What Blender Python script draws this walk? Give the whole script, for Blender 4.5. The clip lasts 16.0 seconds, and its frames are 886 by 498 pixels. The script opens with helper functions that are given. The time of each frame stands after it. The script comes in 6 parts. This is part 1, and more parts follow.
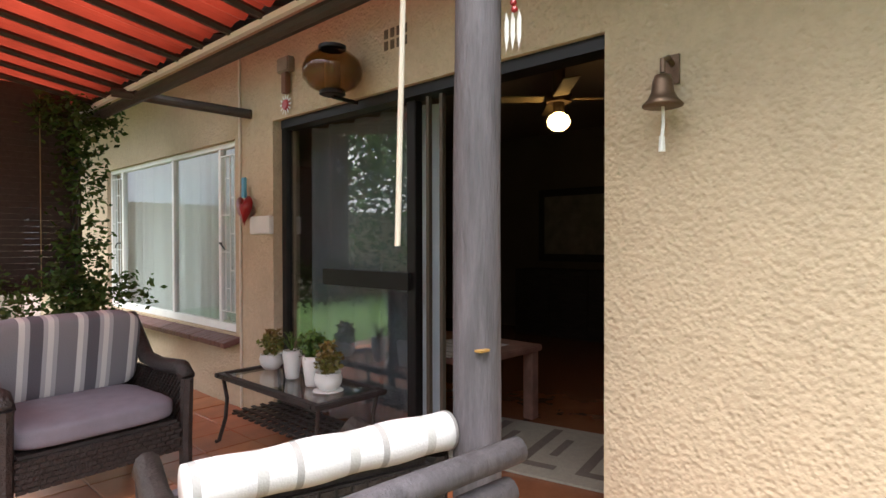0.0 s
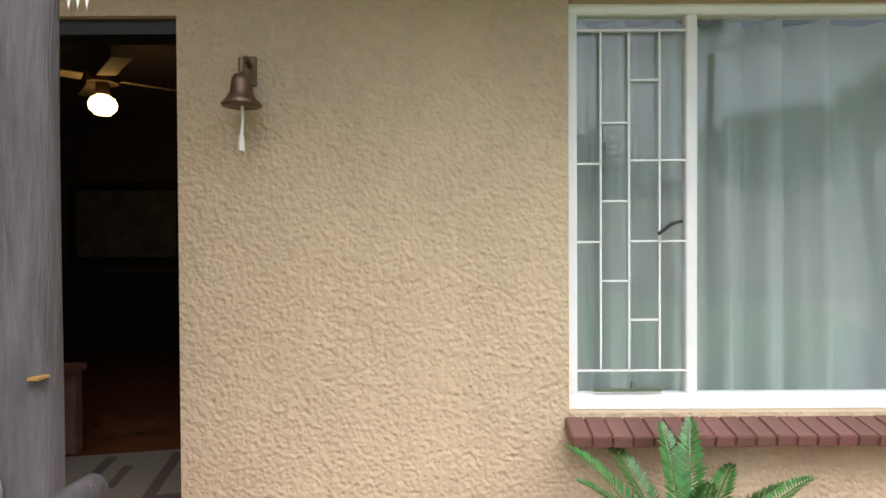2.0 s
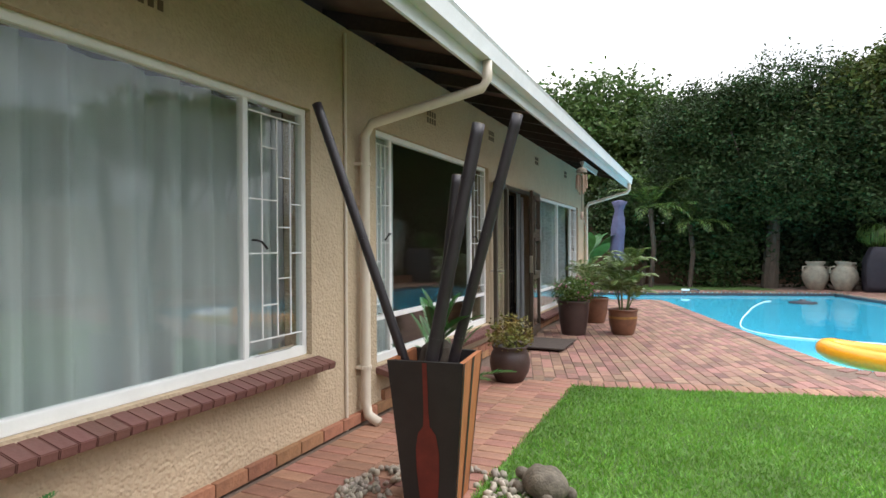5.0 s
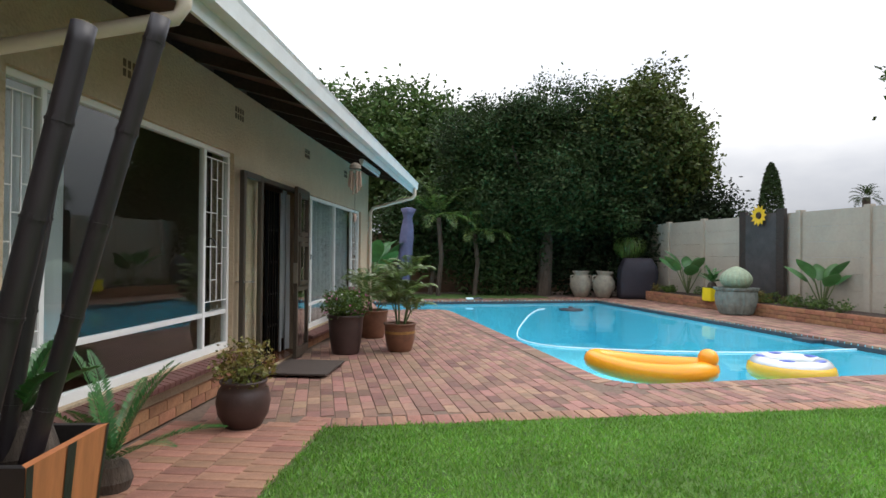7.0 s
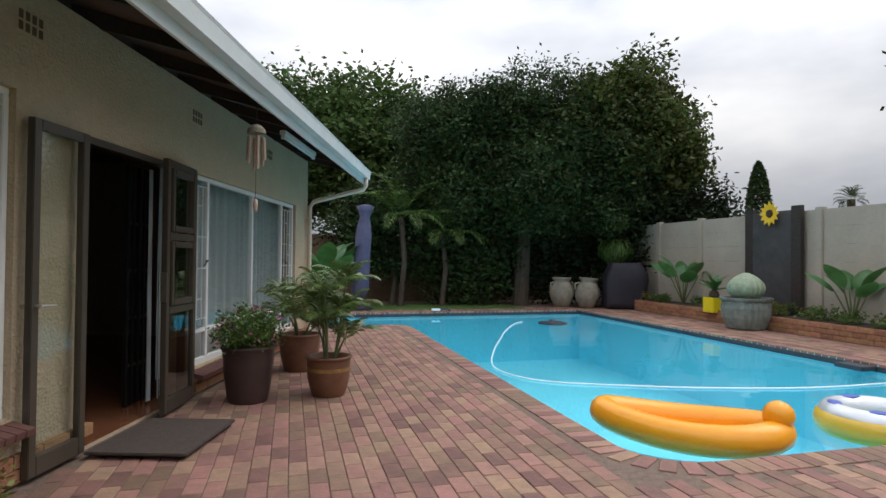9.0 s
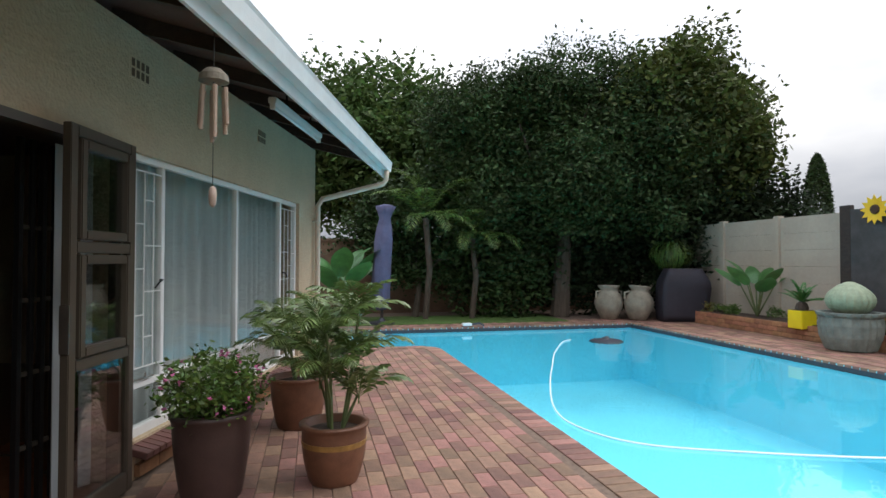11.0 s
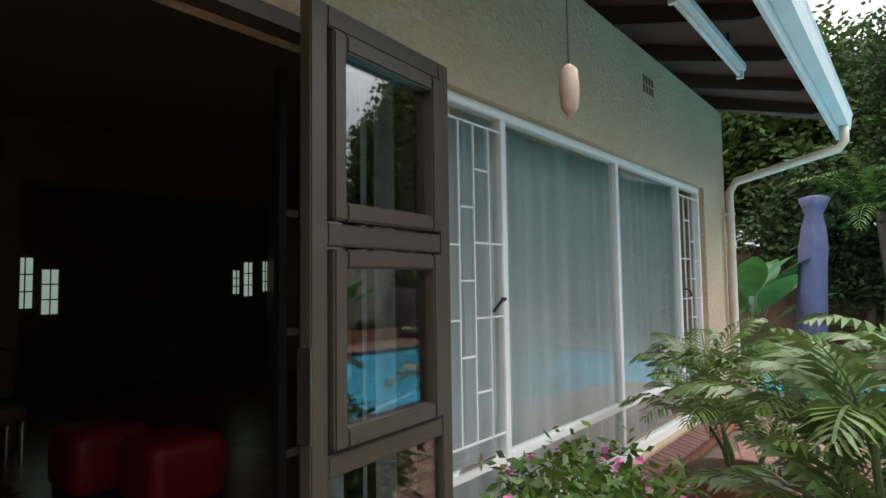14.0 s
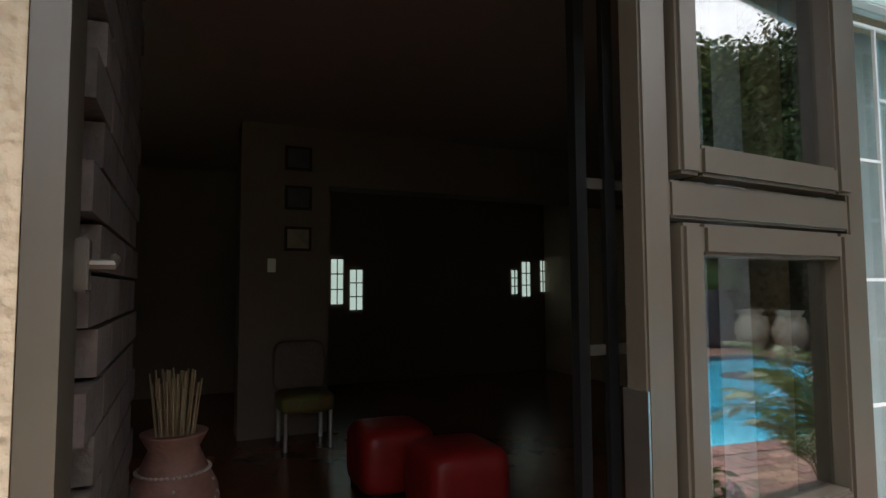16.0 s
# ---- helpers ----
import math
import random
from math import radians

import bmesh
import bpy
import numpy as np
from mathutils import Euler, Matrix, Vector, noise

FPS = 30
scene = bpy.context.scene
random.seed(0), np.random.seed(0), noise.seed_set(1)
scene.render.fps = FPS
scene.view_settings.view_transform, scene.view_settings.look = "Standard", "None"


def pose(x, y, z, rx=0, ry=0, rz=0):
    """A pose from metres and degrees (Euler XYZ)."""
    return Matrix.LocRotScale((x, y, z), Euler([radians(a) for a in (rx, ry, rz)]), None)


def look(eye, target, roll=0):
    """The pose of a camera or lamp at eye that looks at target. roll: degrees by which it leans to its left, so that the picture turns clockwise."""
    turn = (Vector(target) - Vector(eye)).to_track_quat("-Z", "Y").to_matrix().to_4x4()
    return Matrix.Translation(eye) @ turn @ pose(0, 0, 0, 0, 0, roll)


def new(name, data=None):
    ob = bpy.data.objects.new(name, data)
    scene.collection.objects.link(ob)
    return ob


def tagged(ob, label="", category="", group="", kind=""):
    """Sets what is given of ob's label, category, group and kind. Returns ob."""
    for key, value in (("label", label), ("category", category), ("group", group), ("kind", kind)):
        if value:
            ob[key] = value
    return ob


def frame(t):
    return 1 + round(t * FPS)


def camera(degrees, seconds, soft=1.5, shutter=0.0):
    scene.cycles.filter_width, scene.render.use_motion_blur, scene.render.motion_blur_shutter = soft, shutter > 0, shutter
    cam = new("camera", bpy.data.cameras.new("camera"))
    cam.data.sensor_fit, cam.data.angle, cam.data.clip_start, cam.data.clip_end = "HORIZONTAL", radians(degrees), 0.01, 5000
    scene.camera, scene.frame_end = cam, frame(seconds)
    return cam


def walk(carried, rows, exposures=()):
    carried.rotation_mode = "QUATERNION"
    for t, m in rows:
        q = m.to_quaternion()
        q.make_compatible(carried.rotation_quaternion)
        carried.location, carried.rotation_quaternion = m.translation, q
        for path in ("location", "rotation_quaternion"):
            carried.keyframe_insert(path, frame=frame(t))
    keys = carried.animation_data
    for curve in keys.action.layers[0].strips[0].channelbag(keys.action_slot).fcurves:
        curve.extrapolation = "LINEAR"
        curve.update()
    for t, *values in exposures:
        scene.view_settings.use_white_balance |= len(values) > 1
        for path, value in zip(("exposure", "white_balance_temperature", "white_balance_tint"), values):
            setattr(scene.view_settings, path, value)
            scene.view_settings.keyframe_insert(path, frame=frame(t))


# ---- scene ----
cam = camera(74.8, 16.0)
PATH = [
    (0, (2.185, 1.135, 1.273), (0.723, -0.229, 1.248), -0.1),
    (0.5, (2.177, 1.155, 1.271), (0.554, -0.014, 1.247), -0.1),
    (1, (2.217, 1.121, 1.267), (0.414, 0.257, 1.239), -0.5),
    (1.5, (2.208, 1.059, 1.271), (0.255, 0.629, 1.231), -0.6),
    (2, (2.214, 1.006, 1.265), (0.214, 1.009, 1.240), -0.3),
    (2.5, (2.232, 0.894, 1.270), (0.290, 1.373, 1.244), -0.5),
    (3, (2.23, 0.758, 1.273), (0.456, 1.682, 1.243), -0.2),
    (3.5, (2.274, 0.789, 1.286), (0.679, 1.995, 1.253), -0.1),
    (4, (2.305, 0.823, 1.287), (0.946, 2.29, 1.266), -0.2),
    (4.5, (2.281, 0.857, 1.314), (1.209, 2.545, 1.293), -0.4),
    (5, (2.294, 0.985, 1.3), (1.483, 2.813, 1.29), -0.3),
    (5.2, (2.305, 1.049, 1.298), (1.603, 2.922, 1.288), -0.3),
    (7.5, (2.469, 2.668, 1.279), (2.367, 4.666, 1.3), 0.7),
    (8, (2.528, 3.241, 1.294), (2.459, 5.24, 1.319), 0.7),
    (8.5, (2.523, 3.837, 1.282), (2.469, 5.836, 1.312), 0.6),
    (10.8, (2.191, 5.941, 1.373), (2.091, 7.939, 1.414), -0.3),
    (11, (2.171, 6.15, 1.381), (2.047, 8.146, 1.423), 0.1),
    (11.5, (2.062, 6.576, 1.341), (1.854, 8.565, 1.397), -0.4),
    (12, (1.91, 6.993, 1.315), (1.54, 8.958, 1.386), -0.4),
    (12.5, (1.772, 7.341, 1.315), (1.119, 9.229, 1.405), -0.7),
    (13, (1.583, 7.613, 1.322), (0.678, 9.394, 1.42), -0.6),
    (13.5, (1.449, 7.794, 1.315), (0.379, 9.481, 1.42), -0.7),
    (14, (1.343, 7.964, 1.318), (0.079, 9.509, 1.436), -0.8),
    (14.5, (1.254, 8.058, 1.32), (-0.19, 9.436, 1.441), -0.7),
    (15, (1.136, 8.109, 1.322), (-0.466, 9.3, 1.446), -0.6),
    (15.5, (0.962, 8.186, 1.317), (-0.761, 9.194, 1.447), -0.2),
    (16, (0.823, 8.257, 1.315), (-0.999, 9.074, 1.445), -0.3),
]
# ---------- world and light ----------
EXPO = [(0, 1.65), (1.0, 1.42), (2.0, 1.2), (3.0, 1.1), (4.0, 0.85), (5.0, 0.65), (7.5, 0.0), (8.5, -0.28), (11.0, 0.05), (12.5, 0.12), (14.0, 0.5), (15.0, 0.8), (16.0, 1.35)]
walk(cam, [(t, look(eye, target, roll)) for t, eye, target, roll in PATH], EXPO)

world = bpy.data.worlds.new("world")
scene.world = world
world.use_nodes = True
wn, wl = world.node_tree.nodes, world.node_tree.links
wn.clear()
w_out, w_bg = wn.new("ShaderNodeOutputWorld"), wn.new("ShaderNodeBackground")
w_sky = wn.new("ShaderNodeTexSky")
w_sky.sky_type = 'NISHITA'
w_sky.sun_disc = False
w_sky.sun_elevation, w_sky.sun_rotation = radians(60), radians(75)
w_co, w_map = wn.new("ShaderNodeTexCoord"), wn.new("ShaderNodeMapping")
w_map.inputs["Scale"].default_value = (1.0, 1.0, 2.6)
w_noise, w_ramp, w_tone, w_mix = wn.new("ShaderNodeTexNoise"), wn.new("ShaderNodeValToRGB"), wn.new("ShaderNodeValToRGB"), wn.new("ShaderNodeMix")
w_noise.inputs["Scale"].default_value, w_noise.inputs["Detail"].default_value, w_noise.inputs["Roughness"].default_value = 1.7, 6.0, 0.5
w_ramp.color_ramp.elements[0].position, w_ramp.color_ramp.elements[1].position = 0.30, 0.50
w_ramp.color_ramp.elements[0].color = (0.68, 0.68, 0.68, 1)
w_tone.color_ramp.elements[0].position, w_tone.color_ramp.elements[1].position = 0.44, 0.70
w_tone.color_ramp.elements[0].color, w_tone.color_ramp.elements[1].color = (7.2, 7.7, 8.8, 1), (13.8, 13.8, 14.0, 1)
w_mix.data_type = 'RGBA'
wl.new(w_co.outputs["Generated"], w_map.inputs["Vector"])
wl.new(w_map.outputs["Vector"], w_noise.inputs["Vector"])
wl.new(w_noise.outputs["Fac"], w_ramp.inputs["Fac"])
wl.new(w_noise.outputs["Fac"], w_tone.inputs["Fac"])
wl.new(w_ramp.outputs["Color"], w_mix.inputs["Factor"])
wl.new(w_sky.outputs["Color"], w_mix.inputs["A"])
wl.new(w_tone.outputs["Color"], w_mix.inputs["B"])
wl.new(w_mix.outputs["Result"], w_bg.inputs["Color"])
# overcast sky: about three times brighter overhead than at the horizon
w_sep, w_lum = wn.new("ShaderNodeSeparateXYZ"), wn.new("ShaderNodeMapRange")
w_lum.inputs["To Min"].default_value, w_lum.inputs["To Max"].default_value = 0.038, 0.25
wl.new(w_co.outputs["Generated"], w_sep.inputs[0])
wl.new(w_sep.outputs["Z"], w_lum.inputs["Value"])
wl.new(w_lum.outputs["Result"], w_bg.inputs["Strength"])
wl.new(w_bg.outputs["Background"], w_out.inputs["Surface"])

sun = new("sun", bpy.data.lights.new("sun", 'SUN'))
sun.data.energy, sun.data.angle, sun.data.color = 1.5, radians(40), (1.0, 0.96, 0.91)
sun.matrix_world = look((18, 9, 32), (0, 4, 0))


# ---------- materials ----------
def mat(name, col, rough=0.6, metal=0.0, vary=0.15, scale=6.0, bump=0.0, bscale=60.0, col2=None, per_piece=0.0, spec=0.5, emit=None, fine=0.0, stretch=None, voro=False, trans=0.0):
    m = bpy.data.materials.new(name)
    m.use_nodes = True
    n, l = m.node_tree.nodes, m.node_tree.links
    p = n["Principled BSDF"]
    co = n.new("ShaderNodeTexCoord")
    vec = co.outputs["Object"]
    if stretch:
        mp = n.new("ShaderNodeMapping")
        mp.inputs["Scale"].default_value = stretch
        l.new(vec, mp.inputs["Vector"])
        vec = mp.outputs["Vector"]
    tex = n.new("ShaderNodeTexNoise")
    tex.inputs["Scale"].default_value, tex.inputs["Detail"].default_value, tex.inputs["Roughness"].default_value = scale, 8.0, 0.65
    l.new(vec, tex.inputs["Vector"])
    ramp = n.new("ShaderNodeValToRGB")
    c2 = col2 or tuple(c * (1 - vary) for c in col)
    ramp.color_ramp.elements[0].position, ramp.color_ramp.elements[1].position = 0.35, 0.68
    ramp.color_ramp.elements[0].color, ramp.color_ramp.elements[1].color = (*c2, 1), (*col, 1)
    l.new(tex.outputs["Fac"], ramp.inputs["Fac"])
    out = ramp.outputs["Color"]
    if per_piece:
        info, geo, hsv, add = n.new("ShaderNodeObjectInfo"), n.new("ShaderNodeNewGeometry"), n.new("ShaderNodeHueSaturation"), n.new("ShaderNodeMath")
        l.new(info.outputs["Random"], add.inputs[0])
        l.new(geo.outputs["Random Per Island"], add.inputs[1])
        fr, mr, mh = n.new("ShaderNodeMath"), n.new("ShaderNodeMapRange"), n.new("ShaderNodeMapRange")
        fr.operation = 'FRACT'
        l.new(add.outputs[0], fr.inputs[0])
        l.new(fr.outputs[0], mr.inputs["Value"])
        mr.inputs["To Min"].default_value, mr.inputs["To Max"].default_value = 1 - per_piece, 1 + per_piece
        l.new(mr.outputs["Result"], hsv.inputs["Value"])
        ml = n.new("ShaderNodeMath")
        ml.operation = 'MULTIPLY'
        ml.inputs[1].default_value = 7.31
        f2 = n.new("ShaderNodeMath")
        f2.operation = 'FRACT'
        l.new(fr.outputs[0], ml.inputs[0])
        l.new(ml.outputs[0], f2.inputs[0])
        l.new(f2.outputs[0], mh.inputs["Value"])
        mh.inputs["To Min"].default_value, mh.inputs["To Max"].default_value = 0.5 - 0.06 * per_piece, 0.5 + 0.06 * per_piece
        l.new(mh.outputs["Result"], hsv.inputs["Hue"])
        l.new(out, hsv.inputs["Color"])
        out = hsv.outputs["Color"]
    if fine:
        t2, mx = n.new("ShaderNodeTexNoise"), n.new("ShaderNodeMix")
        t2.inputs["Scale"].default_value, t2.inputs["Detail"].default_value = scale * 14, 4.0
        l.new(vec, t2.inputs["Vector"])
        mx.data_type, mx.blend_type = 'RGBA', 'OVERLAY'
        mx.inputs["Factor"].default_value = fine
        l.new(out, mx.inputs["A"])
        l.new(t2.outputs["Fac"], mx.inputs["B"])
        out = mx.outputs["Result"]
    l.new(out, p.inputs["Base Color"])
    p.inputs["Roughness"].default_value, p.inputs["Metallic"].default_value = rough, metal
    p.inputs["Specular IOR Level"].default_value = spec
    if bump:
        b = n.new("ShaderNodeBump")
        b.inputs["Strength"].default_value, b.inputs["Distance"].default_value = bump, 0.02
        if voro:
            tb = n.new("ShaderNodeTexVoronoi")
            tb.feature = 'SMOOTH_F1'
            tb.inputs["Scale"].default_value = bscale
            tw, ad = n.new("ShaderNodeTexNoise"), n.new("ShaderNodeMix")
            tw.inputs["Scale"].default_value, tw.inputs["Detail"].default_value = bscale * 0.6, 5.0
            ad.inputs["Factor"].default_value = 0.55
            l.new(vec, tb.inputs["Vector"])
            l.new(vec, tw.inputs["Vector"])
            l.new(tb.outputs["Distance"], ad.inputs["A"])
            l.new(tw.outputs["Fac"], ad.inputs["B"])
            l.new(ad.outputs["Result"], b.inputs["Height"])
        else:
            tb = n.new("ShaderNodeTexNoise")
            tb.inputs["Scale"].default_value, tb.inputs["Detail"].default_value = bscale, 6.0
            l.new(vec, tb.inputs["Vector"])
            l.new(tb.outputs["Fac"], b.inputs["Height"])
        l.new(b.outputs["Normal"], p.inputs["Normal"])
    if emit:
        p.inputs["Emission Color"].default_value, p.inputs["Emission Strength"].default_value = (*emit[0], 1), emit[1]
    if trans:
        tl, ms, o = n.new("ShaderNodeBsdfTranslucent"), n.new("ShaderNodeMixShader"), n["Material Output"]
        l.new(out, tl.inputs["Color"])
        ms.inputs["Fac"].default_value = trans
        l.new(p.outputs["BSDF"], ms.inputs[1])
        l.new(tl.outputs["BSDF"], ms.inputs[2])
        l.new(ms.outputs["Shader"], o.inputs["Surface"])
    return m


def clear(name, tint, ior, rough=0.0, wave=0.0, wscale=3.0):
    """A thin clear sheet: straight through, with a Fresnel reflection."""
    m = bpy.data.materials.new(name)
    m.use_nodes = True
    n, l = m.node_tree.nodes, m.node_tree.links
    n.clear()
    o, t, g, f, x = n.new("ShaderNodeOutputMaterial"), n.new("ShaderNodeBsdfTransparent"), n.new("ShaderNodeBsdfGlossy"), n.new("ShaderNodeLayerWeight"), n.new("ShaderNodeMixShader")
    t.inputs["Color"].default_value = (*tint, 1)
    f.inputs["Blend"].default_value = 0.5
    pw, mr = n.new("ShaderNodeMath"), n.new("ShaderNodeMapRange")
    pw.operation, pw.inputs[1].default_value = "POWER", 5.0
    mr.inputs["To Min"].default_value = ((ior - 1) / (ior + 1)) ** 2
    l.new(f.outputs["Facing"], pw.inputs[0])
    l.new(pw.outputs[0], mr.inputs["Value"])
    g.inputs["Roughness"].default_value = rough
    if wave:
        co, tx, b = n.new("ShaderNodeTexCoord"), n.new("ShaderNodeTexNoise"), n.new("ShaderNodeBump")
        tx.inputs["Scale"].default_value, tx.inputs["Detail"].default_value = wscale, 3.0
        b.inputs["Strength"].default_value, b.inputs["Distance"].default_value = wave, 0.05
        l.new(co.outputs["Object"], tx.inputs["Vector"])
        l.new(tx.outputs["Fac"], b.inputs["Height"])
        l.new(b.outputs["Normal"], g.inputs["Normal"])
        l.new(b.outputs["Normal"], f.inputs["Normal"])
    l.new(mr.outputs[0], x.inputs["Fac"])
    l.new(t.outputs[0], x.inputs[1])
    l.new(g.outputs[0], x.inputs[2])
    l.new(x.outputs[0], o.inputs["Surface"])
    return m


M_STUCCO = mat("stucco", (0.52, 0.405, 0.275), 0.85, vary=0.14, scale=1.6, bump=0.85, bscale=58, fine=0.12, voro=True)
# plaster colour lowered so that the rooms look dim
M_SMOOTHWALL = mat("inner_plaster_dimmed", (0.15, 0.11, 0.08), 0.8, vary=0.15, scale=2)
M_WHITE = mat("white_paint", (0.80, 0.80, 0.78), 0.4, vary=0.08, scale=5, bump=0.05)
M_FASCIA = mat("fascia_paint", (0.74, 0.76, 0.76), 0.45, vary=0.12, scale=4, bump=0.05)
M_CREAMPIPE = mat("cream_pipe", (0.66, 0.58, 0.47), 0.5, vary=0.15, scale=5)
M_BRICK = mat("brick_paver", (0.29, 0.155, 0.11), 0.75, vary=0.4, scale=9, bump=0.35, bscale=70, per_piece=0.36, fine=0.25, col2=(0.20, 0.115, 0.085))
M_PATHBRICK = mat("path_brick", (0.36, 0.18, 0.12), 0.75, vary=0.35, scale=9, bump=0.3, bscale=70, per_piece=0.22, fine=0.25)
M_SAND = mat("joint_sand", (0.20, 0.14, 0.105), 0.95, vary=0.4, scale=20, bump=0.3)
M_SILL = mat("sill_brick", (0.17, 0.075, 0.062), 0.55, vary=0.25, scale=10, bump=0.1, per_piece=0.12)
M_PLINTH = mat("plinth_brick", (0.40, 0.19, 0.10), 0.8, vary=0.4, scale=12, bump=0.4, per_piece=0.2, fine=0.2)
M_TERRA = mat("terracotta_tile", (0.48, 0.17, 0.075), 0.35, vary=0.3, scale=4, bump=0.05, per_piece=0.1)
M_LAWN = mat("lawn_soil", (0.088, 0.165, 0.028), 0.9, vary=0.45, scale=2.5, bump=0.6, bscale=120, fine=0.4)
M_GRASS = mat("grass_blade", (0.19, 0.42, 0.05), 0.55, vary=0.45, scale=1.2, per_piece=0.25, trans=0.3)
M_SOIL = mat("soil", (0.075, 0.05, 0.035), 0.95, vary=0.5, scale=14, bump=0.6, bscale=60)
M_POOL = mat("pool_paint", (0.22, 0.80, 0.94), 0.6, vary=0.10, scale=0.9)
M_POOLEDGE = mat("pool_band", (0.04, 0.045, 0.06), 0.5, vary=0.3, scale=8)
M_WATER = clear("pool_water", (0.86, 0.98, 1.0), 1.33, 0.0, 0.10, 1.6)
M_GLASS = clear("window_glass", (0.93, 0.96, 0.95), 1.62)
M_TINTGLASS = clear("door_glass", (0.78, 0.80, 0.80), 2.7)
M_CURTAIN = mat("sheer_curtain", (0.62, 0.64, 0.65), 0.9, vary=0.1, scale=3, stretch=(1, 3, 0.4), trans=0.15)
M_DRAPE = mat("grey_blue_drape", (0.55, 0.62, 0.68), 0.9, vary=0.2, scale=3, stretch=(1, 3, 0.4), trans=0.2)
M_DARKWOOD = mat("dark_stained_wood", (0.045, 0.032, 0.026), 0.6, vary=0.5, scale=5, bump=0.2, stretch=(6, 1, 6))
M_POLE = mat("weathered_pole", (0.125, 0.11, 0.12), 0.75, vary=0.55, scale=4, bump=0.4, bscale=30, stretch=(5, 5, 0.6), fine=0.2)
M_BRONZE = mat("bronze_aluminium", (0.080, 0.064, 0.047), 0.36, metal=0.15, vary=0.12, scale=6)
M_BLACK = mat("black_metal", (0.018, 0.017, 0.017), 0.45, metal=0.4, vary=0.2)
M_STEEL = mat("bright_metal", (0.62, 0.6, 0.56), 0.3, metal=1.0, vary=0.2)
M_BRASS = mat("aged_brass", (0.20, 0.13, 0.085), 0.45, metal=0.7, vary=0.45, scale=12)
M_ROOF = mat("roof_tile", (0.12, 0.075, 0.06), 0.85, vary=0.3, scale=5, bump=0.3)
M_WICKER = mat("dark_wicker", (0.040, 0.030, 0.027), 0.5, vary=0.5, scale=18, bump=0.5, bscale=90)
M_GREY = mat("grey_cushion", (0.23, 0.21, 0.25), 0.9, vary=0.12, scale=12, bump=0.15, bscale=200)
M_REDFAB = mat("red_leather", (0.36, 0.018, 0.016), 0.45, vary=0.25, scale=5)
M_RED = mat("red_sheet", (0.34, 0.040, 0.020), 0.35, vary=0.4, scale=3, trans=0.35)
M_AMBER = clear("amber_glass", (0.74, 0.64, 0.50), 1.4)
M_LEAF = mat("tree_leaf", (0.085, 0.150, 0.036), 0.65, spec=0.25, vary=0.55, scale=0.7, per_piece=0.40, trans=0.22)
M_LEAFD = mat("dark_tree_leaf", (0.044, 0.080, 0.023), 0.65, spec=0.25, vary=0.5, scale=0.8, per_piece=0.45, trans=0.18)
M_LEAFY = mat("olive_tree_leaf", (0.085, 0.115, 0.026), 0.65, spec=0.25, vary=0.5, scale=0.7, per_piece=0.45, trans=0.2)
# darker leaf colour stands for the shade under the tree crowns
M_SHADELEAF = mat("shade_painted_shrub_leaf", (0.026, 0.046, 0.018), 0.7, spec=0.2, vary=0.5, scale=0.8, per_piece=0.45, trans=0.1)
M_SHRUB = mat("shrub_leaf", (0.12, 0.21, 0.04), 0.45, vary=0.5, scale=3, per_piece=0.4, trans=0.25)
M_BUSHRED = mat("reddish_leaf", (0.14, 0.21, 0.04), 0.5, vary=0.5, scale=6, col2=(0.20, 0.11, 0.03), per_piece=0.3, trans=0.2)
M_CYCAD = mat("cycad_leaf", (0.055, 0.19, 0.04), 0.4, vary=0.45, scale=4, per_piece=0.25, trans=0.12)
M_PALM = mat("parlour_palm_leaf", (0.15, 0.23, 0.065), 0.32, vary=0.45, scale=4, per_piece=0.3, trans=0.2)
M_BANANA = mat("strelitzia_leaf", (0.08, 0.21, 0.06), 0.4, vary=0.4, scale=5, per_piece=0.15, trans=0.2)
M_STEM = mat("green_stem", (0.12, 0.15, 0.05), 0.6, vary=0.4, scale=8)
M_BARK = mat("bark", (0.10, 0.075, 0.055), 0.9, vary=0.5, scale=6, bump=0.6, bscale=25, stretch=(3, 3, 0.7))
M_POTBROWN = mat("dark_brown_pot", (0.060, 0.033, 0.028), 0.45, vary=0.3, scale=6, bump=0.08)
M_POTRIM = mat("red_brown_pot", (0.20, 0.085, 0.045), 0.5, vary=0.45, scale=5, bump=0.1)
M_POTBAND = mat("ochre_band", (0.42, 0.23, 0.06), 0.5, vary=0.5, scale=8)
M_STONE = mat("urn_stone", (0.30, 0.26, 0.20), 0.85, vary=0.4, scale=5, bump=0.3)
M_SCREED = mat("grey_stone_bowl", (0.22, 0.25, 0.22), 0.8, vary=0.4, scale=6, bump=0.3)
M_CACTUS = mat("cactus_skin", (0.30, 0.36, 0.24), 0.7, vary=0.3, scale=12, bump=0.2)
M_YELLOW = mat("yellow_glaze", (0.82, 0.66, 0.02), 0.35, vary=0.08)
M_ORANGE = mat("orange_vinyl", (0.90, 0.36, 0.015), 0.28, vary=0.08, scale=4)
M_GOLD = mat("gold_vinyl", (0.80, 0.50, 0.06), 0.25, vary=0.1)
M_SILVER = mat("silver_vinyl", (0.70, 0.72, 0.74), 0.22, vary=0.1, metal=0.3)
M_BLUE = mat("blue_print", (0.05, 0.10, 0.45), 0.4, vary=0.1)
M_UMB = mat("umbrella_canvas", (0.11, 0.11, 0.20), 0.85, vary=0.25, scale=6, bump=0.2)
M_COVER = mat("barbecue_cover", (0.024, 0.020, 0.030), 0.75, vary=0.3, scale=5, bump=0.3)
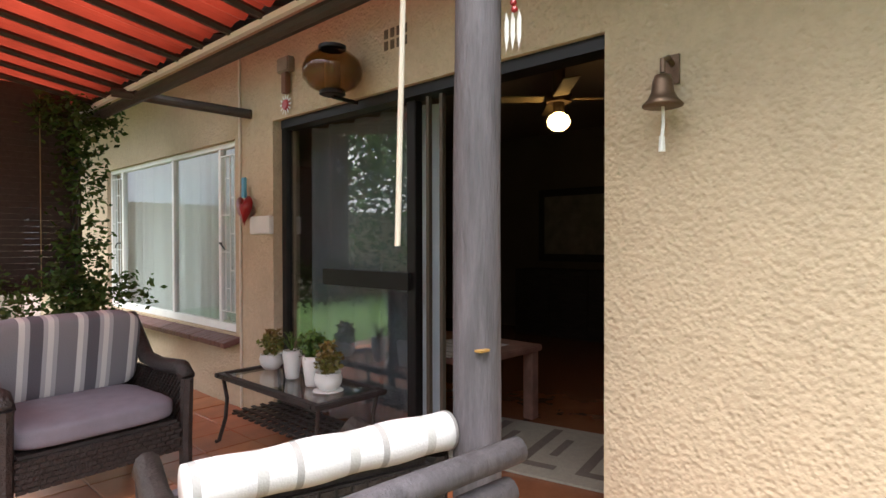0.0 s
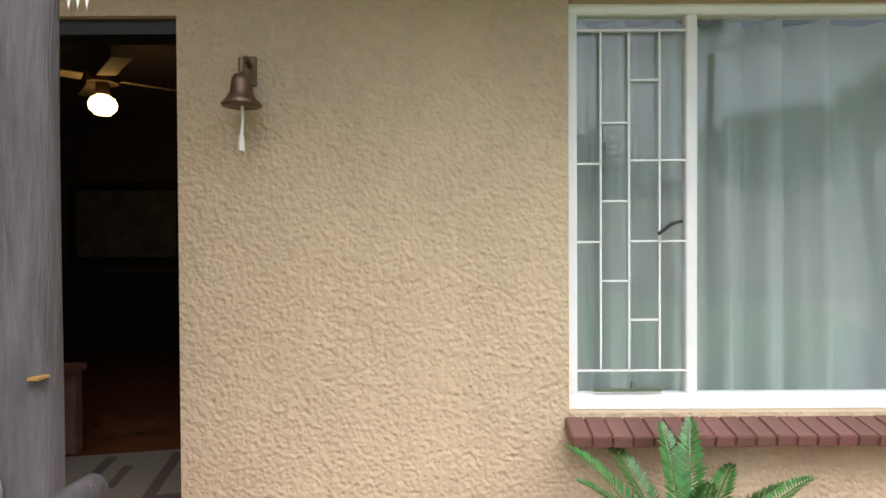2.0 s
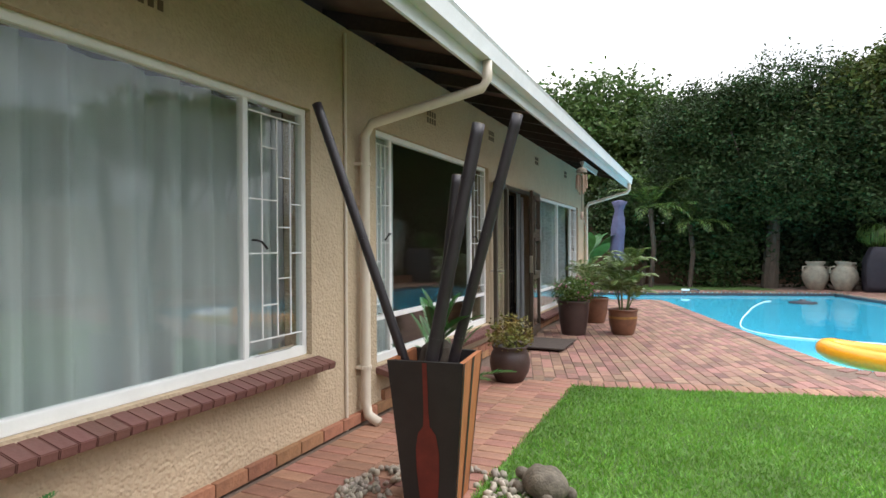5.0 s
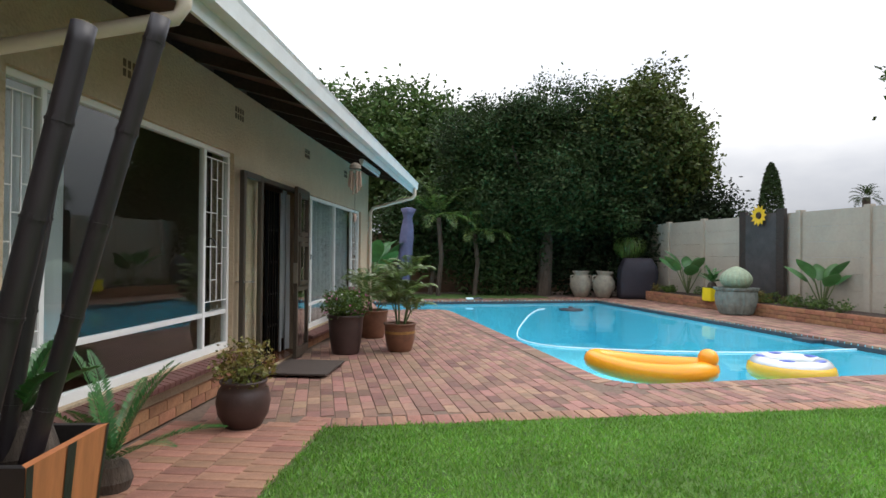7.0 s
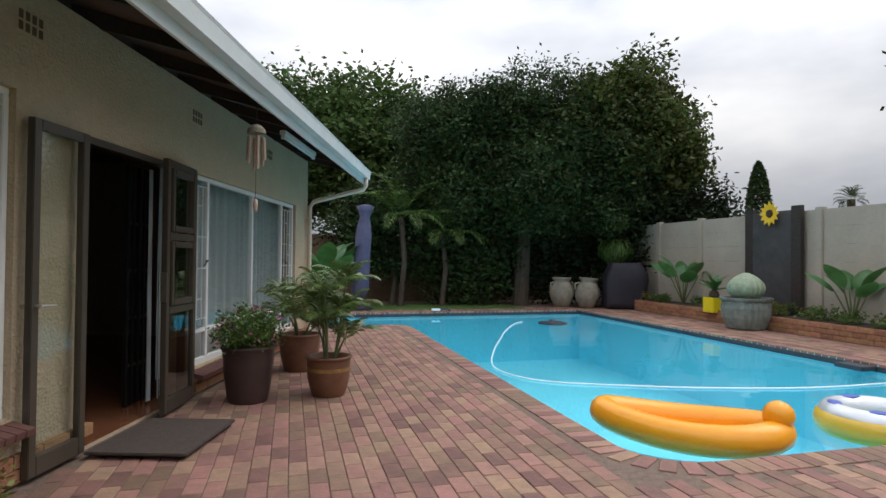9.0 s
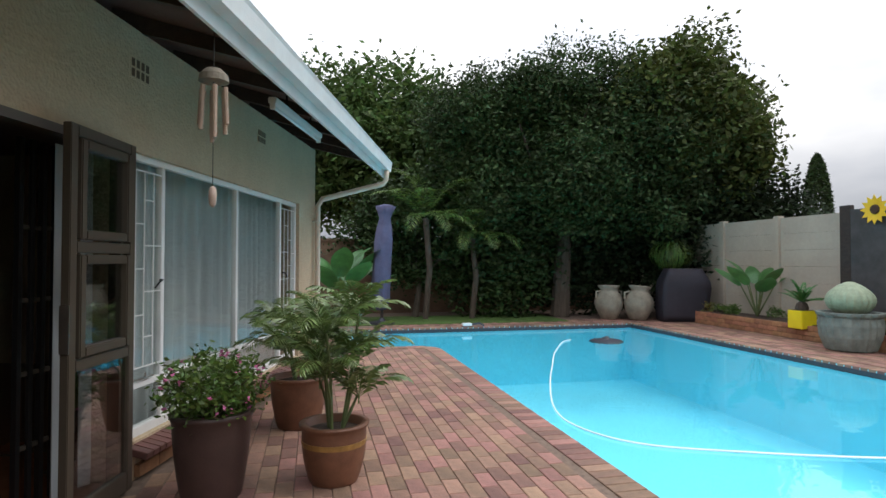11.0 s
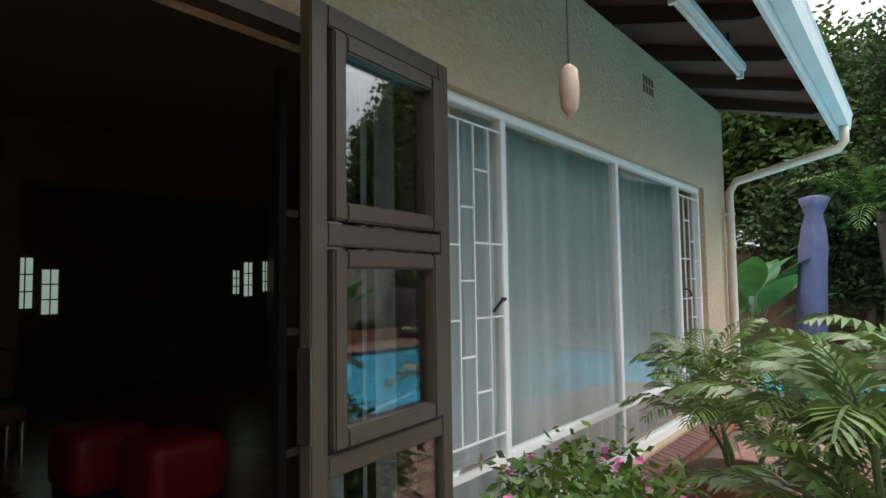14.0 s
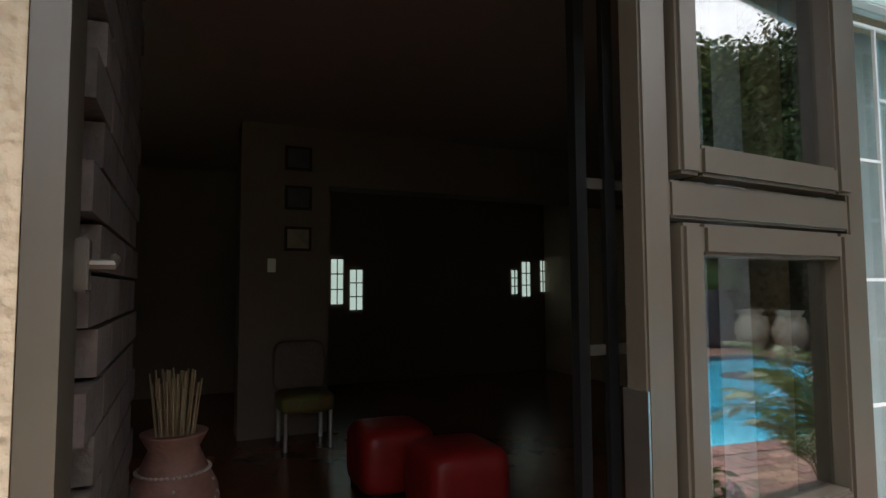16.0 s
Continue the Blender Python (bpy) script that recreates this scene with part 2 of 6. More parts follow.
M_PANEL = mat("concrete_panel", (0.42, 0.36, 0.29), 0.85, vary=0.14, scale=1.2, bump=0.2, bscale=40, fine=0.1)
M_OLDWALL = mat("old_brick_wall", (0.24, 0.15, 0.10), 0.9, vary=0.5, scale=2, bump=0.4, bscale=30)
M_SLATE = mat("slate_panel", (0.07, 0.065, 0.065), 0.6, vary=0.5, scale=3, bump=0.3)
M_SUN = mat("sunflower_yellow", (0.85, 0.52, 0.03), 0.4, vary=0.15)
M_DARKBROWN = mat("sunflower_centre", (0.05, 0.025, 0.015), 0.7)
M_PLANTERB = mat("planter_black", (0.022, 0.019, 0.018), 0.5, vary=0.4, scale=5, bump=0.1)
M_PLANTERR = mat("planter_red", (0.15, 0.02, 0.013), 0.5, vary=0.35, scale=8)
M_PLANTERO = mat("planter_orange", (0.45, 0.16, 0.06), 0.55, vary=0.3, scale=8, stretch=(4, 4, 0.5))
M_BAMBOO = mat("black_bamboo", (0.028, 0.021, 0.023), 0.45, vary=0.5, scale=6, stretch=(4, 4, 0.5))
M_PEBBLE = mat("pebble", (0.36, 0.31, 0.24), 0.6, vary=0.25, scale=20, per_piece=0.35)
M_TORT = mat("tortoise_stone", (0.17, 0.14, 0.10), 0.8, vary=0.5, scale=18, bump=0.4)
# inner floor and ceiling colours carry the dimness of the rooms too
M_TILEIN = mat("inner_floor_tile_dimmed", (0.22, 0.085, 0.042), 0.25, vary=0.3, scale=3)
M_CEIL = mat("ceiling_paint_dimmed", (0.24, 0.19, 0.16), 0.8, vary=0.06)
M_RUGL = mat("rug_beige", (0.26, 0.23, 0.185), 0.95, vary=0.15, scale=30, bump=0.3)
M_RUGD = mat("rug_brown", (0.13, 0.10, 0.08), 0.95, vary=0.2, scale=30, bump=0.3)
M_CERAM = mat("white_ceramic", (0.75, 0.74, 0.70), 0.3, vary=0.12, scale=9)
M_WOODCHIME = mat("bamboo_chime", (0.42, 0.30, 0.22), 0.6, vary=0.35, scale=8, stretch=(4, 4, 0.6))
M_STONEPINK = mat("chime_weight", (0.50, 0.37, 0.30), 0.7, vary=0.2, scale=12)
M_HEART = mat("red_heart_glaze", (0.35, 0.012, 0.015), 0.3, vary=0.3)
M_BLUEFAB = mat("blue_ribbon", (0.10, 0.32, 0.48), 0.7)
M_LAMP = mat("lamp_glass", (0.9, 0.8, 0.6), 0.4, emit=((1.0, 0.66, 0.26), 4.0))
# emission takes the place of daylight behind the far panes
M_GLOWPANE = mat("glowing_leaded_glass", (0.5, 0.55, 0.5), 0.5, emit=((0.75, 0.95, 0.85), 0.22))
M_VENT = mat("vent_shadow_brown", (0.12, 0.085, 0.055), 0.9)
M_MAT = mat("door_mat", (0.075, 0.055, 0.045), 0.95, vary=0.3, scale=30, bump=0.4)
M_STICK = mat("dry_sticks", (0.30, 0.22, 0.12), 0.8, vary=0.3, scale=10, per_piece=0.2)
M_VASE = mat("clay_vase", (0.27, 0.13, 0.095), 0.7, vary=0.4, scale=7, bump=0.2)
M_VASEW = mat("clay_vase_beading", (0.42, 0.34, 0.28), 0.7, vary=0.2)
M_PINK = mat("pink_petal", (0.62, 0.16, 0.36), 0.5)
M_HOSE = mat("pool_hose", (0.80, 0.84, 0.86), 0.4, vary=0.05)
M_FACE = mat("face_brick_inside", (0.10, 0.075, 0.06), 0.9, vary=0.4, scale=8, per_piece=0.25, bump=0.3)


def stripes(name, cols, period, axis):
    """A woven stripe across one local axis; cols: (start, colour) steps."""
    m = bpy.data.materials.new(name)
    m.use_nodes = True
    n, l = m.node_tree.nodes, m.node_tree.links
    co, sp, dv, fr, rp = n.new("ShaderNodeTexCoord"), n.new("ShaderNodeSeparateXYZ"), n.new("ShaderNodeMath"), n.new("ShaderNodeMath"), n.new("ShaderNodeValToRGB")
    dv.operation, fr.operation, dv.inputs[1].default_value = 'DIVIDE', 'FRACT', period
    l.new(co.outputs["Object"], sp.inputs[0])
    l.new(sp.outputs[axis], dv.inputs[0])
    l.new(dv.outputs[0], fr.inputs[0])
    l.new(fr.outputs[0], rp.inputs["Fac"])
    rp.color_ramp.interpolation = 'CONSTANT'
    for i, (pos, c) in enumerate(cols):
        e = rp.color_ramp.elements[i] if i < 2 else rp.color_ramp.elements.new(pos)
        e.position, e.color = pos, (*c, 1)
    b, tx, p = n.new("ShaderNodeBump"), n.new("ShaderNodeTexNoise"), n["Principled BSDF"]
    tx.inputs["Scale"].default_value = 150
    b.inputs["Strength"].default_value, b.inputs["Distance"].default_value = 0.2, 0.01
    l.new(co.outputs["Object"], tx.inputs["Vector"])
    l.new(tx.outputs["Fac"], b.inputs["Height"])
    l.new(b.outputs["Normal"], p.inputs["Normal"])
    l.new(rp.outputs["Color"], p.inputs["Base Color"])
    p.inputs["Roughness"].default_value = 0.9
    return m


LG, MG, DG, WH = (0.42, 0.40, 0.41), (0.22, 0.205, 0.22), (0.12, 0.11, 0.125), (0.66, 0.63, 0.60)
M_STRIPE = stripes("striped_cushion", [(0.0, MG), (0.18, LG), (0.26, WH), (0.36, LG), (0.44, DG), (0.66, LG), (0.74, WH), (0.84, MG)], 0.26, 0)
M_STRIPEW = stripes("pale_striped_cushion", [(0.0, (0.66, 0.64, 0.62)), (0.42, (0.34, 0.32, 0.30)), (0.50, (0.64, 0.62, 0.60)), (0.78, (0.44, 0.42, 0.39)), (0.9, (0.64, 0.62, 0.61))], 0.24, 0)

# ---------- building helpers ----------
ORG = {}


def thing(name, at, label="", category="", group="", kind=""):
    ob = new(name)
    ob.empty_display_size = 0.1
    ob.location = at
    ORG[ob.name] = Vector(at)
    return tagged(ob, label, category, group, kind)


def part(name, bm, material, parent=None, label="", smooth=False):
    base = ORG.get(parent.name, Vector()) if parent else Vector()
    bm.transform(Matrix.Translation(-base))
    me = bpy.data.meshes.new(name)
    bm.to_mesh(me)
    bm.free()
    if smooth:
        me.shade_smooth()
    ob = new(name, me)
    me.materials.append(material)
    if parent:
        ob.parent = parent
        ORG[ob.name] = base
    else:
        ORG[ob.name] = Vector()
    return tagged(ob, label)


def B():
    return bmesh.new()


def box(bm, x0, x1, y0, y1, z0, z1, m=None, bevel=0.0):
    g = bmesh.ops.create_cube(bm, size=1.0, matrix=(m or Matrix()) @ Matrix.Translation(((x0 + x1) / 2, (y0 + y1) / 2, (z0 + z1) / 2)) @ Matrix.Diagonal((x1 - x0, y1 - y0, z1 - z0, 1)))
    if bevel:
        es = {e for v in g["verts"] for e in v.link_edges}
        bmesh.ops.bevel(bm, geom=list(es), offset=bevel, segments=2, affect='EDGES')
    return bm


def cyl(bm, p0, p1, r0, r1=None, seg=12, caps=True):
    p0, p1 = Vector(p0), Vector(p1)
    d = p1 - p0
    m = Matrix.Translation((p0 + p1) / 2) @ d.to_track_quat('Z', 'Y').to_matrix().to_4x4()
    bmesh.ops.create_cone(bm, cap_ends=caps, segments=seg, radius1=r0, radius2=r0 if r1 is None else r1, depth=d.length, matrix=m)
    return bm


def tube(bm, pts, r, seg=8, r1=None):
    pts = [Vector(p) for p in pts]
    rings, q, last = [], None, None
    for i, p in enumerate(pts):
        d = (pts[min(i + 1, len(pts) - 1)] - pts[max(i - 1, 0)]).normalized()
        q = d.to_track_quat('Z', 'Y') if q is None else last.rotation_difference(d) @ q
        last = d
        rr = r if r1 is None else r + (r1 - r) * i / (len(pts) - 1)
        rings.append([bm.verts.new(p + q @ Vector((rr * math.cos(a), rr * math.sin(a), 0))) for a in [2 * math.pi * k / seg for k in range(seg)]])
    for a, b in zip(rings, rings[1:]):
        for k in range(seg):
            bm.faces.new((a[k], a[(k + 1) % seg], b[(k + 1) % seg], b[k]))
    bm.faces.new(rings[0][::-1])
    bm.faces.new(rings[-1])
    return bm


def lathe(bm, prof, at=(0, 0, 0), seg=28, ribs=0, rib=0.0):
    at = Vector(at)
    rings = []
    for r, z in prof:
        rings.append([bm.verts.new(at + Vector((r * (1 + rib * abs(math.cos(ribs * a / 2)) if ribs else r) * math.cos(a) if ribs else r * math.cos(a), r * (1 + rib * abs(math.cos(ribs * a / 2))) * math.sin(a) if ribs else r * math.sin(a), z))) for a in [2 * math.pi * k / seg for k in range(seg)]])
    for a, b in zip(rings, rings[1:]):
        for k in range(seg):
            bm.faces.new((a[k], a[(k + 1) % seg], b[(k + 1) % seg], b[k]))
    if prof[0][0] > 0.001:
        bm.faces.new(rings[0][::-1])
    if prof[-1][0] > 0.001:
        bm.faces.new(rings[-1])
    return bm


def pillow(bm, x0, x1, y0, y1, z0, z1, m=None, n=10):
    """A stuffed cushion: a box rounded by a superellipse."""
    c, h = Vector(((x0 + x1) / 2, (y0 + y1) / 2, (z0 + z1) / 2)), Vector(((x1 - x0) / 2, (y1 - y0) / 2, (z1 - z0) / 2))
    g = bmesh.ops.create_cube(bm, size=2.0)
    bmesh.ops.subdivide_edges(bm, edges=list({e for v in g["verts"] for e in v.link_edges}), cuts=n, use_grid_fill=True)
    for v in bm.verts:
        if abs(v.co.x) <= 1.0001 and not v.tag:
            p = v.co
            k = (abs(p.x) ** 6 + abs(p.y) ** 6 + abs(p.z) ** 6) ** (1 / 6)
            q = p / max(k, 0.2)
            puff = 1 - 0.10 * (q.x ** 4 + q.y ** 4) / 2
            w = noise.noise(q * 2.3) * 0.03
            q = Vector((q.x * h.x, q.y * h.y, q.z * h.z * (puff + w))) + c
            v.co = m @ q if m else q
            v.tag = True
    return bm


def raw(name, verts, faces, material, parent=None, label=""):
    me = bpy.data.meshes.new(name)
    base = ORG.get(parent.name, Vector()) if parent else Vector()
    verts = np.asarray(verts, dtype=np.float32) - np.array(base, dtype=np.float32)
    faces = np.asarray(faces, dtype=np.int32)
    k = faces.shape[1]
    me.vertices.add(len(verts))
    me.vertices.foreach_set("co", verts.ravel())
    me.loops.add(faces.size)
    me.loops.foreach_set("vertex_index", faces.ravel())
    me.polygons.add(len(faces))
    me.polygons.foreach_set("loop_start", np.arange(0, faces.size, k, dtype=np.int32))
    me.update(calc_edges=True)
    ob = new(name, me)
    me.materials.append(material)
    if parent:
        ob.parent = parent
    ORG[ob.name] = base
    return tagged(ob, label)


RNG = np.random.RandomState(7)


def leaf_quads(cen, size, ratio=0.5, droop=0.0):
    """Diamond leaves, one at each centre, turned at random."""
    n = len(cen)
    d = RNG.normal(size=(n, 3))
    d[:, 2] = d[:, 2] * 0.6 - droop
    d /= np.linalg.norm(d, axis=1)[:, None]
    o = RNG.normal(size=(n, 3))
    o -= d * (o * d).sum(1)[:, None]
    o /= np.linalg.norm(o, axis=1)[:, None]
    s = size * RNG.uniform(0.6, 1.35, n)[:, None]
    v = np.stack([cen - d * s, cen + o * s * ratio, cen + d * s, cen - o * s * ratio], 1).reshape(-1, 3)
    return v, np.arange(4 * n).reshape(n, 4)


def clumps(centre, radii, count, per, spread, shell=0.6, lobes=0):
    """Leaf places gathered in clumps: on the shell of an ellipsoid, or of many lobes that stand out of it."""
    def ball(n):
        d = RNG.normal(size=(n, 3))
        return d / np.linalg.norm(d, axis=1)[:, None]
    d = ball(count)
    if lobes:
        ld = ball(lobes)
        lr = RNG.uniform(0.26, 0.50, lobes)
        lc = ld * RNG.uniform(0.50, 0.86, lobes)[:, None]
        pick = RNG.randint(0, lobes, count)
        q = lc[pick] + d * (lr[pick] * RNG.uniform(0.45, 1.05, count))[:, None]
        core = RNG.uniform(0, 1, count) < 0.22
        q[core] = d[core] * RNG.uniform(0.2, 0.75, core.sum())[:, None]
        c = np.array(centre) + q * np.array(radii)
    else:
        c = np.array(centre) + d * np.array(radii) * (RNG.uniform(shell, 1.0, count) ** 0.6)[:, None]
    return np.repeat(c, per, 0) + RNG.normal(size=(count * per, 3)) * spread


# ---------- ground, paving, pool ----------
A = radians(16.3)
CU, SU = math.cos(A), math.sin(A)


def uv(u, v, z=0.0):
    return Vector((u * CU - v * SU, u * SU + v * CU, z))


def to_uv(x, y):
    return x * CU + y * SU, -x * SU + y * CU


R16 = Matrix.Rotation(A, 4, 'Z')
U0, U1, V0, V1, BAYU, BAYV = 5.8, 10.8, 6.65, 17.05, 4.25, 14.6


def ngon(bm, pts):
    return bm.faces.new([bm.verts.new(p) for p in pts])


def pool_outline(grow=0.0, r=0.55):
    """The pool's plan in its own axes, with its near left corner and the bay's corner rounded."""
    g = grow
    pts = [(U1 + g, V0 - g), (U1 + g, V1 + g), (BAYU - g, V1 + g), (BAYU - g, BAYV - g)]
    for k in range(7):
        a = radians(90 - 15 * k)
        pts.append((U0 - 0.3 - g + 0.3 * math.cos(a), BAYV - 0.3 - g + 0.3 * math.sin(a)))
    for k in range(7):
        a = radians(180 + 15 * k)
        pts.append((U0 - g + r + r * math.cos(a), V0 - g + r + r * math.sin(a)))
    return pts


# the ground is one sheet with the pool cut out of it
gm = B()
outer = [uv(300, -300, -0.004), uv(300, 300, -0.004), uv(-300, 300, -0.004), uv(-300, -300, -0.004)]
hole = [uv(u, v, -0.004) for u, v in pool_outline(0.02)]
ov = [gm.verts.new(p) for p in outer]
hv = [gm.verts.new(p) for p in hole]
es = [gm.edges.new((a[i], a[(i + 1) % len(a)])) for a in (ov, hv) for i in range(len(a))]
bmesh.ops.triangle_fill(gm, edges=es, use_beauty=True)
tagged(part("ground", gm, M_SAND), "brown sandy soil under the paving and lawn", "ground", kind="structure")

pool = thing("swimming_pool", uv(8, 11, -1.3), "rectangular swimming pool painted light blue, full of clear water", "pool", kind="structure")
pm = B()
top = [pm.verts.new(uv(u, v, -0.004)) for u, v in pool_outline(0.0)]
bot = [pm.verts.new(uv(u, v, -1.25)) for u, v in pool_outline(0.0)]
for i in range(len(top)):
    j = (i + 1) % len(top)
    pm.faces.new((top[i], top[j], bot[j], bot[i]))
pm.faces.new(bot)
part("basin", pm, M_POOL, pool)
pm = B()
ngon(pm, [uv(u, v, -0.085) for u, v in pool_outline(-0.003)])
part("water", pm, M_WATER, pool, "clear rippling water")
pm = B()
lo = pool_outline(-0.004)
for i in range(len(lo)):
    j = (i + 1) % len(lo)
    pm.faces.new([pm.verts.new(q) for q in (uv(*lo[i], -0.03), uv(*lo[j], -0.03), uv(*lo[j], -0.10), uv(*lo[i], -0.10))])
part("waterline_band", pm, M_POOLEDGE, pool, "dark waterline band")
pm = B()
for k in range(2):
    box(pm, BAYU + 0.02, 5.0 + 0.4 * k, BAYV + 0.02, V1 - 0.02, -1.2, -0.35 - 0.25 * k, R16)
part("step", pm, M_POOL, pool)

# lawn: a thin turf slab with blades
LAWN_X0 = 1.22
lm = B()
lawn_pts = [Vector((LAWN_X0, 4.3, 0)), Vector((LAWN_X0, 0.12, 0)), Vector((4.6, 0.12, 0)), Vector((4.6, -4.75, 0)), Vector((0.6, -4.75, 0)), Vector((0.6, -9.9, 0)), Vector((14, -9.9, 0)), uv(13, -8), uv(12.6, 5.3), uv(7.6, 5.5), uv(2.97, 5.75)]
f = ngon(lm, [Vector((p.x, p.y, 0.0)) for p in lawn_pts])
f.normal_update()
if f.normal.z < 0:
    f.normal_flip()
ext = bmesh.ops.extrude_face_region(lm, geom=[f])
for v in [e for e in ext["geom"] if isinstance(e, bmesh.types.BMVert)]:
    v.co.z -= 0.04
bmesh.ops.recalc_face_normals(lm, faces=lm.faces[:])
tagged(part("lawn", lm, M_LAWN), "mown bright green lawn beside the brick path", "lawn", kind="structure")


def blades(n, xs, ys, test, hmin, hmax):
    x, y = RNG.uniform(*xs, n), RNG.uniform(*ys, n)
    keep = test(x, y)
    x, y = x[keep], y[keep]
    n = len(x)
    h, a, w = RNG.uniform(hmin, hmax, n), RNG.uniform(0, 2 * np.pi, n), RNG.uniform(0.003, 0.006, n)
    l = RNG.normal(size=(n, 2)) * 0.016
    z = np.zeros(n)
    p0 = np.stack([x - w * np.cos(a), y - w * np.sin(a), z], 1)
    p1 = np.stack([x + w * np.cos(a), y + w * np.sin(a), z], 1)
    p2 = np.stack([x + l[:, 0], y + l[:, 1], h], 1)
    return np.stack([p0, p1, p2], 1).reshape(-1, 3), np.arange(3 * n).reshape(n, 3)


def in_lawn(x, y):
    u, v = x * CU + y * SU, -x * SU + y * CU
    return (x > LAWN_X0 - 0.02 + 0.02 * np.sin(9 * y)) & (v < 5.75 - 0.054 * (u - 2.97) + 0.02 * np.sin(11 * x)) & (u < 12.4)


gv, gf = blades(150000, (1.2, 6.5), (2.6, 7.6), in_lawn, 0.012, 0.038)
tagged(raw("grass", gv, gf, M_GRASS), "short green grass blades of the lawn", "grass", kind="stuff")
# strip of lawn behind the pool
lm = B()
for a, b, c, d in [(3.5, 9.6, 17.75, 19.6)]:
    box(lm, a, b, c, d, -0.05, 0.01, R16)
tagged(part("lawn_strip", lm, M_LAWN), "narrow strip of grass behind the pool", "lawn", kind="structure")

# ---------- house ----------
Y0, Y1, WT, WH_TOP = -9.0, 13.7, 0.22, 2.85
OPENINGS = [(-6.05, -3.1, 0.56, 2.07), (-2.55, 0.0, 0.02, 2.13), (1.49, 4.06, 0.605, 2.185), (4.88, 7.5, 0.38, 2.22), (8.08, 9.58, 0.02, 2.09), (9.64, 13.03, 0.24, 2.075)]
bm = B()
y = Y0
for a, b, c, d in OPENINGS:
    box(bm, -WT, 0, y, a, 0, WH_TOP)
    box(bm, -WT, 0, a, b, -0.02, c)
    box(bm, -WT, 0, a, b, d, WH_TOP)
    y = b
box(bm, -WT, 0, y, Y1, 0, WH_TOP)
tagged(part("wall_front", bm, M_STUCCO), "cream textured plaster front wall of the house", "wall", kind="structure")
bm = B()
box(bm, -9, -WT, Y1 - WT, Y1, 0, WH_TOP)
tagged(part("wall_end", bm, M_STUCCO), "cream plaster end wall of the house", "wall", kind="structure")
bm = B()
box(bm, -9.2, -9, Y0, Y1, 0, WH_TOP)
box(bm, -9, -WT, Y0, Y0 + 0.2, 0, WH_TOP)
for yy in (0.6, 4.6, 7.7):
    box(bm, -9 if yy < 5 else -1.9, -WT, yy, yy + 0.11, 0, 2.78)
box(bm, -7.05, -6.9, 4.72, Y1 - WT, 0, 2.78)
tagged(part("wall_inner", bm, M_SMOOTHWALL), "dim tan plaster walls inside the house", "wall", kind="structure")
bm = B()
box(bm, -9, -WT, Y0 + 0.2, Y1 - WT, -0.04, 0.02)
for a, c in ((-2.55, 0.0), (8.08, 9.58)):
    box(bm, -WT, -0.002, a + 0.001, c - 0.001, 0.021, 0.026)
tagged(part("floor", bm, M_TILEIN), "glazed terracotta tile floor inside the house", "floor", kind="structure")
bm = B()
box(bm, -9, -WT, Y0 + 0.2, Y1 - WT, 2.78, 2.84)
tagged(part("ceiling", bm, M_CEIL), "plaster ceiling inside the house, colour darkened for dimness", "ceiling", kind="structure")

# roof with open eaves on dark rafters
EX, EZ, SL = 0.84, 2.62, 0.30
roof = thing("roof", (0, 4, 2.7), "low pitched dark tiled roof with open eaves", "roof", kind="structure")
bm = B()
zr = lambda x: EZ + 0.09 + (EX - x) * SL
for a, b in [(EX + 0.03, -4.6)]:
    vs = [bm.verts.new(p) for p in [(a, Y0 - .3, zr(a)), (a, Y1 + .42, zr(a)), (b, Y1 + .42, zr(b)), (b, Y0 - .3, zr(b))]]
    vt = [bm.verts.new(v.co + Vector((0, 0, 0.07))) for v in vs]
    bm.faces.new(vs)
    bm.faces.new(vt[::-1])
    for i in range(4):
        bm.faces.new((vs[i], vt[i], vt[(i + 1) % 4], vs[(i + 1) % 4]))
box(bm, -9.4, -4.6, Y0 - .3, Y1 + .42, zr(-4.6) - 0.1, zr(-4.6))
part("roof_covering", bm, M_ROOF, roof)
y = Y0
while y < Y1 + 0.4:
    bm = B()
    vs = []
    for x, o in ((EX - 0.02, 0), (-0.2, 0), (-0.2, -0.12), (EX - 0.10, -0.085), (EX - 0.02, -0.05)):
        vs.append((x, zr(x) + o - 0.004))
    f1 = [bm.verts.new((x, y - 0.025, z)) for x, z in vs]
    f2 = [bm.verts.new((x, y + 0.025, z)) for x, z in vs]
    bm.faces.new(f1)
    bm.faces.new(f2[::-1])
    for i in range(5):
        bm.faces.new((f1[i], f2[i], f2[(i + 1) % 5], f1[(i + 1) % 5]))
    part("rafter", bm, M_DARKWOOD, roof)
    y += 0.75
bm = B()
box(bm, EX, EX + 0.022, 0.2, Y1 + 0.42, EZ - 0.085, EZ + 0.13)
part("fascia_board", bm, M_FASCIA, roof, "white painted fascia board")
bm = B()
prof = [(0.024, -0.03), (0.105, -0.03), (0.118, 0.075), (0.128, 0.10), (0.108, 0.10), (0.097, -0.012), (0.036, -0.012), (0.036, 0.09), (0.024, 0.09)]
r0 = [bm.verts.new((EX + a, 0.2, EZ + b + 0.03)) for a, b in prof]
r1 = [bm.verts.new((EX + a, Y1 + 0.45, EZ + b + 0.03)) for a, b in prof]
for i in range(len(prof)):
    bm.faces.new((r0[i], r0[(i + 1) % len(prof)], r1[(i + 1) % len(prof)], r1[i]))
bm.faces.new(r0[::-1])
bm.faces.new(r1)
part("gutter", bm, M_FASCIA, roof, "white box gutter with joints")


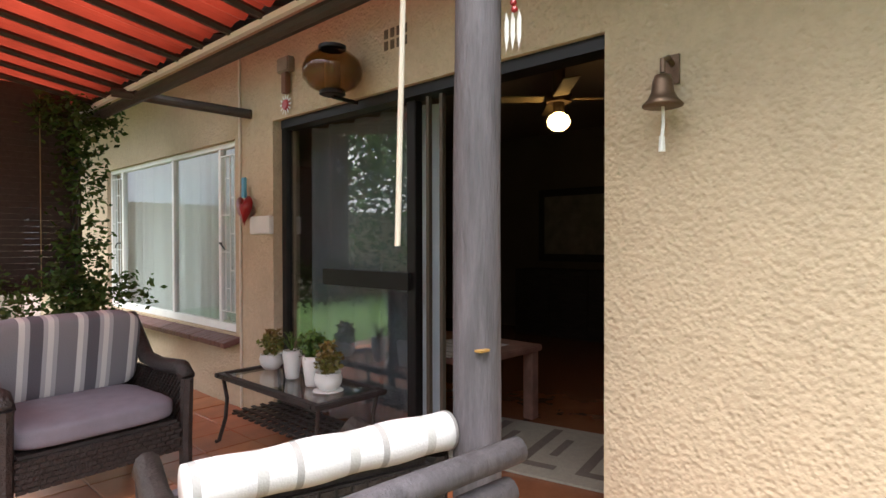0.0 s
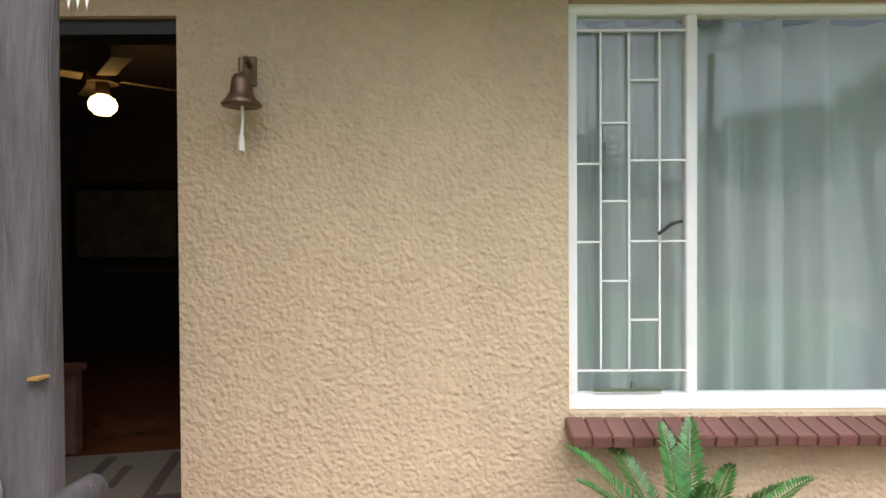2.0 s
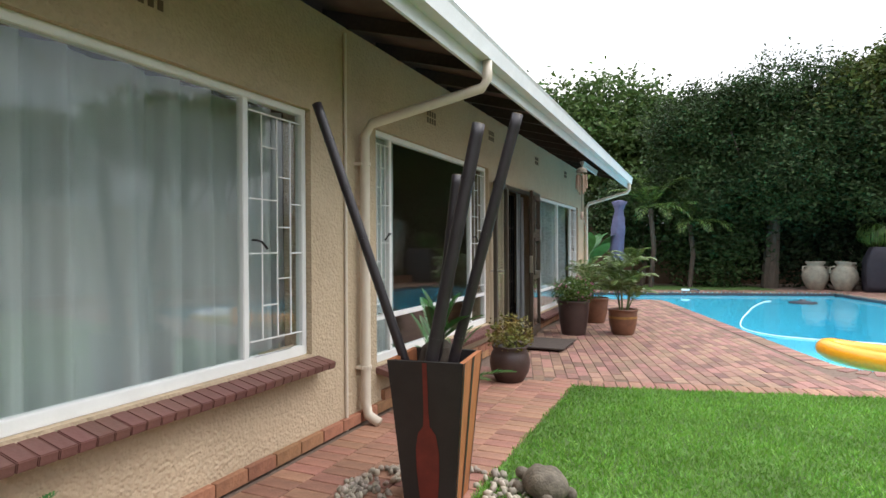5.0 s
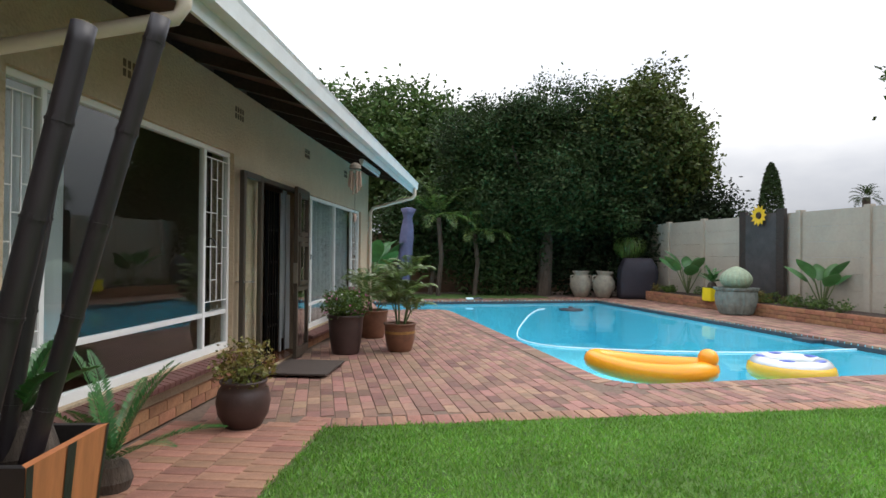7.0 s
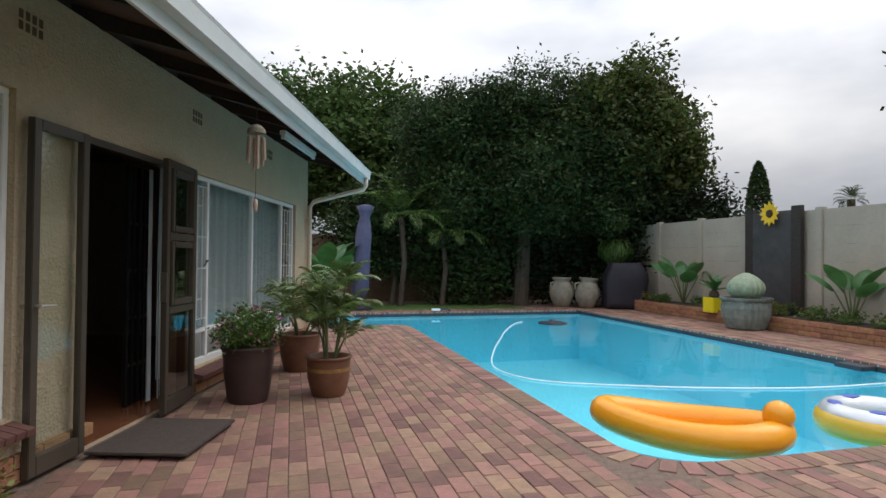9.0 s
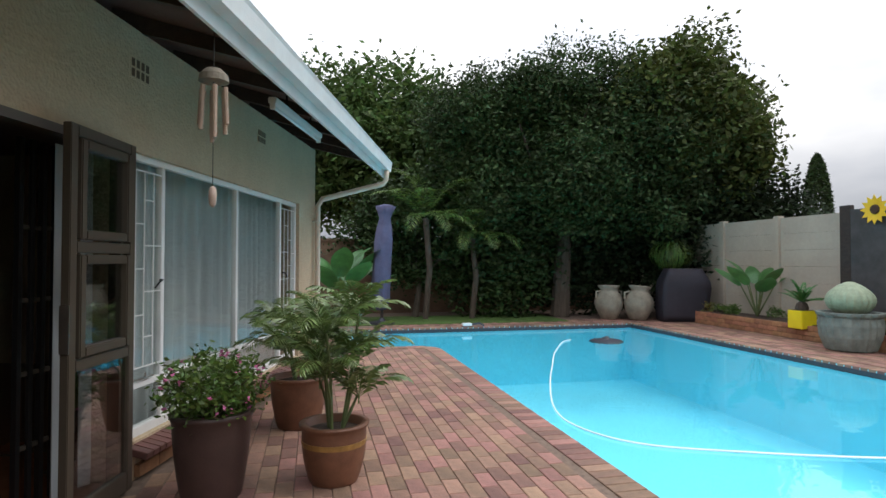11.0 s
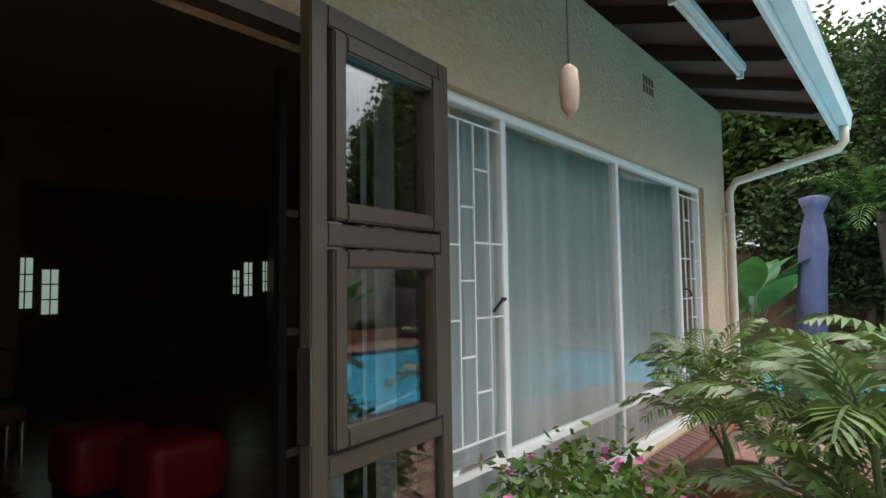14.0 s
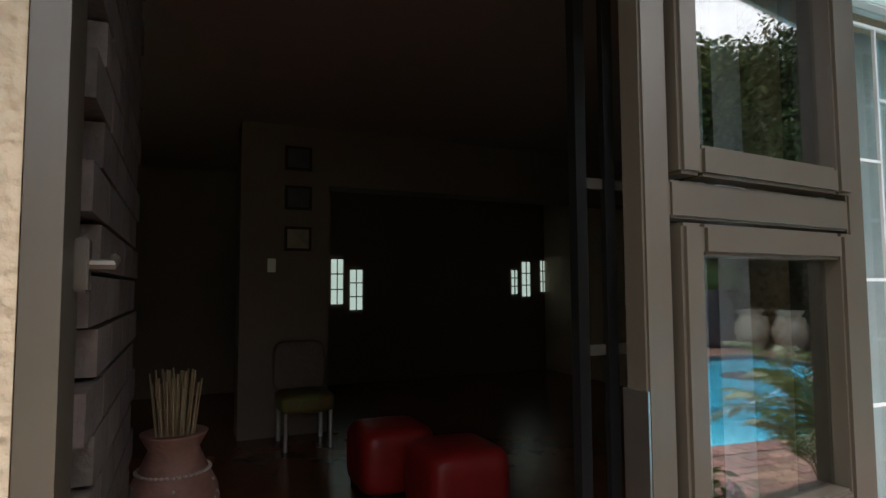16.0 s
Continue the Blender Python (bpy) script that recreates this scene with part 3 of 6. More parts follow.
def downpipe(y, ytop, label):
    t = thing("downpipe", (0.06, y, 0), label, "downpipe", "downpipes on the wall", "structure")
    bm = B()
    tube(bm, [(EX + 0.07, ytop, EZ), (EX + 0.07, ytop, EZ - 0.13), (EX + 0.03, ytop, EZ - 0.19), (0.12, y, 2.19), (0.06, y, 2.10), (0.06, y, 1.6), (0.06, y, 0.16), (0.08, y, 0.07), (0.17, y, 0.025)], 0.036, 12)
    part("pipe", bm, M_CREAMPIPE, t, smooth=True)
    for z in (0.42, 1.9):
        bm = B()
        cyl(bm, (0.06, y, z - 0.012), (0.06, y, z + 0.012), 0.044)
        box(bm, 0.0, 0.06, y - 0.05, y + 0.05, z - 0.01, z + 0.01)
        part("bracket", bm, M_CREAMPIPE, t)


downpipe(4.62, 4.9, "cream plastic downpipe from gutter to brick path")
downpipe(13.62, 13.95, "cream plastic downpipe at the house corner")
bm = B()
tube(bm, [(0.012, 4.44, 0.0), (0.012, 4.44, 1.2), (0.014, 4.44, 2.8)], 0.012, 8)
tagged(part("cable_conduit", bm, M_CREAMPIPE), "thin tan cable conduit up the plaster wall", "conduit", kind="structure")
bm = B()
tube(bm, [(0.012, -3.0, 0.0), (0.012, -3.0, 1.2), (0.014, -3.0, 2.8)], 0.010, 8)
tagged(part("cable_conduit", bm, M_CREAMPIPE), "thin cable conduit up the patio wall", "conduit", kind="structure")


def curtain(y0, y1, z0, z1, x, material, label, waves=9.0, amp=0.035):
    n = max(8, int((y1 - y0) * 60))
    ys = np.linspace(y0, y1, n)
    ph = ys * waves * 2 + 1.3 * np.sin(ys * 3.1) + 0.9 * np.sin(ys * 7.7)
    v, fc = [], []
    for zz, k in ((z0, 1.0), ((z0 + z1) / 2, 0.9), (z1, 0.7)):
        v.append(np.stack([x + amp * k * (np.sin(ph) + 0.35 * np.sin(2.3 * ph + zz)), ys, np.full(n, zz)], 1))
    for r in range(2):
        for i in range(n - 1):
            fc.append((r * n + i, r * n + i + 1, (r + 1) * n + i + 1, (r + 1) * n + i))
    ob = raw("curtain", np.concatenate(v), fc, material)
    ob.data.shade_smooth()
    return tagged(ob, label, "curtain", "curtains behind the windows")


WX = -0.07


def bars(bm, y0, y1, z0, z1, x=-0.045, r=0.0038, flip=False):
    """Burglar bars: three columns of staggered rectangles."""
    w = y1 - y0
    at = (lambda k: y1 - k * w) if flip else (lambda k: y0 + k * w)
    zb, zt = z0 + 0.09, z1 - 0.06

    def bar(k0, k1, z):
        p, q = sorted((at(k0), at(k1)))
        box(bm, x - r, x + r, p, q, z - r, z + r)

    bar(0, 1, zb)
    bar(0, 1, zt)
    for k in (0.22, 0.48, 0.76):
        box(bm, x - r, x + r, at(k) - r, at(k) + r, zb, zt)
    for k0, k1, fr in ((0, 0.22, 0.39), (0, 0.22, 0.62), (0.22, 0.48, 0.27), (0.22, 0.48, 0.5), (0.22, 0.48, 0.735), (0.48, 0.76, 0.145), (0.48, 1, 0.38), (0.48, 1, 0.618), (0.48, 0.76, 0.85)):
        bar(k0, k1, zt - fr * (zt - zb))


def window(name, o, mulls, transom, barcols, label, sill=True):
    y0, y1, z0, z1 = o
    w = thing(name, (WX, (y0 + y1) / 2, z0), label, "window", "front windows", "structure")
    F = 0.042
    bm = B()
    for a in ((y0, y1, z0, z0 + F + 0.02), (y0, y1, z1 - F, z1), (y0, y0 + F, z0 + F + 0.02, z1 - F), (y1 - F, y1, z0 + F + 0.02, z1 - F)):
        box(bm, WX - 0.025, WX + 0.03, *a, bevel=0.004)
    part("frame", bm, M_WHITE, w)
    for yv in mulls:
        bm = B()
        box(bm, WX - 0.022, WX + 0.026, yv - 0.022, yv + 0.022, z0 + F + 0.02, z1 - F, bevel=0.004)
        part("mullion", bm, M_WHITE, w)
    cols = list(zip([y0 + F] + [m + 0.022 for m in mulls], [m - 0.022 for m in mulls] + [y1 - F]))
    for i, (a, b) in enumerate(cols):
        zs = [z0 + F + 0.02]
        if transom:
            bm = B()
            box(bm, WX - 0.02, WX + 0.024, a, b, transom - 0.02, transom + 0.02, bevel=0.003)
            part("transom", bm, M_WHITE, w)
            zs.append(transom + 0.02)
        tops = zs[1:] + [z1 - F]
        tops = [t - (0.04 if transom and k == 0 else 0) for k, t in enumerate(tops)]
        for k, (c, d) in enumerate(zip(zs, tops)):
            bm = B()
            box(bm, WX - 0.003, WX + 0.003, a, b, c, d)
            part("pane", bm, M_GLASS, w)
        if i in barcols:
            bm = B()
            bars(bm, a, b, zs[-1], z1 - F, WX + 0.02, flip=barcols[i])
            part("burglar_bars", bm, M_WHITE, w, "white welded burglar bars")
            hy = b - 0.02 if not barcols[i] else a + 0.02
            s = -1 if not barcols[i] else 1
            bm = B()
            hz = zs[-1] + (z1 - zs[-1]) * 0.43
            tube(bm, [(WX + 0.03, hy, hz + 0.02), (WX + 0.055, hy + s * 0.01, hz + 0.02), (WX + 0.06, hy + s * 0.05, hz + 0.01), (WX + 0.055, hy + s * 0.10, hz - 0.03)], 0.007, 6)
            part("window_handle", bm, M_BLACK, w, "dark metal casement handle")
            bm = B()
            box(bm, WX + 0.028, WX + 0.04, a + 0.06, b - 0.10, zs[-1] + 0.012, zs[-1] + 0.022)
            cyl(bm, (WX + 0.035, (a + b) / 2, zs[-1] + 0.012), (WX + 0.035, (a + b) / 2, zs[-1] + 0.05), 0.007)
            part("window_stay", bm, M_STEEL, w)
    if sill:
        s = thing("window_sill", (0.04, (y0 + y1) / 2, z0 - 0.1), "sloping window sill of dark red-brown painted bricks on edge", "sill", "brick sills", "structure")
        yy = y0 - 0.02
        me = None
        while yy < y1:
            if me is None:
                bm = B()
                box(bm, -0.10, 0.10, -0.0355, 0.0355, -0.022, 0.022, bevel=0.004)
                me = bpy.data.meshes.new("brick")
                bm.to_mesh(me)
                bm.free()
                me.materials.append(M_SILL)
            ob = new("brick", me)
            ob.parent = s
            ob.matrix_basis = Matrix.Translation(-ORG[s.name]) @ pose(0.035, yy + 0.0385, z0 - 0.047 + random.uniform(-.0015, .0015), 0, 13, 0)
            yy += 0.074
    return w


window("window_1", OPENINGS[2], [1.98, 3.52], None, {0: False, 2: True}, "white steel window with burglar bars and sheer curtains")
window("window_2", OPENINGS[3], [5.19, 7.03], 0.73, {0: False, 2: True}, "white steel window with low transom before a dark room")
window("window_3", OPENINGS[5], [10.09, 11.34, 12.5], 0.57, {0: False, 3: True}, "tall white steel window with pale blue-grey curtains")
window("window_4", OPENINGS[0], [-5.7, -4.38, -3.45], None, {0: False, 3: True}, "bright white steel window beside the patio")
curtain(1.45, 4.12, 0.5, 2.2, -0.30, M_CURTAIN, "pale sheer curtain hanging behind the window", 13, 0.055)
curtain(9.6, 13.1, 0.15, 2.15, -0.28, M_CURTAIN, "pale blue-grey gathered curtain behind the tall window", 16, 0.03)
curtain(4.85, 5.62, 0.15, 2.3, -0.28, M_CURTAIN, "white gathered curtain drawn to one side", 12)
curtain(-6.2, -3.0, 0.4, 2.15, -0.28, M_CURTAIN, "white sheer curtain behind the patio window", 10)
curtain(-2.5, -1.22, 0.03, 2.1, -0.30, M_DRAPE, "blue-grey vertical drape behind the sliding door", 11, 0.05)

# airbricks
for y, z in ((2.85, 2.46), (5.9, 2.5), (9.72, 2.6), (11.8, 2.62), (-1.25, 2.41), (7.6, 2.62)):
    t = thing("air_vent", (0.0, y, z), "small terracotta air vent set in the plaster wall", "vent", "wall vents", "structure")
    bm = B()
    # each hole is a thin raised slab, its inner shadow put into the colour
    for k in range(4):
        for j in range(2):
            box(bm, 0.002, 0.007, y - 0.10 + 0.052 * k, y - 0.10 + 0.052 * k + 0.030, z - 0.06 + 0.065 * j, z - 0.06 + 0.065 * j + 0.05)
    part("hole", bm, M_VENT, t)
    bm = B()
    box(bm, 0.0, 0.003, y - 0.12, y + 0.12, z - 0.075, z + 0.075)
    part("plate", bm, M_STUCCO, t)


# ---------- doors ----------
def leaf(name, at, angle, width, label, split=True):
    """A bronze aluminium door leaf with two sashes over a glazed foot, hinged at its far edge."""
    d = thing(name, at, label, "door", "", "structure")
    M = Matrix.Translation(at) @ Matrix.Rotation(angle, 4, 'Z')
    H, s = 2.05, 0.06
    bm = B()
    for a in ((0, s, 0.01, H), (width - s, width, 0.01, H), (s, width - s, 0.01, 0.12), (s, width - s, H - 0.06, H), *(((s, width - s, 0.80, 0.86), (s, width - s, 1.40, 1.46)) if split else ())):
        box(bm, -0.022, 0.022, a[0], a[1], a[2], a[3], M, bevel=0.004)
    part("door_frame", bm, M_BRONZE, d)
    for z0, z1, sash in (((0.12, 0.80, False), (0.86, 1.40, True), (1.46, H - 0.06, True)) if split else ((0.12, H - 0.06, False),)):
        owner = d
        if sash:
            bm = B()
            q = 0.05
            for a in ((s + .008, s + .008 + q, z0 + .008, z1 - .008), (width - s - .008 - q, width - s - .008, z0 + .008, z1 - .008), (s + .008 + q, width - s - .008 - q, z0 + .008, z0 + .008 + q), (s + .008 + q, width - s - .008 - q, z1 - .008 - q, z1 - .008)):
                box(bm, -0.012, 0.038, *a, M, bevel=0.006)
            owner = part("sash", bm, M_BRONZE, d)
        g = s + (0.058 if sash else 0.0)
        bm = B()
        k = 0.058 if sash else 0.0
        box(bm, -0.003, 0.003, g, width - g, z0 + k, z1 - k, M)
        part("pane", bm, M_TINTGLASS if split else M_GLASS, owner)
    return d, M


# the half-closed leaf beside the tall window
d, M = leaf("door_2", (0.140, 8.88, 0.02), math.atan2(0.055, 0.63), 0.635, "bronze aluminium glazed door leaf standing ajar")
bm = B()
box(bm, -0.024, 0.024, -0.004, 0.0, 0.9, 1.14, M)
part("lock_plate", bm, M_STEEL, d)
# the other leaf folded back against the wall
d, M = leaf("door_3", (0.065, 7.53, 0.02), 0.0, 0.49, "bronze glazed door leaf folded back flat against the wall", False)
for k in (-1, 1):
    bm = B()
    tube(bm, [(0.065 + 0.02 * k, 7.56, 1.0), (0.065 + 0.06 * k, 7.56, 1.0), (0.065 + 0.06 * k, 7.585, 1.0), (0.065 + 0.06 * k, 7.675, 0.995)], 0.008, 8)
    part("door_handle", bm, M_STEEL, d, "brushed metal lever handle")
bm = B()
box(bm, -0.07, 0.006, 8.083, 8.125, 0.02, 2.088)
box(bm, -0.07, 0.006, 9.530, 9.577, 0.02, 2.088)
box(bm, -0.07, 0.006, 8.125, 9.530, 2.040, 2.088)
box(bm, -0.219, -0.072, 8.081, 8.110, 0.03, 2.08)
tagged(part("door_frame_outer", bm, M_BRONZE), "bronze aluminium frame of the pool door", "door frame", kind="structure")
# folded security gate inside the doorway
g = thing("security_gate", (-0.30, 9.2, 0.02), "folded dark steel trellis security gate in the doorway", "gate")
for k in range(5):
    bm = B()
    box(bm, -0.30 - 0.015 + 0.012 * (k % 2), -0.30 + 0.015, 9.10 + 0.085 * k, 9.13 + 0.085 * k, 0.03, 2.05)
    part("upright", bm, M_BLACK, g)
for k in range(4):
    for z in (0.35, 0.75, 1.15, 1.55):
        bm = B()
        box(bm, -0.31, -0.295, 9.12 + 0.085 * k, 9.20 + 0.085 * k, z, z + 0.025)
        part("link", bm, M_BRONZE, g)
for ya, yb in ((9.20, 9.27), (9.33, 9.38), (9.43, 9.49)):
    curtain(ya, yb, 0.05, 2.03, -0.16, M_CURTAIN, "white curtain gathered behind the open pool door", 22, 0.02)

# sliding door to the patio
sd = thing("door_1", (-0.1, -1.8, 0.02), "dark aluminium sliding door, half open, with security gate", "door", "", "structure")
bm = B()
for a in ((-2.55, -2.49, 0.02, 2.13), (-1.25, -1.18, 0.02, 2.06), (-2.49, -1.25, 0.02, 0.08)):
    box(bm, -0.13, -0.07, *a, bevel=0.004)
box(bm, -0.15, -0.03, -2.49, -0.0, 2.07, 2.128)
part("frame", bm, M_BLACK, sd)
bm = B()
box(bm, -0.10, -0.094, -2.49, -1.25, 0.08, 2.06)
part("pane", bm, M_TINTGLASS, sd)
bm = B()
box(bm, -0.055, -0.03, -2.0, -1.20, 1.0, 1.10)
part("lock_rail", bm, M_BLACK, sd)
for y in (-1.08, -0.98):
    bm = B()
    box(bm, -0.08, -0.055, y, y + 0.022, 0.03, 2.06)
    part("gate_bar", bm, M_BRONZE, sd)


# ---------- plants ----------
def frond(bm, base, heading, rise, length, width, n=22, droop=0.6, vee=0.35, stiff=True, wl=0.010):
    """A feather leaf: a curved rib with two rows of narrow leaflets."""
    h = Vector((math.cos(heading), math.sin(heading), 0))
    side = Vector((-math.sin(heading), math.cos(heading), 0))
    pts = []
    for i in range(n + 1):
        t = i / n
        a = rise - droop * t * t
        pts.append((pts[-1] if pts else Vector(base)) + (h * math.cos(a) + Vector((0, 0, math.sin(a)))) * (length / n))
    for a, b in zip(pts, pts[1:]):
        u = (b - a).normalized()
        w = side * 0.004
        bm.faces.new([bm.verts.new(p) for p in (a - w, a + w, b + w * 0.8, b - w * 0.8)])
    for i in range(3, n + 1):
        t = i / n
        u = (pts[i] - pts[i - 1]).normalized()
        up = side.cross(u) * -1
        L = width * math.sin(math.pi * min(1, 0.12 + 0.86 * t)) ** 0.6
        for s in (-1, 1):
            d = (side * s * 0.9 + u * (0.55 if stiff else 0.8) + up * vee + Vector((0, 0, -0.2 if not stiff else 0)) + Vector((random.uniform(-.1, .1), random.uniform(-.1, .1), random.uniform(-.1, .1)))).normalized()
            w = u * wl
            tip = pts[i] + d * L * random.uniform(0.88, 1.08)
            if not stiff:
                tip.z -= L * 0.22
            mid = pts[i] + d * L * 0.55
            bm.faces.new([bm.verts.new(p) for p in (pts[i] - w * 0.5, mid - w, tip, mid + w)])


def cycad(at, n, length, label, width=0.072, lo=0.45, hi=1.35, group=""):
    t = thing("cycad", at, label, "cycad", group)
    bm = B()
    lathe(bm, [(0.09, 0), (0.11, 0.06), (0.085, 0.14), (0.03, 0.18)], at, 14)
    part("trunk", bm, M_BARK, t)
    for i in range(n):
        bm = B()
        frond(bm, Vector(at) + Vector((0, 0, 0.15)), 2.399 * i, lo + (hi - lo) * (i % 5) / 4.0, length * random.uniform(0.85, 1.1), width, 46, 0.40, wl=0.0075)
        part("frond", bm, M_CYCAD, t)
    return t


cycad((0.36, 1.80, 0.0), 14, 0.54, "green cycad growing against the plaster wall under the window")
cycad((0.40, 5.15, 0.0), 11, 0.62, "green cycad growing beside the brick path")


def pot(name, at, prof, material, label, rim=None, band=None, group=""):
    t = thing(name, at, label, "flower pot", group)
    bm = B()
    lathe(bm, prof, at)
    body = part("body", bm, material, t, smooth=True)
    r, z = max(p[0] for p in prof[-4:]), max(p[1] for p in prof)
    bm = B()
    lathe(bm, [(0.001, z - 0.045), (prof[-1][0] - 0.004, z - 0.05)], at, 24)
    part("soil", bm, M_SOIL, t)
    if band:
        z0, z1, r0, r1 = band
        bm = B()
        lathe(bm, [(r0 + 0.003, z0), (r1 + 0.003, z1)], at, 28)
        part("painted_band", bm, M_POTBAND, body, "ochre painted band")
    return t


def pot_profile(rb, rt, h, bulge=0.0, wall=0.022, lip=0.012):
    p = [(rb * 0.96, 0), (rb, 0.012)]
    for k in range(1, 9):
        q = k / 9
        p.append((rb + (rt - rb) * q + bulge * math.sin(math.pi * q), h * q))
    p += [(rt + lip * 0.5, h * 0.94), (rt + lip, h * 0.96), (rt + lip, h), (rt - wall, h), (rt - wall, h - 0.06)]
    return p


def bush(at, radii, count, per, size, spread, label, material, stems=7, flowers=0, name="potted_bush"):
    t = thing(name, (at[0], at[1], at[2] - radii[2]), label, "plant")
    bm = B()
    for k in range(stems):
        a = 2.4 * k
        tube(bm, [(at[0], at[1], at[2] - radii[2] - 0.05), (at[0] + radii[0] * .3 * math.cos(a), at[1] + radii[1] * .3 * math.sin(a), at[2] - radii[2] * .3), (at[0] + radii[0] * .8 * math.cos(a), at[1] + radii[1] * .8 * math.sin(a), at[2] + radii[2] * .4)], 0.008, 5, 0.003)
    part("stems", bm, M_BARK, t)
    v, fc = leaf_quads(clumps(at, radii, count, per, spread, 0.25), size, 0.45)
    raw("foliage", v, fc, material, t)
    if flowers:
        v, fc = leaf_quads(np.repeat(clumps(at, radii, flowers, 1, 0.01, 0.9), 5, 0) + RNG.normal(size=(flowers * 5, 3)) * 0.008, 0.012, 0.8)
        tagged(raw("flowers", v, fc, M_PINK, t, "small pink flowers"), kind="stuff")
    return t


# round dark pot with a straggly bush beside the second window
pot("round_pot", (0.62, 6.33, 0.0), [(0.10, 0), (0.13, 0.01), (0.18, 0.10), (0.195, 0.19), (0.18, 0.27), (0.155, 0.31), (0.17, 0.33), (0.17, 0.345), (0.145, 0.345), (0.14, 0.30)], M_POTBROWN, "round dark brown glazed pot on the brick path")
bush((0.63, 6.33, 0.46), (0.23, 0.25, 0.15), 130, 9, 0.020, 0.030, "straggly green and reddish bush in a round pot", M_BUSHRED)
# tall brown pot with a flowering bush
pot("tall_pot", (0.60, 9.50, 0.0), pot_profile(0.17, 0.225, 0.50, 0.01), M_POTBROWN, "tall dark brown pot with a flowering bush")
bush((0.60, 9.50, 0.64), (0.32, 0.32, 0.20), 300, 10, 0.021, 0.034, "dense green bush with small pink flowers", M_SHRUB, 9, 40)
# banded pot with a parlour palm
pot("banded_pot", (1.26, 9.78, 0.0), pot_profile(0.15, 0.20, 0.37, 0.02, lip=0.018), M_POTRIM, "red-brown glazed pot with an ochre band", band=(0.205, 0.27, 0.191, 0.203))
pot("brown_pot", (0.66, 10.95, 0.0), pot_profile(0.17, 0.23, 0.42, 0.015), M_POTRIM, "brown glazed pot standing by the tall window")


def palm_pot(at, stems, fronds, height, spread, length, label):
    t = thing("potted_palm", at, label, "palm")
    for k in range(stems):
        a = 2.1 * k + 0.4
        foot = Vector((at[0] + 0.05 * math.cos(a), at[1] + 0.05 * math.sin(a), at[2]))
        head = foot + Vector((spread * math.cos(a), spread * math.sin(a), height * (0.30 + 0.70 * k / max(1, stems - 1))))
        bm = B()
        tube(bm, [foot, (foot + head) / 2 + Vector((0.01, 0.0, 0.02)), head], 0.013, 6, 0.008)
        part("stem", bm, M_STEM, t)
        for i in range(fronds):
            bm = B()
            frond(bm, head - Vector((0, 0, 0.04 * (i % 3))), a + 2.399 * i, 0.65 + 0.85 * ((i * 3) % fronds) / fronds, length * random.uniform(0.75, 1.15), 0.135, 20, 1.35, 0.05, False, 0.0105)
            part("frond", bm, M_PALM, t)


palm_pot((1.26, 9.78, 0.32), 7, 8, 0.70, 0.10, 0.40, "green parlour palm with arching feather fronds")
palm_pot((0.66, 10.95, 0.37), 5, 9, 0.46, 0.14, 0.50, "dark green parlour palm in a brown pot")

# ---------- planter with bamboo, pebbles, tortoise ----------
pl = thing("tall_planter", (1.05, 3.70, 0.0), "tall tapered square planter painted black, red and orange", "planter")
PA = radians(7)


def planter_pt(sx, sy, z, inset=0.0):
    h = 0.130 + 0.065 * z / 0.74 - inset
    return Matrix.Translation((1.05, 3.70, 0)) @ Matrix.Rotation(PA, 4, 'Z') @ Vector((sx * h, sy * h, z))


PANELS = {}
FACES = {"front_panel": ((-1, -1), (1, -1), M_PLANTERB), "side_panel": ((1, -1), (1, 1), M_PLANTERO), "back_panel": ((1, 1), (-1, 1), M_PLANTERB), "left_panel": ((-1, 1), (-1, -1), M_PLANTERO)}
for nm, (a, b, m) in FACES.items():
    bm = B()
    o = [planter_pt(*a, 0), planter_pt(*b, 0), planter_pt(*b, 0.74), planter_pt(*a, 0.74)]
    i = [planter_pt(*a, 0, .025), planter_pt(*b, 0, .025), planter_pt(*b, 0.74, .025), planter_pt(*a, 0.74, .025)]
    ov, iv = [bm.verts.new(p) for p in o], [bm.verts.new(p) for p in i]
    bm.faces.new(ov)
    bm.faces.new(iv[::-1])
    for k in range(4):
        bm.faces.new((ov[k], iv[k], iv[(k + 1) % 4], ov[(k + 1) % 4]))
    PANELS[nm] = part(nm, bm, m, pl)
bm = B()
ngon(bm, [planter_pt(-1, -1, 0.64, .03), planter_pt(1, -1, 0.64, .03), planter_pt(1, 1, 0.64, .03), planter_pt(-1, 1, 0.64, .03)])
part("soil", bm, M_SOIL, pl)


def on_face(a, b, s, z, proud=0.003):
    """A place on a planter face: s from -1 to 1 across, z up."""
    p, q = planter_pt(*a, z), planter_pt(*b, z)
    n = (q - p).cross(Vector((0, 0, 1))).normalized()
    return (p + q) / 2 + (q - p) / 2 * s + n * proud


bm = B()
shape = [(-.34, .04), (.34, .04), (.40, .20), (.38, .30), (.28, .38), (.10, .42), (.07, .50), (.06, .735), (-.06, .735), (-.07, .50), (-.10, .42), (-.28, .38), (-.38, .30), (-.40, .20)]
ngon(bm, [on_face((-1, -1), (1, -1), s, z) for s, z in shape])
part("bottle_motif", bm, M_PLANTERR, PANELS["front_panel"], "dark red painted bottle shape")
bm = B()
for s0, s1 in ((-0.12, 0.10), (-1, -0.86), (0.92, 1)):
    ngon(bm, [on_face((1, -1), (1, 1), s, z) for s, z in ((s0, 0.0), (s1, 0.0), (s1, 0.74), (s0, 0.74))])
part("stripe", bm, M_PLANTERB, PANELS["side_panel"], "black painted stripe")


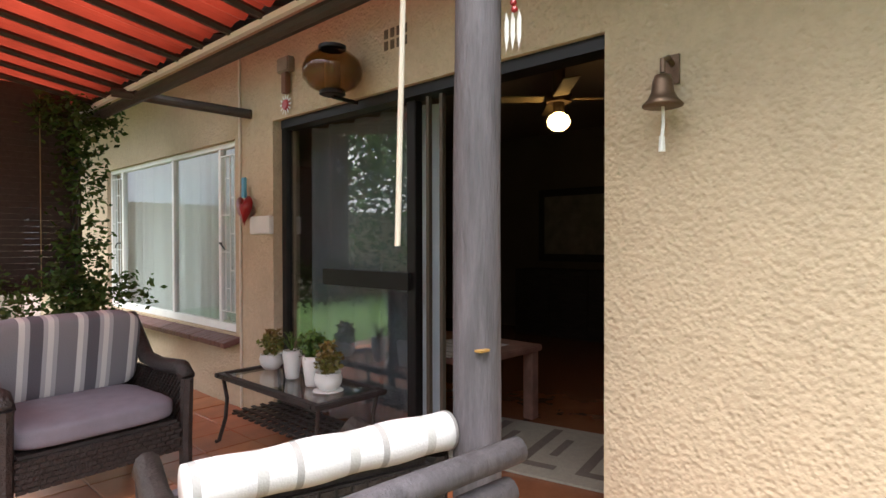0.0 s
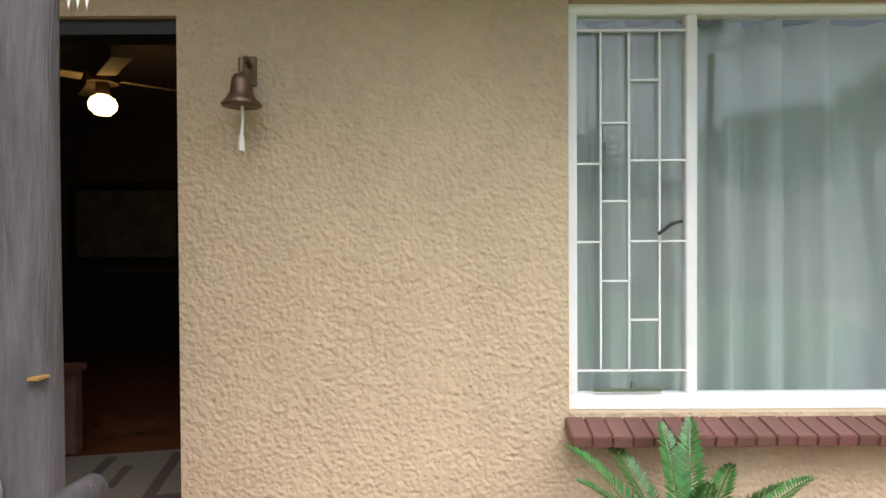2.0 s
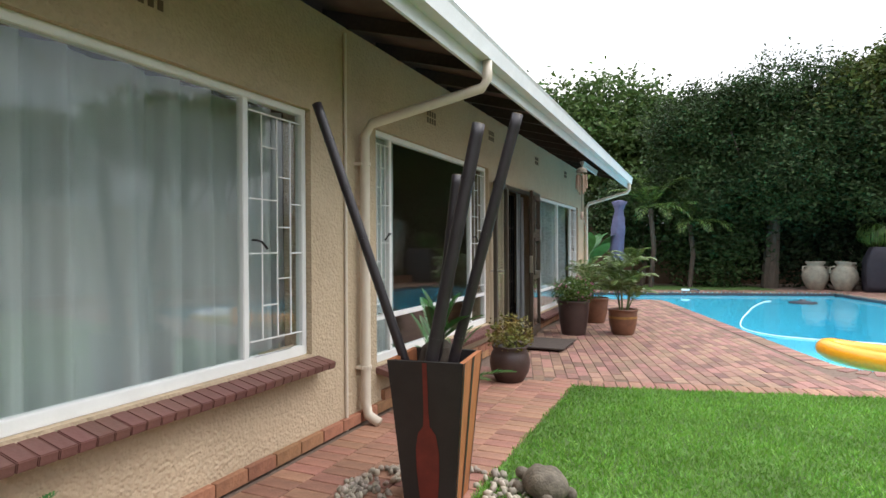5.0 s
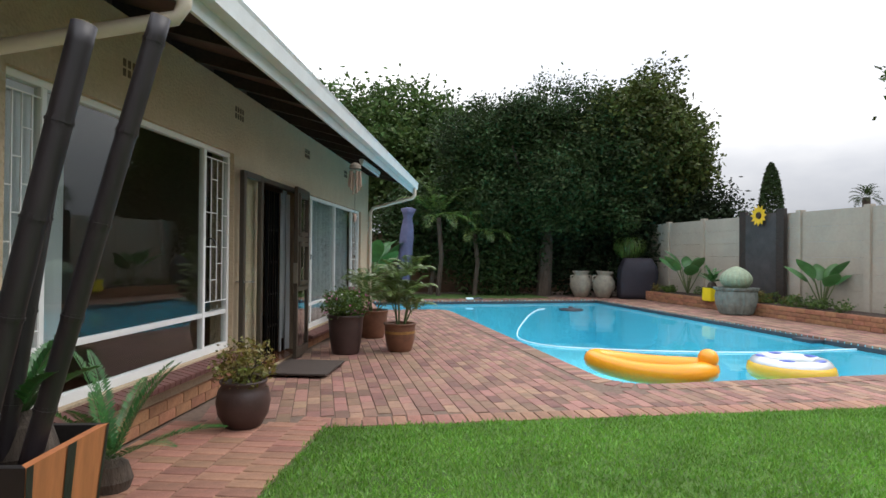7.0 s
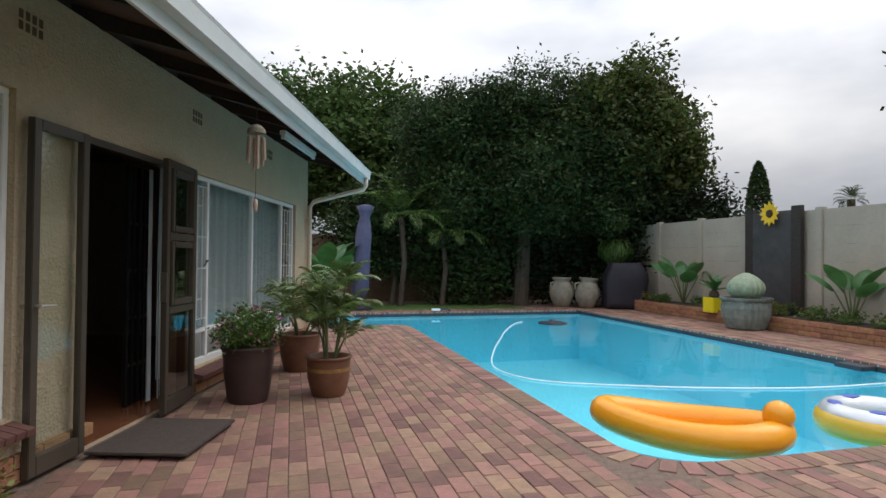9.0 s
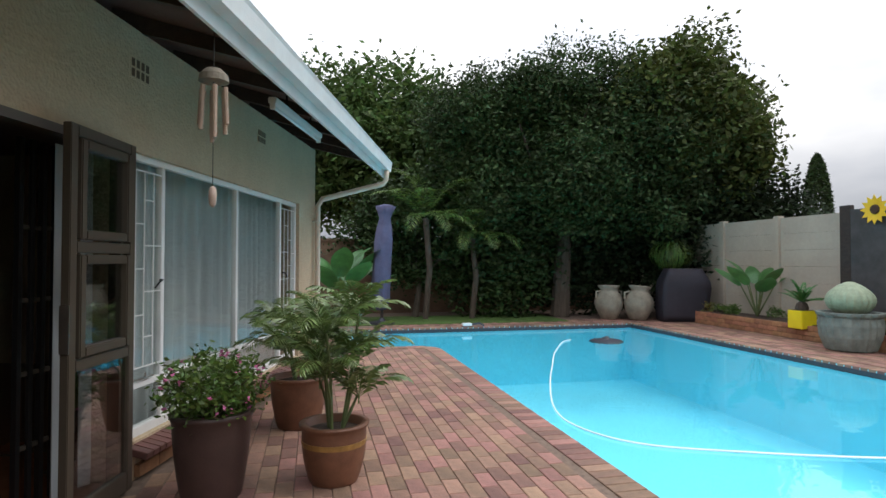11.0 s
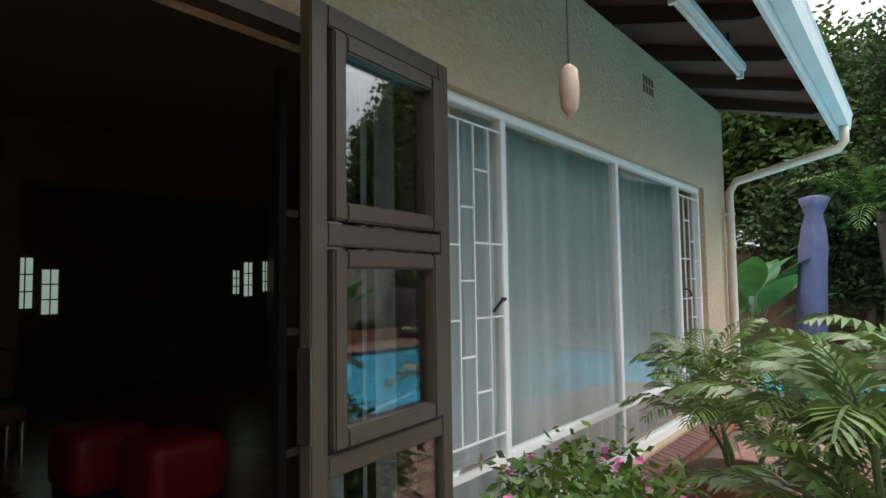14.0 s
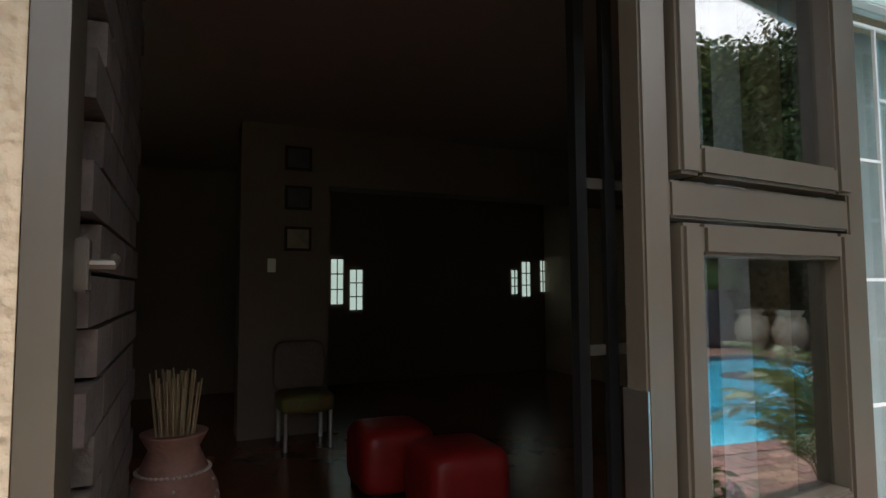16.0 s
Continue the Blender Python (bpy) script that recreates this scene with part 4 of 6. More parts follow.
def bamboo(p0, p1, r):
    t = thing("bamboo_pole", p0, "thick black-stained bamboo pole leaning in the planter", "bamboo", "bamboo poles in the planter")
    p0, p1 = Vector(p0), Vector(p1)
    L = (p1 - p0).length
    n = 22
    pts = [p0 + (p1 - p0) * i / n for i in range(n + 1)]
    bm = B()
    tube(bm, pts, r, 14)
    part("culm", bm, M_BAMBOO, t, smooth=True)
    d = (p1 - p0).normalized()
    k = 0.18
    while k < L - 0.05:
        bm = B()
        cyl(bm, p0 + d * (k - 0.012), p0 + d * (k + 0.012), r * 1.02, r * 1.02, 14)
        cyl(bm, p0 + d * (k - 0.004), p0 + d * (k + 0.004), r * 1.10, r * 1.10, 14)
        part("node", bm, M_BAMBOO, t)
        k += 0.27
    bm = B()
    cyl(bm, p1, p1 + d * 0.004, r * 0.8, r * 0.8, 14)
    part("cut_end", bm, M_STICK, t, "pale cut end")


bamboo((0.917, 3.638, 0.662), (0.474, 3.479, 2.044), 0.0252)
bamboo((1.058, 3.585, 0.662), (1.298, 3.673, 1.902), 0.0333)
bamboo((1.041, 3.709, 0.662), (1.129, 3.797, 1.672), 0.0270)
bamboo((1.129, 3.700, 0.662), (1.475, 3.744, 1.947), 0.0279)
cycad((1.02, 3.79, 0.63), 7, 0.30, "small green leaves sprouting in the planter", 0.05, 0.7, 1.4)

me = None
pv, pf = [], []
pb = B()
for k in range(330):
    a, r = random.uniform(0, 6.283), 0.20 + 0.28 * math.sqrt(random.random())
    x, y = 1.06 + r * 1.1 * math.cos(a), 3.66 + r * 0.95 * math.sin(a)
    m = Matrix.Translation((x, y, random.uniform(0.008, 0.03))) @ Euler([random.uniform(0, 3) for _ in range(3)]).to_matrix().to_4x4() @ Matrix.Diagonal((random.uniform(.018, .034), random.uniform(.015, .026), random.uniform(.012, .019), 1))
    bmesh.ops.create_icosphere(pb, subdivisions=1, radius=1.0, matrix=m)
tagged(part("pebbles", pb, M_PEBBLE, smooth=True), "pale river pebbles round the foot of the planter", "pebbles", kind="stuff")

bm = B()
T = Matrix.Translation((1.56, 3.92, 0.0)) @ Matrix.Rotation(2.6, 4, 'Z')
bmesh.ops.create_uvsphere(bm, u_segments=24, v_segments=12, radius=1.0, matrix=T @ Matrix.Translation((0, 0, 0.07)) @ Matrix.Diagonal((0.135, 0.105, 0.095, 1)))
for v in bm.verts:
    q = T.inverted() @ v.co
    if q.z > 0.06:
        c = math.sin(q.x * 48) * math.sin(q.y * 48)
        v.co.z += 0.010 * c
    elif q.z < 0.03:
        v.co.z = 0.03
for dx, dy, sx in ((0.11, 0.08, .045), (0.11, -0.08, .045), (-0.10, 0.08, .04), (-0.10, -0.08, .04)):
    bmesh.ops.create_uvsphere(bm, u_segments=10, v_segments=6, radius=1.0, matrix=T @ Matrix.Translation((dx, dy, 0.035)) @ Matrix.Diagonal((sx, 0.03, 0.035, 1)))
bmesh.ops.create_uvsphere(bm, u_segments=12, v_segments=8, radius=1.0, matrix=T @ Matrix.Translation((0.165, 0, 0.075)) @ Matrix.Diagonal((0.05, 0.035, 0.034, 1)))
tagged(part("stone_tortoise", bm, M_TORT, smooth=True), "small grey-brown stone tortoise ornament on the pebbles", "ornament")

# ---------- pool things ----------
WZ = -0.085


def hose_points():
    p = []
    for u, v in ((8.5, 15.3), (8.2, 15.0), (7.6, 13.95), (7.15, 13.0), (6.62, 11.85), (6.17, 10.7), (6.10, 10.05), (6.36, 9.5), (7.0, 9.15), (8.0, 8.78), (9.2, 8.55), (10.75, 8.6)):
        p.append(uv(u, v, WZ + 0.012))
    out = []
    for i in range(len(p) - 1):
        a, b, c, d = p[max(i - 1, 0)], p[i], p[i + 1], p[min(i + 2, len(p) - 1)]
        for k in range(6):
            t = k / 6
            out.append(0.5 * ((2 * b) + (c - a) * t + (2 * a - 5 * b + 4 * c - d) * t * t + (3 * b - a - 3 * c + d) * t ** 3))
    return out + [p[-1]]


bm = B()
tube(bm, hose_points(), 0.009, 8)
tagged(part("pool_hose", bm, M_HOSE, smooth=True), "white floating pool cleaner hose curving over the water", "hose")
t = thing("pool_cleaner", uv(9.15, 15.15, WZ), "dark pool cleaner disc lying in the water", "pool cleaner")
bm = B()
lathe(bm, [(0.30, -0.03), (0.32, -0.01), (0.27, 0.012), (0.08, 0.03), (0.05, 0.07), (0.0, 0.075)], uv(9.15, 15.15, WZ), 20)
part("disc", bm, M_POOLEDGE, t)
t = thing("pool_fitting", uv(7.0, V1 + 0.06, 0.0), "small white plastic pool fitting on the far coping", "pool fitting")
bm = B()
box(bm, 6.9, 7.1, V1 - 0.02, V1 + 0.12, 0.03, 0.08, R16, bevel=0.01)
part("body", bm, M_HOSE, t)
bm = B()
tube(bm, [uv(7.1, V1 + 0.03, 0.05), uv(7.25, V1 - 0.02, 0.08), uv(7.35, V1 - 0.05, 0.03)], 0.02, 8)
part("spout", bm, M_POOLEDGE, t)
bm = B()
box(bm, 10.55, 10.79, 9.2, 9.6, -0.085, -0.03, R16, bevel=0.01)
tagged(part("skimmer_weir", bm, M_POOLEDGE), "dark skimmer opening at the pool edge", "skimmer", kind="structure")

# orange inflatable boat with a ball-shaped head
du = thing("inflatable_boat", (4.1, 8.85, WZ), "orange inflatable duck-shaped pool boat floating by the edge", "inflatable")
bm = B()
ring = []
for k in range(49):
    a = 2 * math.pi * k / 48
    x = 0.62 * math.cos(a)
    yv = 0.36 * math.sin(a) * (1.0 - 0.45 * (0.5 - 0.5 * math.cos(a)) )
    ring.append((x, yv))
DM = Matrix.Translation((4.22, 8.86, WZ + 0.10)) @ Matrix.Rotation(radians(-28), 4, 'Z')
pts = [DM @ Vector((x, yv, 0.05 * (abs(x) / 0.62) ** 2)) for x, yv in ring]
tube(bm, pts, 0.115, 12)
bmesh.ops.remove_doubles(bm, verts=bm.verts[:], dist=0.001)
part("tube", bm, M_ORANGE, du, smooth=True)
bm = B()
lathe(bm, [(0.001, -0.06), (0.34, -0.06), (0.34, -0.02), (0.001, -0.01)], (0, 0, 0), 24)
bm.transform(DM @ Matrix.Diagonal((1.6, 0.75, 1, 1)))
part("floor", bm, M_ORANGE, du)
bm = B()
bmesh.ops.create_uvsphere(bm, u_segments=20, v_segments=12, radius=0.105, matrix=DM @ Matrix.Translation((0.62, -0.02, 0.18)))
bmesh.ops.create_uvsphere(bm, u_segments=14, v_segments=8, radius=0.09, matrix=DM @ Matrix.Translation((0.62, -0.02, 0.10)))
part("head", bm, M_ORANGE, du, smooth=True)
rg = thing("swim_ring", (5.95, 9.25, WZ), "gold and silver inflatable swim ring with blue print", "swim ring")
for nm, m, z, rr, tr in (("lower_tube", M_GOLD, 0.05, 0.33, 0.12), ("upper_tube", M_SILVER, 0.10, 0.315, 0.105)):
    bm = B()
    tube(bm, [(5.95 + rr * 1.05 * math.cos(2 * math.pi * k / 36), 9.25 + rr * 1.05 * math.sin(2 * math.pi * k / 36), WZ + z) for k in range(37)], tr, 12)
    bmesh.ops.remove_doubles(bm, verts=bm.verts[:], dist=0.001)
    part(nm, bm, m, rg, smooth=True)
for k in range(5):
    a = 0.4 + 1.25 * k
    bm = B()
    bmesh.ops.create_uvsphere(bm, u_segments=10, v_segments=6, radius=1, matrix=Matrix.Translation((5.95 + 0.32 * math.cos(a), 9.25 + 0.32 * math.sin(a), WZ + 0.20)) @ Matrix.Rotation(a, 4, 'Z') @ Matrix.Diagonal((0.05, 0.09, 0.01, 1)))
    part("print", bm, M_BLUE, rg, "blue printed patch")

# ---------- boundary walls ----------
WU = 13.0
bw = thing("boundary_wall", uv(WU, 8, 0), "cream precast concrete panel wall with posts along the garden", "wall", "", "structure")
v = -12.0
while v < 20.5:
    bm = B()
    box(bm, WU - 0.07, WU + 0.07, v - 0.07, v + 0.07, 0, 2.30, R16, bevel=0.008)
    part("post", bm, M_PANEL, bw)
    for k in range(7):
        bm = B()
        box(bm, WU - 0.02, WU + 0.02, v + 0.07, v + 1.53, 0.323 * k, 0.323 * k + 0.319, R16)
        part("panel", bm, M_PANEL, bw)
    v += 1.6
bk = thing("back_wall", uv(4, 20.7, 0), "old brown brick wall behind the pool garden", "wall", "", "structure")
bm = B()
box(bm, -12, WU, 20.7, 20.9, 0, 1.9, R16)
part("wall", bm, M_OLDWALL, bk)
bm = B()
box(bm, -12.0, WU, 20.66, 20.94, 1.9, 1.97, R16)
part("coping", bm, M_OLDWALL, bk)
sw = thing("side_wall", (2, -9.2, 0), "plain garden wall closing the patio side", "wall", "", "structure")
bm = B()
box(bm, 0, 20, -10.2, -10.0, 0, 2.0)
part("wall", bm, M_PANEL, sw)
# dark timber feature with slate panel and sunflower
ft = thing("wall_feature", uv(WU - 0.2, 13.2, 0), "dark timber and slate panel fixed to the boundary wall", "panel")
for nm, a, b, m in (("side_board", 12.28, 12.50, M_DARKWOOD), ("side_board", 13.45, 13.66, M_DARKWOOD), ("slate", 12.50, 13.45, M_SLATE)):
    bm = B()
    box(bm, WU - 0.17, WU - 0.08, a, b, 0, 2.36 if m is M_DARKWOOD else 2.28, R16, bevel=0.004)
    part(nm, bm, m, ft)
sf = thing("metal_sunflower", uv(WU - 0.2, 12.95, 2.2), "yellow metal sunflower ornament on the boundary wall", "ornament")
SC = uv(WU - 0.22, 12.95, 2.24)
SM = Matrix.Translation(SC) @ R16 @ Matrix.Rotation(radians(-90), 4, 'Y')
for k in range(12):
    bm = B()
    ngon(bm, [SM @ Matrix.Rotation(k * math.pi / 6, 4, 'Z') @ Vector(p) for p in ((0.07, -0.03, 0), (0.15, -0.05, 0.01), (0.25, 0, 0.02), (0.15, 0.05, 0.01), (0.07, 0.03, 0))])
    ex = bmesh.ops.extrude_face_region(bm, geom=bm.faces[:])
    bmesh.ops.translate(bm, verts=[q for q in ex["geom"] if isinstance(q, bmesh.types.BMVert)], vec=(-0.006, 0, 0))
    part("petal", bm, M_SUN, sf)
bm = B()
cyl(bm, SM @ Vector((0, 0, -0.01)), SM @ Vector((0, 0, 0.035)), 0.09, 0.07, 16)
part("centre", bm, M_DARKBROWN, sf)

# raised bed with brick edge (its bricks are laid at the end of the file)
BU0, BU1, BV0, BV1 = 12.27, WU - 0.06, 2.0, 17.0
bm = B()
box(bm, BU0 + 0.1, BU1, BV0, BV1, 0, 0.27, R16)
tagged(part("flower_bed_soil", bm, M_SOIL), "raised bed of dark soil along the boundary wall", "flower bed", kind="structure")


def strelitzia(at, n, h, label):
    t = thing("strelitzia", at, label, "plant")
    for i in range(n):
        a = 2.399 * i + 0.3
        L = h * random.uniform(0.75, 1.05)
        lean = 0.15 + 0.5 * (i / n)
        foot = Vector(at)
        d = Vector((math.cos(a) * math.sin(lean), math.sin(a) * math.sin(lean), math.cos(lean)))
        tip = foot + d * L * 0.55
        bm = B()
        tube(bm, [foot, foot + d * L * 0.3, tip], 0.018, 6, 0.01)
        part("stem", bm, M_STEM, t)
        bm = B()
        side = d.cross(Vector((math.cos(a), math.sin(a), 0.3))).normalized()
        up = side.cross(d)
        rows = []
        for k in range(9):
            q = k / 8
            c = tip + d * L * 0.5 * q + Vector((math.cos(a), math.sin(a), 0)) * 0.22 * L * q * q - Vector((0, 0, 0.16 * L * q * q))
            w = 0.13 * h * math.sin(math.pi * min(0.98, 0.06 + 0.94 * q)) ** 0.7
            rows.append([bm.verts.new(c - side * w + up * w * 0.35), bm.verts.new(c), bm.verts.new(c + side * w + up * w * 0.35)])
        for p, q in zip(rows, rows[1:]):
            bm.faces.new((p[0], p[1], q[1], q[0]))
            bm.faces.new((p[1], p[2], q[2], q[1]))
        part("leaf", bm, M_BANANA, t, smooth=True)


strelitzia(uv(12.65, 15.4, 0.27), 8, 1.45, "broad-leaved strelitzia growing in the raised bed")
strelitzia(uv(12.65, 11.1, 0.27), 9, 1.15, "young broad-leaved strelitzia in the raised bed")
strelitzia((-0.95, 18.9, 0.0), 14, 1.9, "tall broad-leaved strelitzia at the house corner")
t = thing("yellow_pot", uv(12.31, 13.95, 0.2), "square bright yellow pot on the raised bed", "flower pot")
bm = B()
box(bm, 12.15, 12.47, 13.79, 14.11, 0.2, 0.52, R16, bevel=0.012)
part("body", bm, M_YELLOW, t)
bm = B()
box(bm, 12.18, 12.44, 13.82, 14.08, 0.515, 0.525, R16)
part("soil", bm, M_SOIL, t)
cycad(uv(12.31, 13.95, 0.5), 18, 0.40, "dark green cycad in a yellow pot", 0.08, 0.3, 1.3)
t = thing("stone_bowl", uv(12.0, 12.72, 0.0), "large fluted grey stone bowl planter", "planter")
bm = B()
lathe(bm, [(0.28, 0), (0.33, 0.03), (0.40, 0.22), (0.42, 0.40), (0.40, 0.52), (0.44, 0.56), (0.45, 0.60), (0.38, 0.60), (0.36, 0.54)], uv(12.0, 12.72, 0.0), 48, 24, 0.05)
part("body", bm, M_SCREED, t)
bm = B()
lathe(bm, [(0.001, 0.55), (0.36, 0.545)], uv(12.0, 12.72, 0.0), 24)
part("soil", bm, M_SOIL, t)
bm = B()
lathe(bm, [(0.10, 0.0)] + [(0.31 * math.sin(math.pi * (0.12 + 0.86 * k / 10)) ** 0.7, 0.52 * k / 10) for k in range(1, 11)], uv(12.0, 12.72, 0.55), 66, 22, 0.09)
tagged(part("barrel_cactus", bm, M_CACTUS), "round ribbed pale green barrel cactus in a bowl", "cactus")
for k in range(26):
    u, v = random.uniform(12.45, 12.85), random.uniform(8.0, 16.8)
    if abs(v - 14) < 0.35:
        continue
    c = uv(u, v, 0.36)
    r = random.uniform(0.10, 0.22)
    tt = thing("bedding_plant", uv(u, v, 0.27), "low green bedding plant in the raised bed", "plant", "bedding plants")
    vv, ff = leaf_quads(clumps(c, (r * 1.3, r * 1.3, r * 0.8), 26, 8, 0.03, 0.2), 0.030, 0.4)
    raw("foliage", vv, ff, M_SHRUB if k % 3 else M_BUSHRED, tt)


def urn(at, s, lean, label):
    t = thing("garden_urn", at, label, "urn", "garden urns")
    bm = B()
    prof = [(0.16, 0), (0.20, 0.03), (0.31, 0.26), (0.34, 0.40), (0.31, 0.54), (0.22, 0.66), (0.19, 0.70), (0.25, 0.77), (0.26, 0.81), (0.20, 0.81), (0.15, 0.72), (0.16, 0.6)]
    lathe(bm, [(r * s, z * s) for r, z in prof], (0, 0, 0), 28)
    bm.transform(Matrix.Translation(at) @ Euler((0, lean, 0.4)).to_matrix().to_4x4())
    part("body", bm, M_STONE, t, smooth=True)
    for k in (0.3, 0.3 + math.pi):
        bm = B()
        tube(bm, [Vector(at) + Vector((0.2 * s * math.cos(k), 0.2 * s * math.sin(k), 0.68 * s)), Vector(at) + Vector((0.33 * s * math.cos(k), 0.33 * s * math.sin(k), 0.66 * s)), Vector(at) + Vector((0.33 * s * math.cos(k), 0.33 * s * math.sin(k), 0.5 * s))], 0.025 * s, 6)
        part("handle", bm, M_STONE, t)


urn((5.28, 20.3, 0.0), 1.0, 0.0, "large weathered stone urn with two handles")
urn((5.90, 20.1, 0.0), 1.0, 0.10, "large weathered stone urn leaning slightly")
# covered barbecue
t = thing("covered_barbecue", (6.88, 19.9, 0), "barbecue under a dark purple-black weather cover", "barbecue")
bm = B()
box(bm, 6.35, 7.4, 19.6, 20.2, 0.02, 1.22)
bmesh.ops.subdivide_edges(bm, edges=bm.edges[:], cuts=7, use_grid_fill=True)
for v in bm.verts:
    q = (v.co.z - 0.02) / 1.2
    v.co.x += (6.88 - v.co.x) * 0.28 * max(0, q - 0.7) / 0.3 + 0.03 * noise.noise(v.co * 3)
    v.co.y += (19.9 - v.co.y) * 0.3 * max(0, q - 0.75) / 0.25 + 0.03 * noise.noise(v.co * 3 + Vector((9, 0, 0)))
part("cover", bm, M_COVER, t, smooth=True)
# closed patio umbrella
t = thing("closed_umbrella", (0.05, 18.75, 0), "closed garden umbrella in a dark blue-grey canvas cover", "umbrella")
bm = B()
cyl(bm, (0.05, 18.75, 0.0), (0.05, 18.75, 0.5), 0.03)
part("pole", bm, M_DARKWOOD, t)
bm = B()
lathe(bm, [(0.13, 0.32), (0.20, 0.5), (0.19, 1.2), (0.20, 1.8), (0.17, 2.1), (0.12, 2.32), (0.16, 2.44), (0.21, 2.58), (0.08, 2.62)], (0.05, 18.75, 0), 20)
for v in bm.verts:
    a = math.atan2(v.co.y - 18.75, v.co.x - 0.05)
    k = 1 + 0.14 * math.sin(6 * a + v.co.z * 2)
    v.co.x, v.co.y = 0.05 + (v.co.x - 0.05) * k + 0.06 * (v.co.z - 1.3), 18.75 + (v.co.y - 18.75) * k
part("canopy_cover", bm, M_UMB, t, smooth=True)
bm = B()
lathe(bm, [(0.28, 0), (0.28, 0.05), (0.08, 0.08), (0.05, 0.14)], (0.05, 18.75, 0), 20)
part("base", bm, M_POOLEDGE, t)


# ---------- trees ----------
def tree(name, at, h, crowns, material, size, label, trunk=0.22, limbs=6, ratio=0.5, droop=0.0):
    t = thing(name, at, label, "tree")
    at = Vector(at)
    bm = B()
    tube(bm, [at, at + Vector((0.1, 0.05, h * 0.3)), at + Vector((0.0, 0.15, h * 0.6)), at + Vector((0.1, 0.1, h * 0.85))], trunk, 10, trunk * 0.35)
    for k in range(limbs):
        c, r = crowns[k % len(crowns)][:2]
        a = 2.4 * k
        s = at + Vector((0, 0.05, h * (0.28 + 0.05 * k)))
        e = Vector(c) + Vector((r[0] * 0.6 * math.cos(a), r[1] * 0.6 * math.sin(a), r[2] * 0.3))
        tube(bm, [s, (s + e) / 2 + Vector((0, 0, -0.25)), e], trunk * 0.4, 6, trunk * 0.08)
    part("trunk", bm, M_BARK, t)
    for c, r, n, per, sp in crowns:
        v, fc = leaf_quads(clumps(c, r, n, per, sp, 0.55, 26), size, ratio, droop)
        raw("crown", v, fc, material, t)
    return t


tree("broad_tree", (-2.0, 27.0, 0), 8.0, [((-1.5, 27, 5.4), (5.2, 3.0, 3.2), 1700, 26, 0.30), ((3.0, 28, 5.0), (4.0, 3.0, 2.9), 1300, 26, 0.30)], M_LEAF, 0.12, "broad domed dark green tree behind the back wall", 0.4)
tree("dense_tree", (4.2, 20.9, 0), 6.0, [((3.0, 20.6, 3.9), (2.2, 1.6, 2.2), 2000, 34, 0.17), ((5.4, 20.6, 4.3), (2.4, 1.6, 2.5), 2200, 34, 0.17)], M_LEAFD, 0.060, "dense dark green tree overhanging the pool garden", 0.25, 8, 0.45, 0.5)
tree("olive_tree", (8.0, 21.2, 0), 7.0, [((6.95, 21.0, 4.85), (2.0, 1.7, 2.4), 1300, 30, 0.19), ((8.2, 21.3, 4.3), (1.4, 1.4, 2.0), 900, 28, 0.19)], M_LEAFY, 0.085, "tall tree with olive and yellow-green leaves", 0.22)
tree("shrub_tree", (6.2, 21.6, 0), 3.2, [((4.6, 21.5, 1.9), (3.2, 0.7, 1.8), 1700, 26, 0.17), ((8.2, 20.9, 2.1), (2.4, 0.8, 2.0), 1200, 26, 0.17)], M_SHADELEAF, 0.075, "undergrowth below the trees, leaf colour darkened for shade", 0.12)
tree("hedge_shrub", (0.6, 20.4, 0), 2.6, [((0.6, 20.6, 2.2), (2.0, 0.7, 1.4), 700, 24, 0.16), ((2.6, 20.7, 1.6), (1.6, 0.6, 1.5), 600, 24, 0.15)], M_LEAFD, 0.065, "dark green shrub against the back wall", 0.08)
# trees beyond the garden that stand in the window glass
tree("umbrella_pine", (19.8, 21.0, 0), 7.5, [((19.8, 21.0, 6.4), (3.9, 3.9, 1.9), 1500, 26, 0.24)], M_LEAFD, 0.12, "umbrella-shaped pine beyond the boundary wall", 0.35)
tree("umbrella_pine", (23.3, 16.0, 0), 6.5, [((23.3, 16.0, 5.4), (3.1, 3.1, 1.7), 1000, 26, 0.24)], M_LEAFD, 0.12, "smaller umbrella-shaped pine beyond the boundary wall", 0.3)
tree("garden_tree", (16.0, 2.0, 0), 5.0, [((16, 3, 2.6), (2.0, 7.0, 2.3), 1500, 22, 0.3)], M_LEAFD, 0.12, "dark garden trees along the boundary", 0.25)
tree("garden_tree", (8.0, -8.6, 0), 6.0, [((8, -8.6, 3.6), (4.5, 1.6, 3.0), 800, 20, 0.3)], M_LEAF, 0.10, "leafy green tree at the end of the lawn", 0.25)
tree("street_tree", (15.4, 18.9, 0), 7.0, [((15.4, 18.9, 6.0), (1.7, 1.7, 1.4), 420, 22, 0.20)], M_LEAF, 0.11, "leafy tree standing beyond the boundary wall", 0.2)
# cypress and a far palm over the wall
t = thing("cypress", (14.75, 28.5, 0), "slender dark cypress beyond the boundary wall", "tree")
bm = B()
cyl(bm, (14.75, 28.5, 0), (14.75, 28.5, 3), 0.1)
part("trunk", bm, M_BARK, t)
q = RNG.uniform(0, 1, 9000)
a = RNG.uniform(0, 6.283, 9000)
rr = 0.48 * np.sin(np.pi * np.clip(0.10 + 0.9 * q, 0, 1)) ** 0.6 * RNG.uniform(0.75, 1.08, 9000)
v, fc = leaf_quads(np.stack([14.75 + rr * np.cos(a), 28.5 + rr * np.sin(a), 0.8 + 4.6 * q], 1), 0.09, 0.3)
raw("crown", v, fc, M_LEAFD, t)
